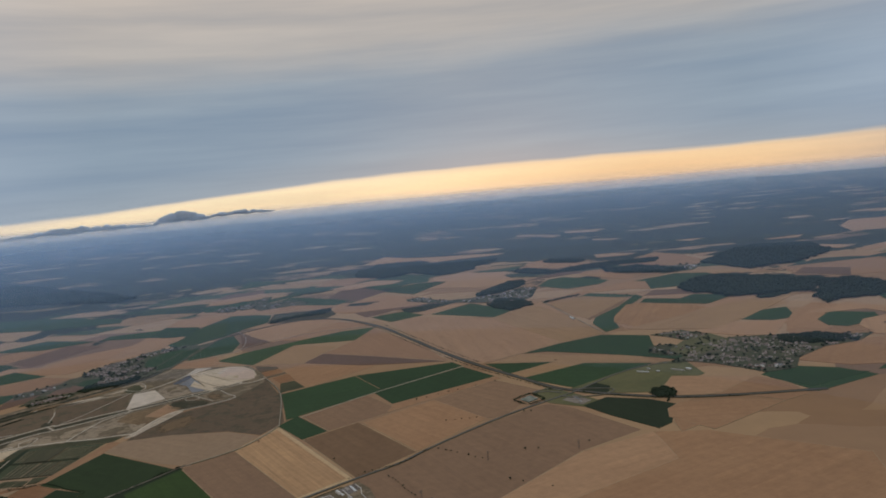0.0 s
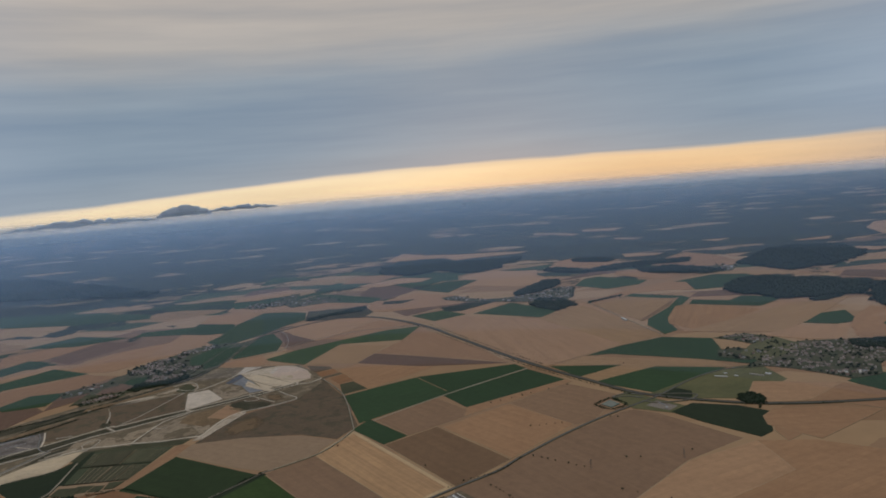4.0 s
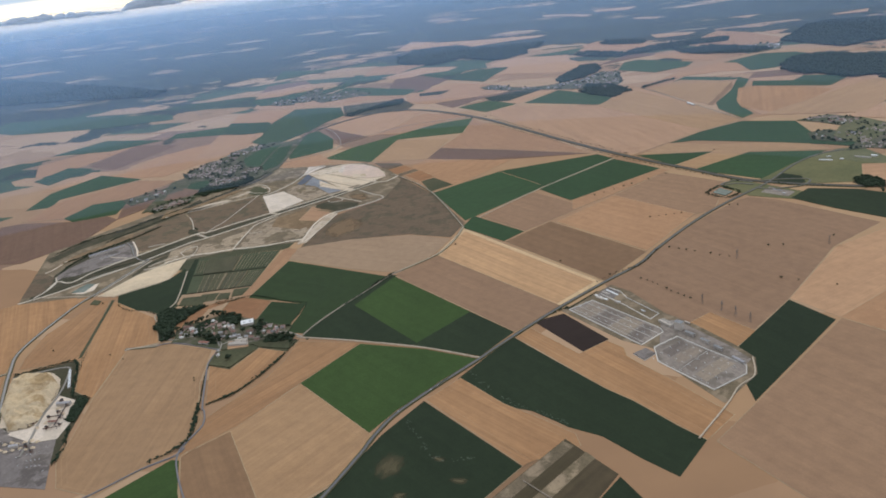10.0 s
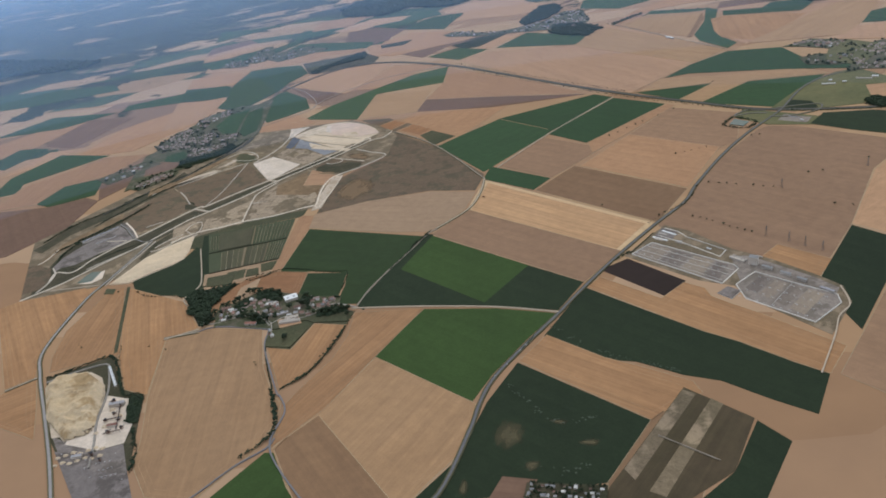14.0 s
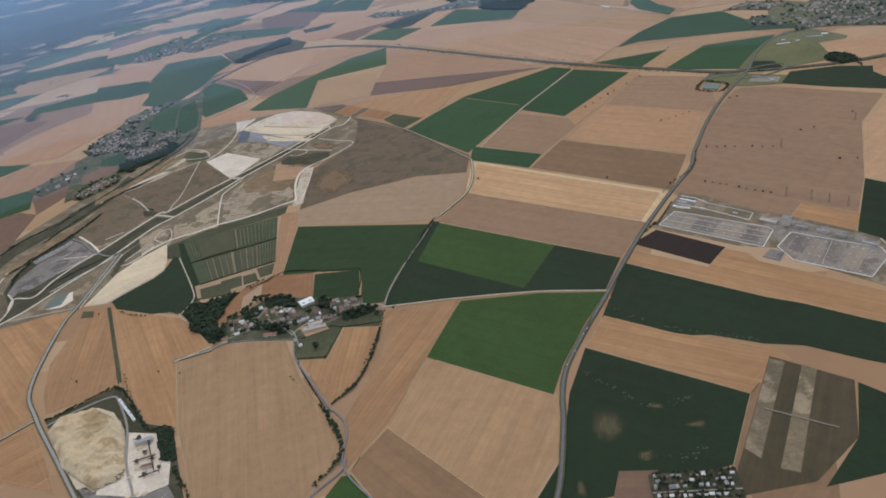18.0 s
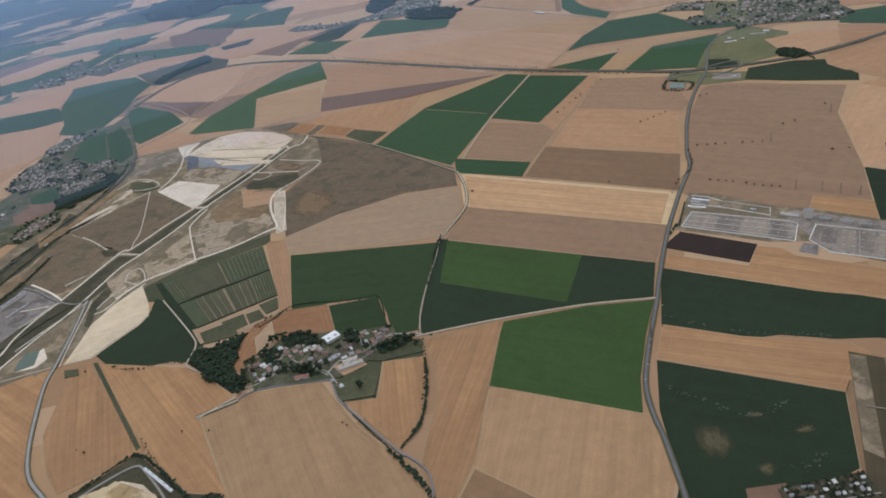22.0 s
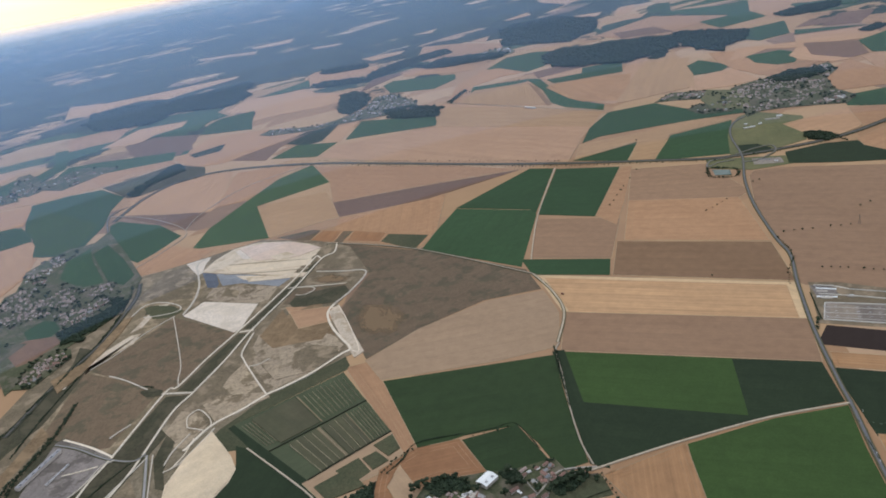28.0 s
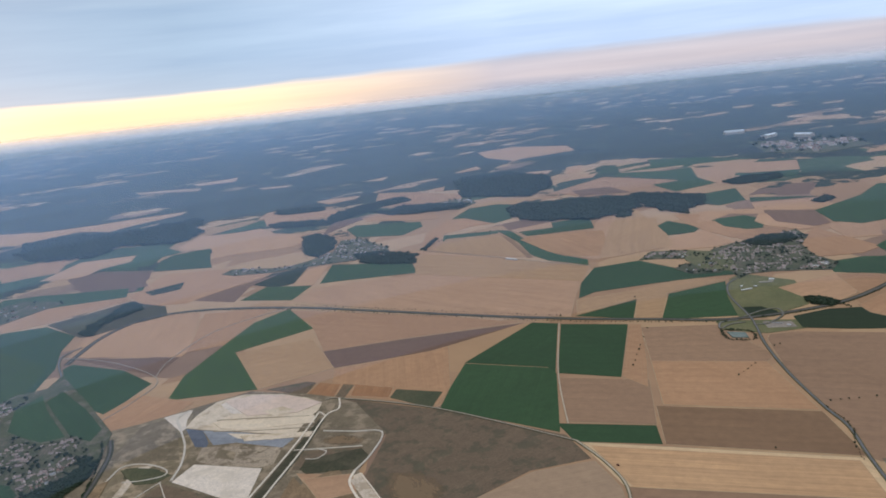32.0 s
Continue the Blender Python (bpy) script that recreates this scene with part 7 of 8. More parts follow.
road("dirt", [(-208.7, 346.3), (-205.1, 318.9), (-205.1, 309.7), (-209.3, 301.8), (-207.4, 296.1)], 0.44)
road("dirt", [(-155.6, 567.7), (-138.6, 588.1), (-99.9, 611.9), (-52.7, 612.0)], 0.38)
road("dirt", [(-179.5, 648.7), (-163.5, 614.2), (-156.4, 564.1), (-175.2, 544.0), (-192.3, 534.5)], 0.44)
road("dirt", [(-249.9, 267.1), (-258.4, 263.1)], 0.50)
road("asphalt", [(-174.2, 209.4), (-176.3, 206.1), (-183.6, 202.1), (-191.0, 196.0), (-196.4, 192.2), (-207.0, 186.0), (-221.0, 180.0)], 0.36)
road("dirt", [(-86.5, 178.3), (-77.9, 166.5)], 0.14)
road("lane", [(-245.9, 262.9), (-237.6, 265.6), (-229.0, 266.6), (-226.8, 262.0), (-224.4, 250.0), (-224.1, 235.4), (-222.3, 223.8), (-221.4, 214.7)], 0.55)
road("dirt", [(-212.1, 274.3), (-207.1, 275.4), (-201.1, 276.3)], 0.35)
road("dirt", [(-13.2, 219.5), (-16.8, 210.3), (-23.1, 205.8), (-29.2, 198.7), (-41.8, 185.7)], 0.35)
road("dirt", [(88.2, 659.3), (99.5, 572.2), (108.1, 503.9)], 0.50)
road("chalk_road", [(-269.0, 343.0), (-268.4, 352.8), (-261.2, 349.7), (-255.5, 359.3), (-248.1, 368.2), (-240.1, 375.3), (-217.1, 398.9), (-212.4, 399.3), (-197.5, 410.5), (-180.9, 421.2), (-152.1, 441.3), (-131.0, 458.2), (-128.2, 460.2), (-128.6, 455.0)], 0.60)
road("chalk_road", [(-276.0, 331.1), (-272.7, 333.2), (-262.5, 339.9), (-250.3, 351.9), (-236.8, 364.0), (-219.4, 384.1), (-210.0, 390.8), (-194.6, 402.5), (-178.3, 416.6), (-150.8, 436.8), (-128.6, 455.0), (-121.2, 456.5), (-114.7, 465.8)], 0.60)
road("chalk_road", [(-182.4, 419.0), (-177.9, 415.4)], 0.70)
road("chalk_road", [(-218.0, 399.2), (-210.0, 390.8)], 0.70)
road("chalk_road", [(-212.4, 399.3), (-210.6, 404.9), (-206.1, 416.7), (-196.2, 457.6)], 0.30)
road("chalk_road", [(-162.3, 510.3), (-169.1, 507.1), (-173.8, 492.3), (-178.2, 478.5), (-185.1, 465.2), (-193.0, 455.6)], 0.80)
road("chalk_road", [(-205.3, 469.4), (-199.6, 464.4), (-192.9, 461.7), (-190.9, 466.7), (-194.8, 477.2), (-200.7, 481.6), (-206.6, 477.5), (-215.6, 467.7), (-220.0, 462.7), (-233.3, 448.4), (-243.4, 433.9)], 0.50)
road("chalk_road", [(-232.9, 440.7), (-222.1, 444.7), (-209.0, 453.1), (-195.6, 457.9)], 0.28)
road("chalk_road", [(-228.5, 429.0), (-225.0, 420.5), (-222.7, 412.9), (-220.8, 406.4)], 0.45)
road("chalk_road", [(-136.8, 443.9), (-129.7, 433.7), (-123.1, 424.0), (-135.9, 413.4), (-147.1, 407.9)], 0.60)
road("chalk_road", [(-152.7, 439.2), (-144.6, 430.9), (-134.5, 420.9)], 0.40)
road("chalk_road", [(-146.5, 433.3), (-145.5, 428.2), (-150.8, 426.5), (-153.5, 429.8)], 0.40)
road("chalk_road", [(-147.1, 407.9), (-152.6, 403.0), (-156.6, 392.8), (-158.9, 380.9), (-160.3, 371.6), (-164.7, 370.7), (-176.7, 368.2), (-187.5, 368.0), (-192.6, 368.4), (-202.3, 366.9), (-212.4, 366.3), (-222.9, 360.4)], 0.85)
road("chalk_road", [(-146.7, 404.8), (-151.9, 387.3), (-158.8, 368.0), (-160.8, 370.2)], 0.35)
road("chalk_road", [(-178.9, 413.4), (-187.6, 402.9), (-189.5, 396.8), (-191.6, 381.3), (-193.0, 368.7)], 0.55)
road("chalk_road", [(-190.4, 391.2), (-187.5, 389.3), (-182.8, 389.4)], 0.40)
road("chalk_road", [(-279.8, 366.3), (-277.4, 369.8), (-275.1, 380.0)], 0.50)
road("chalk_road", [(-271.4, 358.5), (-268.5, 350.9), (-269.2, 342.2), (-271.4, 335.8)], 0.60)
road("chalk_road", [(-249.4, 398.3), (-244.0, 386.9), (-239.6, 374.9)], 0.70)
road("dirt", [(-267.4, 335.1), (-261.5, 334.0), (-245.4, 330.3)], 0.45)
road("asphalt", [(-165.2, 656.1), (-180.3, 644.0), (-190.1, 594.4), (-194.7, 537.8), (-204.7, 499.6)], 0.60)


def plot_point(u, v):
    """A place in the trial field: u from its west to its east side, v from its south to its north side."""
    west, east = Vector((-202.4, 319.8)).lerp(Vector((-207.0, 361.0)), v), Vector((-175.8, 320.4)).lerp(Vector((-169.5, 359.8)), v)
    return tuple(west.lerp(east, u))


def plots(kind, u0, u1, v0, v1):
    field(kind, [plot_point(u0, v0), plot_point(u1, v0), plot_point(u1, v1), plot_point(u0, v1)], 94)


for u0, u1 in ((0.17, 0.235), (0.245, 0.31), (0.32, 0.385), (0.395, 0.45), (0.50, 0.56), (0.57, 0.635), (0.645, 0.70), (0.71, 0.755)):
    plots("dark_plots", u0, u1, 0.012, 0.455)
plots("dry_plots", 0.452, 0.485, 0.012, 0.455)
plots("dry_plots", 0.757, 0.768, 0.012, 0.455)
plots("dark_plots", 0.13, 0.52, 0.51, 0.96)
plots("dry_plots", 0.535, 0.548, 0.51, 0.96)
plot_random = random.Random(14)
for u, v0, v1 in ([(0.165 + 0.0755 * k, 0.01, 0.455) for k in range(5)] + [(0.565 + 0.0725 * k, 0.01, 0.455) for k in range(3)] + [(0.80 + 0.033 * k, 0.02, 0.45) for k in range(6)]
                  + [(0.03 + 0.03 * k, 0.55, 0.93) for k in range(4)] + [(0.59 + 0.041 * k, 0.53, 0.95) for k in range(10)]):
    thick = plot_random.uniform(0.10, 0.15) if v0 == 0.01 else plot_random.uniform(0.05, 0.08)
    road("plot_path", [plot_point(u + plot_random.uniform(-0.004, 0.004), v0), plot_point(u, v1 - plot_random.uniform(0, 0.03))], thick)
road("plot_hedge", [plot_point(0.0, 0.485), plot_point(0.5, 0.48), plot_point(1.0, 0.485)], 0.32)
road("plot_hedge", [plot_point(0.0, 0.0), plot_point(0.5, 0.002), plot_point(1.0, 0.0)], 0.34)
field("grass", [(-182.6, 318.6), (-176.4, 318.8), (-178.2, 312.0), (-182.2, 311.6)], 92)
road("concrete", [(-231.8, 367.3), (-237.5, 349.2), (-243.7, 331.8), (-248.5, 317.9), (-253.2, 286.0), (-249.5, 268.6), (-240.8, 244.0), (-232.7, 220.8), (-226.0, 199.0), (-220.0, 178.0), (-210.0, 148.0)], 0.70)
road("chalk_road", [(-229.4, 358.1), (-225.4, 362.8), (-218.6, 367.5)], 0.30)
road("chalk_road", [(-228.6, 354.7), (-223.5, 358.2), (-218.5, 364.1)], 0.30)
road("chalk_road", [(-230.6, 355.1), (-225.8, 355.3), (-217.6, 360.3), (-212.1, 364.1)], 0.35)
road("chalk_road", [(-230.9, 388.9), (-236.5, 387.2), (-238.1, 386.4)], 0.40)
road("concrete", [(-252.1, 397.5), (-247.3, 389.6), (-242.9, 379.0), (-240.0, 373.3), (-235.4, 367.7), (-231.7, 368.4)], 0.55)
road("chalk_road", [(-255.6, 349.6), (-247.1, 356.1), (-236.0, 363.5), (-232.1, 366.1)], 0.40)
road("chalk_road", [(-243.2, 328.8), (-240.2, 338.3), (-235.5, 351.8), (-230.3, 366.0)], 0.30)
road("chalk_road", [(-254.5, 365.4), (-249.2, 368.3), (-243.5, 373.3), (-239.7, 373.0)], 0.35)
road("chalk_road", [(-253.6, 378.2), (-248.6, 375.7), (-244.3, 374.1)], 0.30)
road("lane", [(-200.3, 280.5), (-196.3, 277.9), (-189.7, 278.5), (-185.4, 279.0), (-179.1, 273.0), (-177.0, 269.1), (-176.8, 261.3)], 0.32)
road("lane", [(-174.7, 268.7), (-165.9, 269.1), (-157.5, 271.5), (-151.9, 268.7)], 0.32)
road("dirt", [(-159.3, 490.2), (-148.3, 478.6), (-132.7, 460.6)], 0.25)
road("dirt", [(-165.1, 481.3), (-154.4, 468.0), (-137.3, 450.4)], 0.20)
road("chalk_road", [(-218.2, 371.5), (-216.1, 377.3), (-212.0, 378.2), (-211.4, 369.2), (-214.2, 365.2), (-216.5, 368.7), (-218.2, 371.5)], 0.30)
# woods, hedges and single trees
hedge([(-63.0, 262.0), (-59.5, 264.5), (-57.0, 265.5)], 0.80, 0.80)
weeds([(-95.3, 232.7), (-89.6, 220.8), (-84.2, 211.6), (-77.1, 204.9), (-71.8, 199.6)], 60, 1.2)
weeds([(-113.3, 209.0), (-109.7, 198.1), (-105.2, 190.2), (-96.9, 189.6)], 50, 1.2)
weeds([(-113.7, 177.5), (-109.0, 174.2), (-103.6, 174.3)], 16, 1.5)
wood([(-209.3, 301.8), (-204.9, 305.6), (-197.5, 306.2), (-189.1, 306.2), (-191.3, 303.7), (-195.8, 297.1), (-199.2, 290.3), (-197.4, 283.8), (-195.8, 280.3), (-198.9, 278.1), (-201.7, 277.8), (-205.3, 289.3)], 0.84, 1.35)
wood([(-236.9, 478.0), (-236.1, 488.2), (-227.0, 490.9), (-216.8, 489.7), (-208.2, 504.0), (-205.4, 495.3), (-213.9, 481.6), (-227.2, 475.3), (-231.4, 470.1)], 0.80, 1.30)
hedge([(-256.3, 428.8), (-242.9, 441.9), (-232.9, 453.8), (-224.9, 461.9), (-214.4, 477.6), (-203.6, 498.2), (-198.5, 513.2)], 0.80, 0.80)
hedge([(-264.8, 401.8), (-256.8, 413.7), (-243.6, 430.8), (-235.1, 441.7)], 0.50, 0.60)
hedge([(-275.5, 376.5), (-266.4, 387.3), (-252.3, 402.3), (-241.8, 419.0)], 1.20, 0.90)
wood([(248.1, 709.9), (266.7, 717.6), (310.1, 669.3), (334.5, 629.0), (289.2, 587.3), (232.6, 594.2), (210.5, 644.7), (217.2, 677.0)], 1.61, 2.60)
wood([(-157.6, 688.1), (-109.0, 736.1), (-109.4, 706.5), (-140.0, 694.4), (-156.2, 674.0)], 0.93, 1.50)
hedge([(-153.6, 257.5), (-157.6, 248.3), (-165.1, 236.3), (-173.4, 230.8)], 0.50, 0.80)
tree_row([(-175.4, 308.8), (-181.2, 308.7), (-187.2, 306.8)], 0.90, 0.90, 0.30)
tree_row([(-164.1, 302.4), (-158.1, 298.7), (-150.2, 295.7)], 2.50, 0.70, 0.30)
tree_row([(-43.2, 282.9), (-35.7, 288.0), (-22.6, 294.6), (-12.1, 306.8)], 1.00, 0.70, 0.30)
tree_row([(-229.6, 317.5), (-222.5, 309.8), (-215.5, 307.4), (-208.7, 301.8)], 0.80, 0.70, 0.30)
hedge([(-246.8, 265.8), (-243.9, 266.4), (-237.9, 268.0), (-232.5, 270.3), (-227.8, 270.6), (-224.5, 263.5), (-220.4, 249.7), (-218.7, 245.2), (-215.3, 245.2), (-212.7, 243.1)], 0.60, 0.85)
wood([(-216.6, 244.6), (-212.7, 243.1), (-211.8, 230.3), (-215.4, 232.1)], 0.45, 0.80)
hedge([(-212.8, 227.5), (-211.3, 221.1), (-210.1, 217.9), (-210.0, 209.2)], 0.80, 0.85)
hedge([(-175.8, 231.8), (-174.6, 222.5), (-174.1, 216.5), (-175.5, 210.8), (-179.0, 207.4), (-182.7, 204.7)], 0.90, 1.10)
hedge([(-178.3, 261.4), (-178.0, 249.5), (-175.5, 231.6)], 0.30, 0.35)
hedge([(-94.4, 234.6), (-99.9, 229.6), (-105.2, 224.2), (-111.1, 218.8)], 0.20, 0.40)
hedge([(-57.0, 264.6), (-43.9, 275.8)], 0.20, 0.40)
hedge([(-116.5, 317.1), (-125.5, 304.6), (-135.6, 290.9)], 0.30, 0.50)
hedge([(-162.9, 303.1), (-155.6, 299.2), (-150.5, 296.3), (-153.3, 283.8)], 0.25, 0.30)
hedge([(-186.3, 305.9), (-180.3, 307.5), (-174.0, 310.3), (-162.8, 303.9)], 0.35, 0.50)
tree_row([(-165.1, 236.3), (-154.3, 255.4), (-150.0, 266.0)], 1.20, 0.70, 0.30)
tree_row([(-117.5, 315.2), (-125.7, 304.9)], 0.70, 1.05, 0.35)
tree_row([(-226.0, 277.3), (-224.1, 262.5)], 1.00, 0.50, 0.40)
tree_row([(-130.5, 682.2), (-90.1, 657.7), (-55.2, 604.7), (-32.2, 549.5), (-7.4, 491.0), (14.0, 444.8), (35.7, 406.3), (52.4, 378.5)], 1.20, 0.90, 0.50)
tree_row([(63.9, 370.9), (78.1, 359.1), (104.2, 345.7), (134.3, 339.9)], 1.50, 1.00, 0.50)
tree_row([(-49.9, 615.3), (-26.0, 559.4), (-1.2, 498.9), (19.0, 454.3)], 1.60, 0.90, 0.50)
tree_row([(166.2, 646.8), (143.6, 664.7), (119.1, 664.7), (90.5, 650.1)], 5.00, 1.30, 0.50)
trees_at([(-7.0, 307.4), (-4.1, 305.2), (-1.8, 303.1), (0.6, 300.6), (5.1, 296.2), (7.6, 293.8), (10.4, 291.7)], 0.80)
trees_at([(-26.5, 281.6), (-24.8, 279.4), (-23.6, 277.2), (-22.5, 275.0), (-20.8, 270.8), (-20.0, 268.2), (-18.5, 265.7), (-17.2, 263.4), (-15.9, 261.1)], 0.85)
trees_at([(28.2, 297.5), (33.4, 296.4), (54.9, 299.6), (19.1, 268.5), (23.5, 265.0), (33.1, 257.9), (34.0, 347.3), (37.2, 346.3)], 0.90)
trees_at([(-3.0, 344.2), (1.0, 344.3), (4.2, 344.2), (8.0, 344.7), (11.3, 344.6), (-50.9, 306.9)], 0.80)
trees_at([(-17.7, 384.3), (-12.4, 386.8), (-6.4, 390.1), (-0.8, 392.8), (4.1, 395.4), (14.3, 400.7), (25.2, 405.8), (64.2, 439.7)], 0.90)
trees_at([(-181.4, 248.1), (-180.7, 246.3), (-171.0, 251.7), (-194.0, 278.6), (-236.2, 319.8), (-239.7, 280.7), (-241.4, 283.3), (-216.4, 272.0), (-210.4, 267.6)], 0.70)
field("water", [(39.9, 372.6), (43.2, 365.3), (37.9, 360.8), (34.2, 366.8)], 124)
hedge([(40.8, 375.9), (45.8, 364.7), (37.8, 358.0), (31.7, 367.4), (40.8, 375.9)], 1.40, 0.90)
road("asphalt", [(56.1, 371.8), (49.8, 376.1), (42.2, 376.9), (50.4, 381.0), (57.3, 375.7)], 0.50)
road("asphalt", [(63.6, 376.3), (76.4, 373.0), (81.9, 368.9), (74.9, 362.4), (60.2, 362.4), (54.6, 367.0)], 0.50)
tree_row([(102.4, 361.8), (108.3, 356.5), (100.2, 340.8)], 1.50, 1.40, 0.80)
# villages
field("gardens", [(-197.2, 285.4), (-189.5, 290.7), (-181.7, 294.6), (-168.6, 287.0), (-155.2, 275.3), (-156.2, 270.5), (-150.4, 266.3), (-166.3, 267.1), (-175.2, 265.1), (-185.8, 270.8), (-194.9, 276.4)], 35)
field("gravel", [(-183.1, 289.0), (-175.5, 284.3), (-175.1, 277.6), (-178.9, 275.1), (-182.7, 278.5)], 148)
field("tan_light", [(-175.1, 271.4), (-167.8, 269.6), (-167.1, 265.6), (-174.1, 265.3)], 166)
field("grass", [(-177.6, 265.0), (-164.1, 262.8), (-170.8, 252.3), (-178.5, 255.8)], 171)
field("grass", [(-166.8, 267.9), (-152.0, 268.0), (-152.7, 260.5), (-163.3, 264.4)], 1)
road("lane", [(-195.0, 279.3), (-187.5, 278.8), (-179.9, 275.7), (-178.6, 271.4), (-177.4, 268.2)], 0.45)
road("lane", [(-177.3, 269.2), (-172.2, 272.2), (-165.2, 271.6), (-156.3, 273.7), (-148.9, 268.0)], 0.45)
road("lane", [(-183.6, 289.3), (-183.0, 281.3), (-179.1, 273.8)], 0.32)
road("lane", [(-165.2, 271.6), (-163.9, 278.4), (-163.6, 283.3)], 0.30)
hamlet([(-194.4, 286.9), (-194.2, 281.6), (-191.5, 286.7), (-190.6, 283.5), (-188.5, 280.0), (-193.0, 278.4), (-184.4, 289.0), (-183.6, 285.7), (-182.9, 282.4), (-181.1, 285.5), (-180.3, 282.3), (-178.8, 283.0), (-177.3, 283.9), (-177.5, 278.5), (-179.0, 277.9), (-181.5, 277.8), (-174.5, 277.8), (-173.4, 274.9), (-171.1, 272.2), (-168.8, 272.3), (-166.9, 271.7), (-164.8, 269.5)], 1.20, 173)
hamlet([(-163.3, 278.6), (-161.5, 278.7), (-159.4, 278.3), (-158.6, 275.9), (-156.7, 276.4), (-163.2, 274.8), (-161.7, 273.7), (-159.9, 273.9), (-158.2, 273.7), (-177.4, 265.0), (-177.2, 262.3), (-176.3, 261.0), (-168.4, 276.3), (-176.9, 274.6), (-186.2, 286.9), (-189.3, 283.7)], 1.12, 175)
trees_at([(-188.7, 290.2), (-187.1, 292.7), (-185.3, 294.6), (-183.5, 294.8), (-181.7, 294.6), (-179.8, 292.9), (-177.5, 292.4), (-175.0, 291.3), (-173.9, 287.8), (-174.1, 283.3), (-165.6, 276.5), (-164.6, 272.2), (-162.9, 269.9), (-160.6, 270.0), (-158.5, 270.0), (-156.0, 269.6), (-153.9, 268.8), (-152.0, 268.1), (-186.2, 278.4), (-184.7, 277.0), (-183.3, 275.6), (-181.8, 274.3), (-180.5, 272.3), (-197.6, 282.2), (-196.5, 279.5), (-194.0, 283.2), (-189.9, 288.1), (-190.2, 290.5), (-178.7, 272.5), (-170.9, 276.7), (-164.9, 282.4), (-167.3, 278.5), (-159.3, 267.3), (-156.0, 266.7), (-172.5, 259.1), (-172.6, 257.3), (-152.2, 264.7), (-192.3, 289.8), (-196.4, 284.8), (-198.2, 279.9)], 2.10)
wood([(-182.5, 294.7), (-177.9, 294.0), (-173.6, 289.5), (-174.8, 284.4), (-179.8, 287.3), (-182.7, 290.1)], 0.55, 0.90)
wood([(-189.7, 288.6), (-187.0, 291.0), (-184.0, 287.9), (-185.5, 281.4), (-189.2, 283.1)], 0.55, 0.90)
wood([(-184.5, 278.0), (-179.6, 275.8), (-179.2, 270.4), (-184.0, 271.4)], 0.50, 0.80)
wood([(-162.2, 272.0), (-157.2, 272.7), (-152.7, 270.5), (-153.1, 267.5), (-158.7, 266.1), (-162.2, 267.7)], 0.55, 0.90)
wood([(-166.7, 284.5), (-163.1, 282.4), (-163.8, 276.8), (-167.5, 278.4)], 0.50, 0.85)
village([(-187.4, 287.4), (-182.6, 289.5), (-175.5, 284.4), (-174.1, 277.9), (-177.9, 272.5), (-183.1, 276.2), (-188.6, 279.4)], 30, 1.05, 1.30, 21)
village([(-162.8, 280.8), (-155.5, 277.4), (-156.7, 271.5), (-164.0, 272.5)], 14, 0.95, 1.2, 22)
village([(-194.2, 288.6), (-188.4, 286.3), (-188.6, 279.4), (-194.8, 277.6)], 9, 1.20, 1.20, 23)
shed("white_barn", -170.6, 283.8, 4.4, 3.4, 0.9, 11)
shed("pale_barn", -176.1, 282.0, 2.5, 1.4, 0.6, 180)
shed("red_barn", -175.5, 279.9, 1.6, 1.0, 0.6, 5)
shed("white_shed", -177.1, 275.1, 1.2, 0.9, 0.5, 179)
shed("white_shed", -167.9, 275.5, 2.4, 0.5, 0.4, 95)
shed("pale_barn", -171.3, 269.2, 5.5, 0.9, 0.5, 3)
shed("grey_shed", -173.3, 274.3, 3.7, 1.0, 0.5, 11)
shed("red_barn", -183.6, 271.9, 3.6, 1.3, 0.6, 159)
shed("red_barn", -183.7, 271.9, 4.0, 1.1, 0.6, 153)
shed("pale_barn", -170.9, 267.8, 6.7, 1.5, 0.6, 172)
shed("pale_barn", -170.2, 270.2, 4.3, 1.0, 0.6, 177)
shed("grey_shed", -258.3, 387.0, 17.1, 1.5, 1.0, 38)
shed("grey_shed", -254.5, 379.8, 9.1, 0.7, 0.4, 37)
hedge([(-271.5, 364.5), (-271.1, 373.6), (-265.8, 386.3), (-252.5, 403.7)], 1.20, 0.70)
hedge([(-265.9, 353.6), (-258.0, 354.9), (-247.4, 362.4), (-236.0, 367.9)], 0.50, 0.45)
hedge([(-285.5, 393.1), (-277.0, 408.6), (-266.5, 417.7), (-255.3, 426.7)], 1.20, 0.70)
hedge([(-222.3, 411.2), (-218.7, 406.1)], 0.50, 0.50)
shed("blue_block", -26.8, 241.3, 2.5, 1.8, 2.6, 131)
shed("blue_block", -25.0, 236.9, 3.2, 1.0, 0.8, 120)
shed("blue_block", -22.4, 231.4, 3.1, 1.0, 0.8, 120)
shed("blue_block", -20.4, 226.5, 2.7, 1.0, 0.8, 118)
shed("pale_barn", -29.8, 245.6, 5.3, 0.8, 0.6, 114)
shed("pale_barn", -41.6, 273.2, 3.1, 1.2, 0.2, 122)
shed("pale_barn", -44.4, 270.0, 3.1, 1.2, 0.2, 123)
shed("pale_barn", -40.0, 265.0, 2.0, 0.6, 0.4, 114)
shed("grey_shed", -17.7, 218.7, 4.2, 1.0, 0.6, 112)
field("car_park", [(-44.9, 229.6), (-40.5, 231.8), (-38.6, 228.2), (-42.9, 225.1)], 26)
shed("white_shed", -39.4, 273.1, 5.8, 0.8, 0.2, 116)
shed("white_shed", -44.0, 270.2, 5.7, 0.8, 0.2, 122)
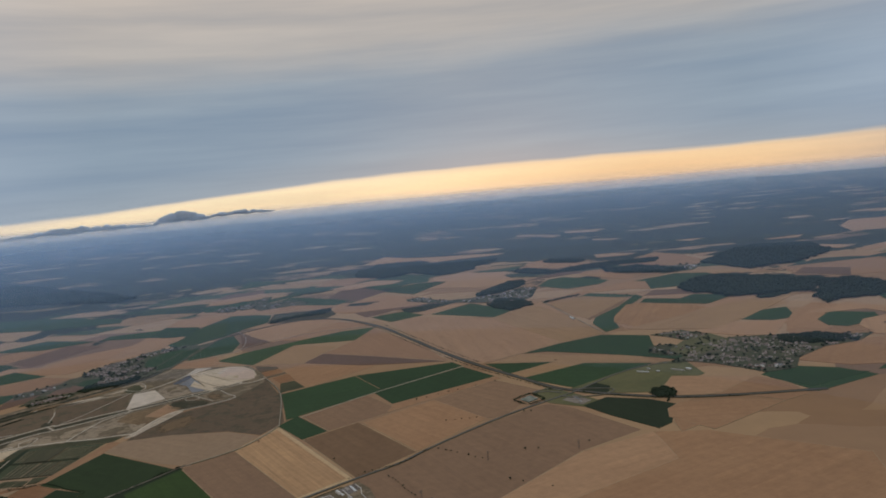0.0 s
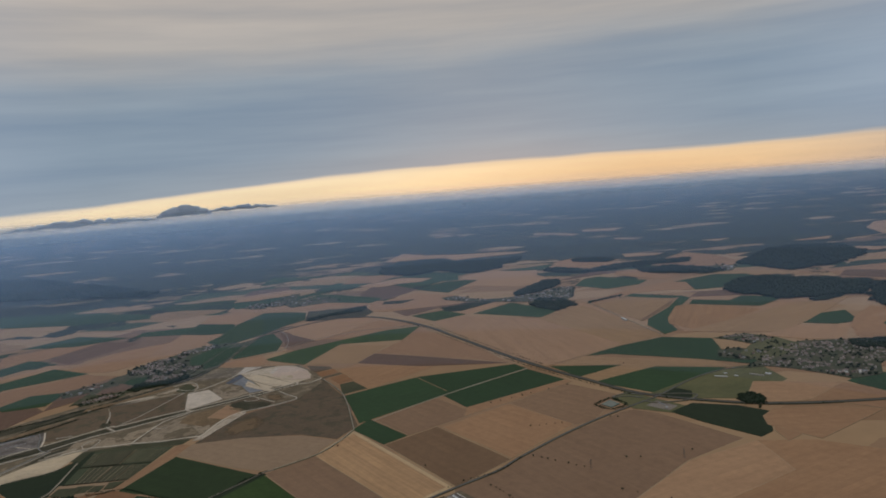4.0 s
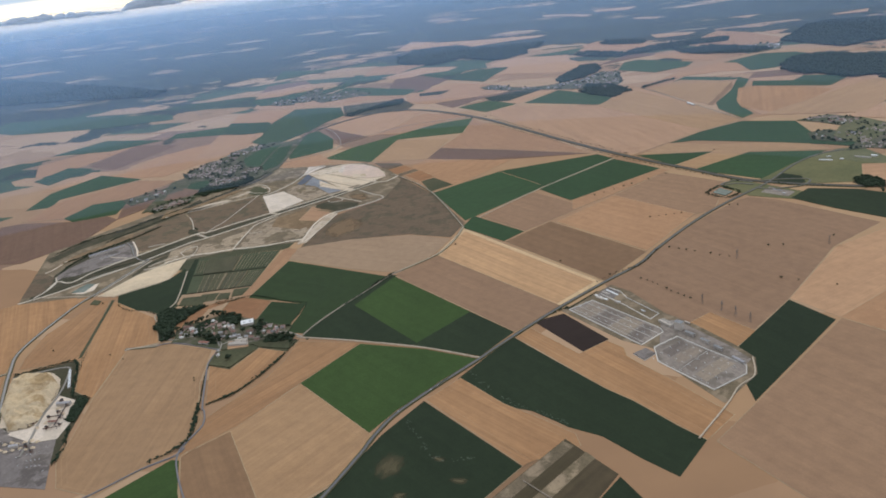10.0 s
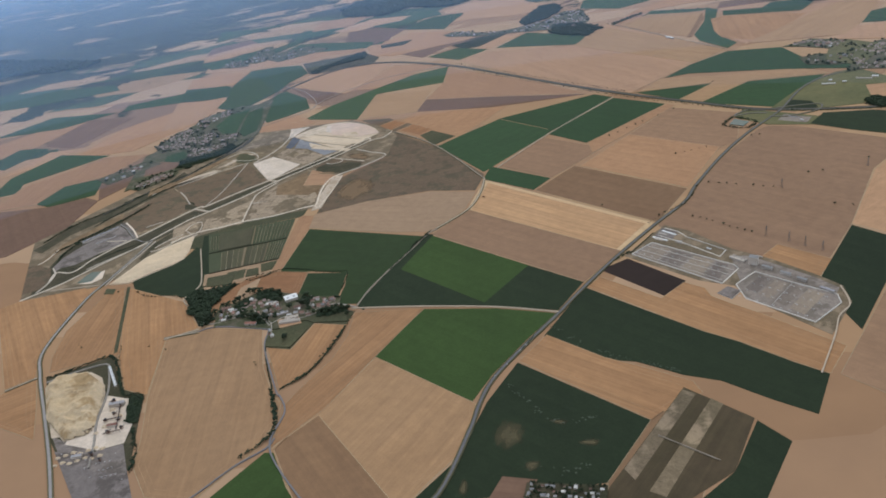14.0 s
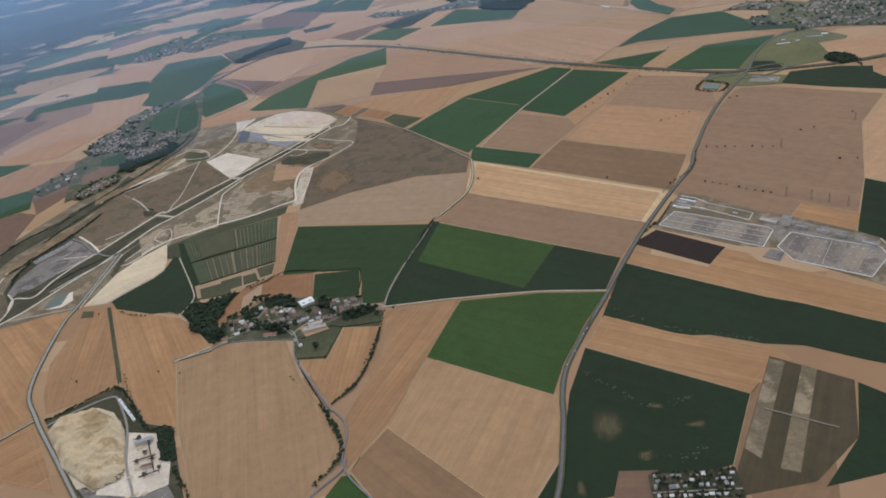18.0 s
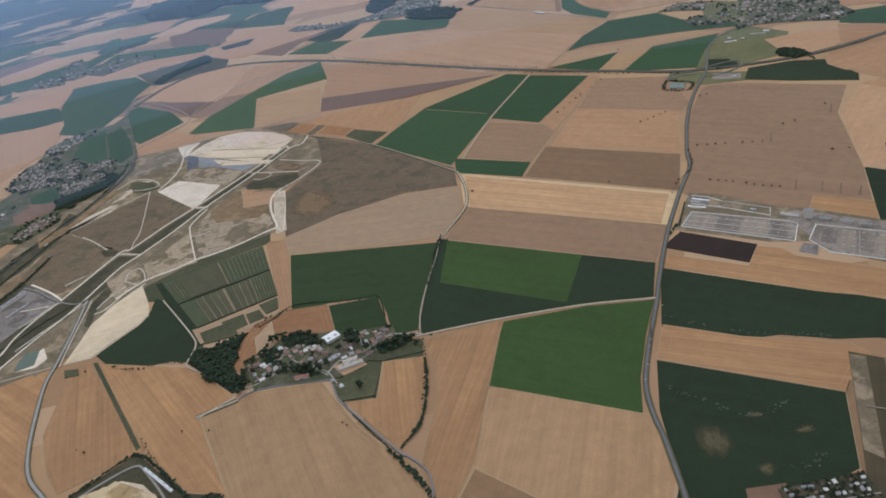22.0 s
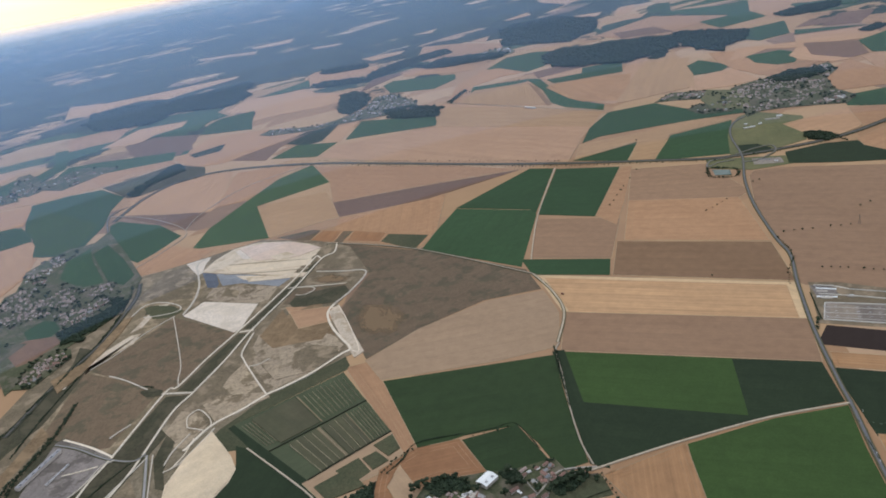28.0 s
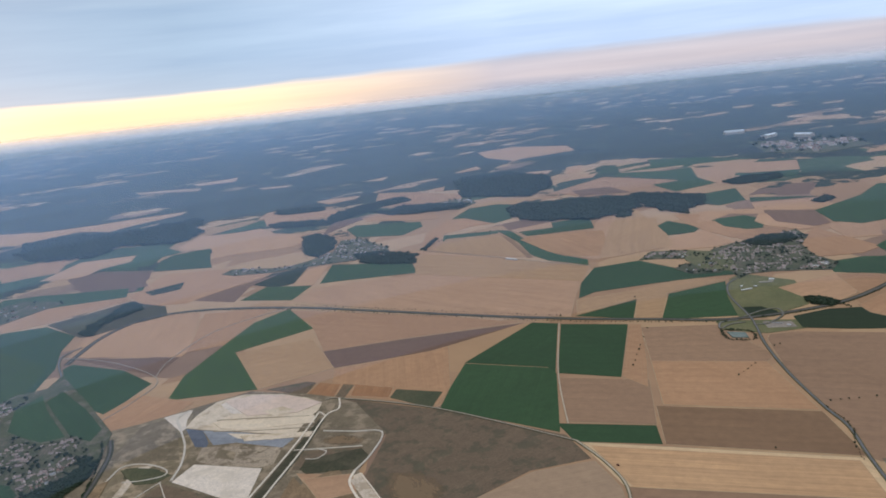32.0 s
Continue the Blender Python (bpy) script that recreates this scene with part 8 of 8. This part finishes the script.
shed("white_shed", -39.5, 265.3, 1.7, 0.5, 0.3, 129)
shed("white_shed", -33.6, 256.2, 1.6, 0.5, 0.3, 114)
shed("pale_barn", -28.7, 246.2, 5.1, 1.1, 0.4, 113)
shed("pale_barn", -23.1, 244.3, 1.7, 0.5, 0.5, 118)
low_wall([(-39.1, 277.3), (-36.5, 273.1), (-35.7, 267.6), (-29.3, 253.2), (-33.2, 250.1), (-37.9, 261.9), (-43.3, 273.2)], 0.22, 0.15)
low_wall([(-56.8, 263.9), (-47.5, 268.9), (-32.2, 243.3), (-32.2, 240.6), (-41.0, 234.2), (-56.8, 263.9)], 0.26, 0.16)
low_wall([(-53.0, 265.7), (-36.4, 238.2)], 0.10, 0.10)
low_wall([(-55.2, 264.2), (-40.0, 236.0)], 0.10, 0.10)
low_wall([(-49.9, 267.5), (-33.9, 240.0)], 0.08, 0.10)
low_wall([(-37.8, 232.0), (-29.1, 236.7), (-23.2, 226.3), (-16.6, 215.9), (-18.5, 211.5), (-30.0, 205.7), (-39.4, 223.6), (-37.8, 232.0)], 0.26, 0.16)
low_wall([(-23.7, 226.2), (-35.1, 217.8)], 0.10, 0.10)
low_wall([(-44.9, 229.6), (-40.5, 231.8), (-38.6, 228.2), (-42.9, 225.1), (-44.9, 229.6)], 0.12, 0.12)
for x, y in [(-50.0, 267.6), (-52.5, 265.8), (-55.0, 264.1), (-48.3, 265.3), (-50.8, 263.6), (-53.3, 261.9), (-46.8, 262.7), (-49.3, 261.0), (-51.8, 259.4), (-45.3, 260.1), (-47.8, 258.5), (-50.3, 256.9), (-43.8, 257.6), (-46.3, 256.0), (-48.8, 254.4), (-42.4, 255.2), (-44.9, 253.6), (-47.3, 252.0), (-41.0, 252.7), (-43.4, 251.2), (-45.9, 249.7), (-39.6, 250.3), (-42.0, 248.8), (-44.5, 247.3), (-38.2, 248.0), (-40.7, 246.5), (-43.1, 245.0), (-36.8, 245.7), (-39.3, 244.2), (-41.7, 242.8), (-35.5, 243.4), (-38.0, 241.9), (-40.4, 240.5)]:
    gantry(x, y, 120)
for x, y in [(-29.8, 232.9), (-33.4, 230.3), (-36.9, 227.8), (-40.3, 225.4), (-28.4, 230.7), (-32.0, 228.2), (-35.5, 225.7), (-38.9, 223.3), (-27.1, 228.5), (-30.7, 226.1), (-34.2, 223.6), (-37.6, 221.3), (-26.0, 226.1), (-29.6, 223.7), (-33.0, 221.4), (-36.4, 219.1), (-24.7, 224.1), (-28.3, 221.7), (-31.7, 219.4), (-35.1, 217.1), (-23.7, 221.8), (-27.2, 219.4), (-30.6, 217.1), (-34.0, 214.9), (-22.4, 219.7), (-25.9, 217.4), (-29.4, 215.2), (-32.7, 213.0), (-21.2, 217.7), (-24.7, 215.5), (-28.1, 213.3), (-31.5, 211.1), (-20.2, 215.5), (-23.7, 213.3), (-27.1, 211.2), (-30.4, 209.1)]:
    gantry(x, y, 121)
field("gardens", [(-256.2, 521.4), (-241.2, 569.4), (-232.7, 588.7), (-208.7, 604.1), (-197.2, 601.1), (-186.5, 614.6), (-189.9, 557.4), (-193.3, 517.0), (-204.7, 495.5), (-218.6, 479.3), (-234.5, 470.7), (-249.3, 464.9), (-256.5, 453.1), (-261.0, 449.3), (-261.5, 513.1)], 40)
field("green_dark", [(-223.5, 559.0), (-215.5, 583.4), (-201.4, 592.9), (-205.1, 570.1), (-208.0, 530.2), (-216.5, 533.6), (-220.8, 547.0)], 86)
field("green_dark", [(-202.7, 581.1), (-193.1, 589.4), (-192.6, 554.0), (-194.9, 524.9), (-202.2, 516.3), (-206.4, 528.3)], 86)
field("green_dark", [(-247.2, 504.7), (-235.0, 511.2), (-234.4, 492.3), (-238.7, 488.1), (-247.3, 492.2)], 92)
field("brown_red", [(-256.8, 492.2), (-247.5, 494.1), (-237.5, 485.9), (-236.7, 477.2), (-249.2, 470.2), (-254.5, 470.3)], 96)
village([(136.2, 482.7), (155.8, 487.5), (165.5, 472.1), (160.5, 455.7), (150.4, 461.4), (144.2, 474.3)], 34, 1.25, 2.00, 15)
village([(156.4, 448.8), (178.6, 454.3), (197.8, 450.6), (208.4, 444.7), (232.2, 438.1), (249.4, 434.6), (231.8, 419.2), (209.4, 414.2), (188.0, 398.7), (178.7, 380.4), (163.0, 376.5), (155.8, 389.2), (147.4, 401.6), (137.4, 409.9), (125.1, 409.5), (138.0, 421.2), (143.6, 434.0)], 270, 1.35, 1.70, 5)
village([(125.8, 449.8), (136.2, 451.4), (144.5, 440.9), (142.6, 428.0), (129.8, 427.3), (121.7, 437.3)], 12, 1.30, 3.00, 17)
village([(-32.7, 745.2), (-20.3, 752.5), (3.3, 717.4), (23.8, 716.6), (50.0, 723.9), (79.8, 755.4), (93.9, 747.0), (80.7, 692.1), (63.3, 665.4), (45.2, 680.8), (23.2, 697.1), (3.2, 707.7), (-9.6, 712.1), (-29.6, 732.2)], 95, 1.55, 2.20, 4)
village([(-256.2, 530.3), (-247.4, 558.9), (-239.9, 561.8), (-232.6, 557.8), (-221.6, 544.4), (-219.7, 530.5), (-206.9, 526.6), (-206.6, 510.5), (-215.1, 499.4), (-222.2, 492.7), (-228.2, 490.1), (-232.9, 490.7), (-233.7, 504.8), (-240.1, 518.0), (-248.4, 512.6)], 210, 1.20, 1.30, 6)
village([(-238.7, 570.2), (-232.7, 588.7), (-220.9, 597.6), (-210.5, 603.4), (-208.2, 591.3), (-215.2, 585.9), (-225.5, 575.7), (-231.1, 558.4)], 50, 1.20, 1.60, 18)
village([(-256.0, 452.6), (-249.3, 466.4), (-241.9, 470.4), (-236.8, 465.7), (-238.5, 458.9), (-244.9, 454.2), (-251.5, 448.1)], 46, 1.10, 1.80, 16)
village([(-218.1, 803.8), (-203.8, 864.2), (-195.5, 863.0), (-195.3, 823.8), (-199.2, 786.6), (-208.3, 782.5)], 16, 1.60, 1.50, 19)
village([(-239.2, 790.0), (-233.3, 814.6), (-216.9, 801.8), (-216.7, 774.9), (-230.1, 780.8)], 18, 1.50, 1.50, 20)
village([(228.8, 790.5), (258.8, 815.5), (282.0, 806.2), (261.9, 776.1), (231.4, 766.2)], 20, 1.90, 2.50, 24)
village([(-206.8, 809.8), (-159.9, 821.7), (-142.1, 787.0), (-185.6, 767.8)], 14, 1.60, 2.00, 25)
field("meadow", [(146.6, 458.3), (168.9, 473.2), (174.8, 445.3), (135.6, 415.4), (132.6, 439.9)], 34)
field("fallow_dry", [(-246.0, 445.3), (-233.3, 449.0), (-212.2, 475.0), (-208.3, 474.9), (-216.3, 462.5), (-236.4, 439.6), (-245.6, 433.0)], 16)
village([(-280.3, 483.8), (-259.6, 501.1), (-250.7, 489.9), (-272.4, 471.0)], 14, 1.40, 0.80, 7)
shed("white_shed", 104.2, 395.9, 6.3, 0.9, 0.5, 150)
shed("white_shed", 108.7, 401.1, 1.6, 0.8, 0.5, 150)
shed("white_shed", 111.9, 394.6, 1.8, 0.9, 0.5, 144)
shed("pale_barn", 122.3, 393.8, 7.5, 0.8, 0.5, 133)
shed("white_shed", 128.2, 393.5, 2.9, 1.5, 0.6, 129)
shed("blue_block", 61.6, 359.0, 4.7, 0.8, 0.4, 113)
shed("white_shed", 62.1, 353.7, 1.5, 0.7, 0.4, 113)
shed("white_shed", 97.7, 564.8, 9.6, 1.2, 0.9, 97)
shed("white_shed", 858.2, 800.8, 29.4, 14.0, 4.0, 136)
shed("white_shed", 805.1, 719.0, 28.3, 10.0, 4.0, 176)
shed("white_shed", 807.4, 669.5, 24.7, 12.0, 4.0, 81)
village([(751.2, 715.5), (761.9, 645.0), (781.3, 597.8), (717.9, 559.9), (649.5, 581.5), (656.2, 644.3)], 60, 5.00, 0.60, 11)
estate((-120.0, 168.8), (0.912, -0.409), 16.5)
car(-106.2, 223.3, -141)
car(-111.5, 217.9, -141)
car(-115.8, 214.0, -141)
car(-91.7, 234.6, -141)
car(-104.1, 225.1, -141)
car(-219.8, 215.9, 61, False)
car(-218.7, 215.9, 69, False)
car(-217.6, 215.9, 77, False)
car(-216.4, 216.0, 65, False)
car(-218.4, 212.8, 71, False)
car(-217.3, 212.8, 79, False)
car(-216.2, 212.8, 67, False)
car(-215.1, 212.9, 75, False)
car(-217.0, 209.8, 61, False)
car(-215.9, 209.8, 69, False)
car(-214.8, 209.8, 76, False)
car(-213.7, 209.9, 64, False)
car(-222.4, 215.0, 63, False)
car(-220.0, 211.0, 80, False)
car(-211.6, 207.1, 79, False)
car(-234.3, 223.8, 150, False)
car(-230.4, 223.5, 114, False)
car(-222.9, 218.6, 34, False)
car(-218.8, 215.9, 4, False)
car(-215.5, 218.5, 126, False)
car(-221.3, 215.6, 91, False)
shed("white_shed", -224.7, 257.7, 13.0, 0.7, 0.5, 110)
crusher(-218.7, 240.3, 111, 0.88)
crusher(-217.8, 233.4, 156, 0.86)
crusher(-219.5, 236.5, 64, 1.01)
crusher(-221.1, 242.8, 161, 1.25)
crusher(-219.5, 228.3, 64, 1.02)
crusher(-228.0, 231.3, 155, 1.26)
crusher(-226.0, 230.9, 84, 1.04)
crusher(-216.1, 229.2, 69, 0.90)
crusher(-221.5, 234.1, 143, 0.99)
crusher(-221.7, 219.6, 132, 1.28)
crusher(-218.9, 216.7, 100, 0.99)
shed("grey_shed", -219.8, 241.2, 4.3, 1.2, 1.0, 176)
shed("red_barn", -218.9, 231.1, 2.8, 0.9, 0.8, 174)
shed("grey_shed", -225.6, 220.5, 2.6, 1.0, 0.7, 178)
conveyor(-219.1, 242.2, -217.2, 228.2)
conveyor(-221.0, 228.6, -216.0, 227.4)
conveyor(-230.0, 231.0, -224.2, 231.1)
conveyor(-221.8, 235.2, -216.8, 233.6)
# pylons and a harvester
for x, y in [(-13.5, 256.7), (-9.7, 249.9), (-7.3, 245.0), (-4.8, 239.9), (49.3, 292.5), (12.5, 289.6)]:
    pylon(x, y, 40)
harvester(-90.2, 340.2, -59)
tagged(joined("far_trees", LEAF_MANY, FAR_TREES), "rows and groups of trees far off on the plain", "trees", kind="stuff")
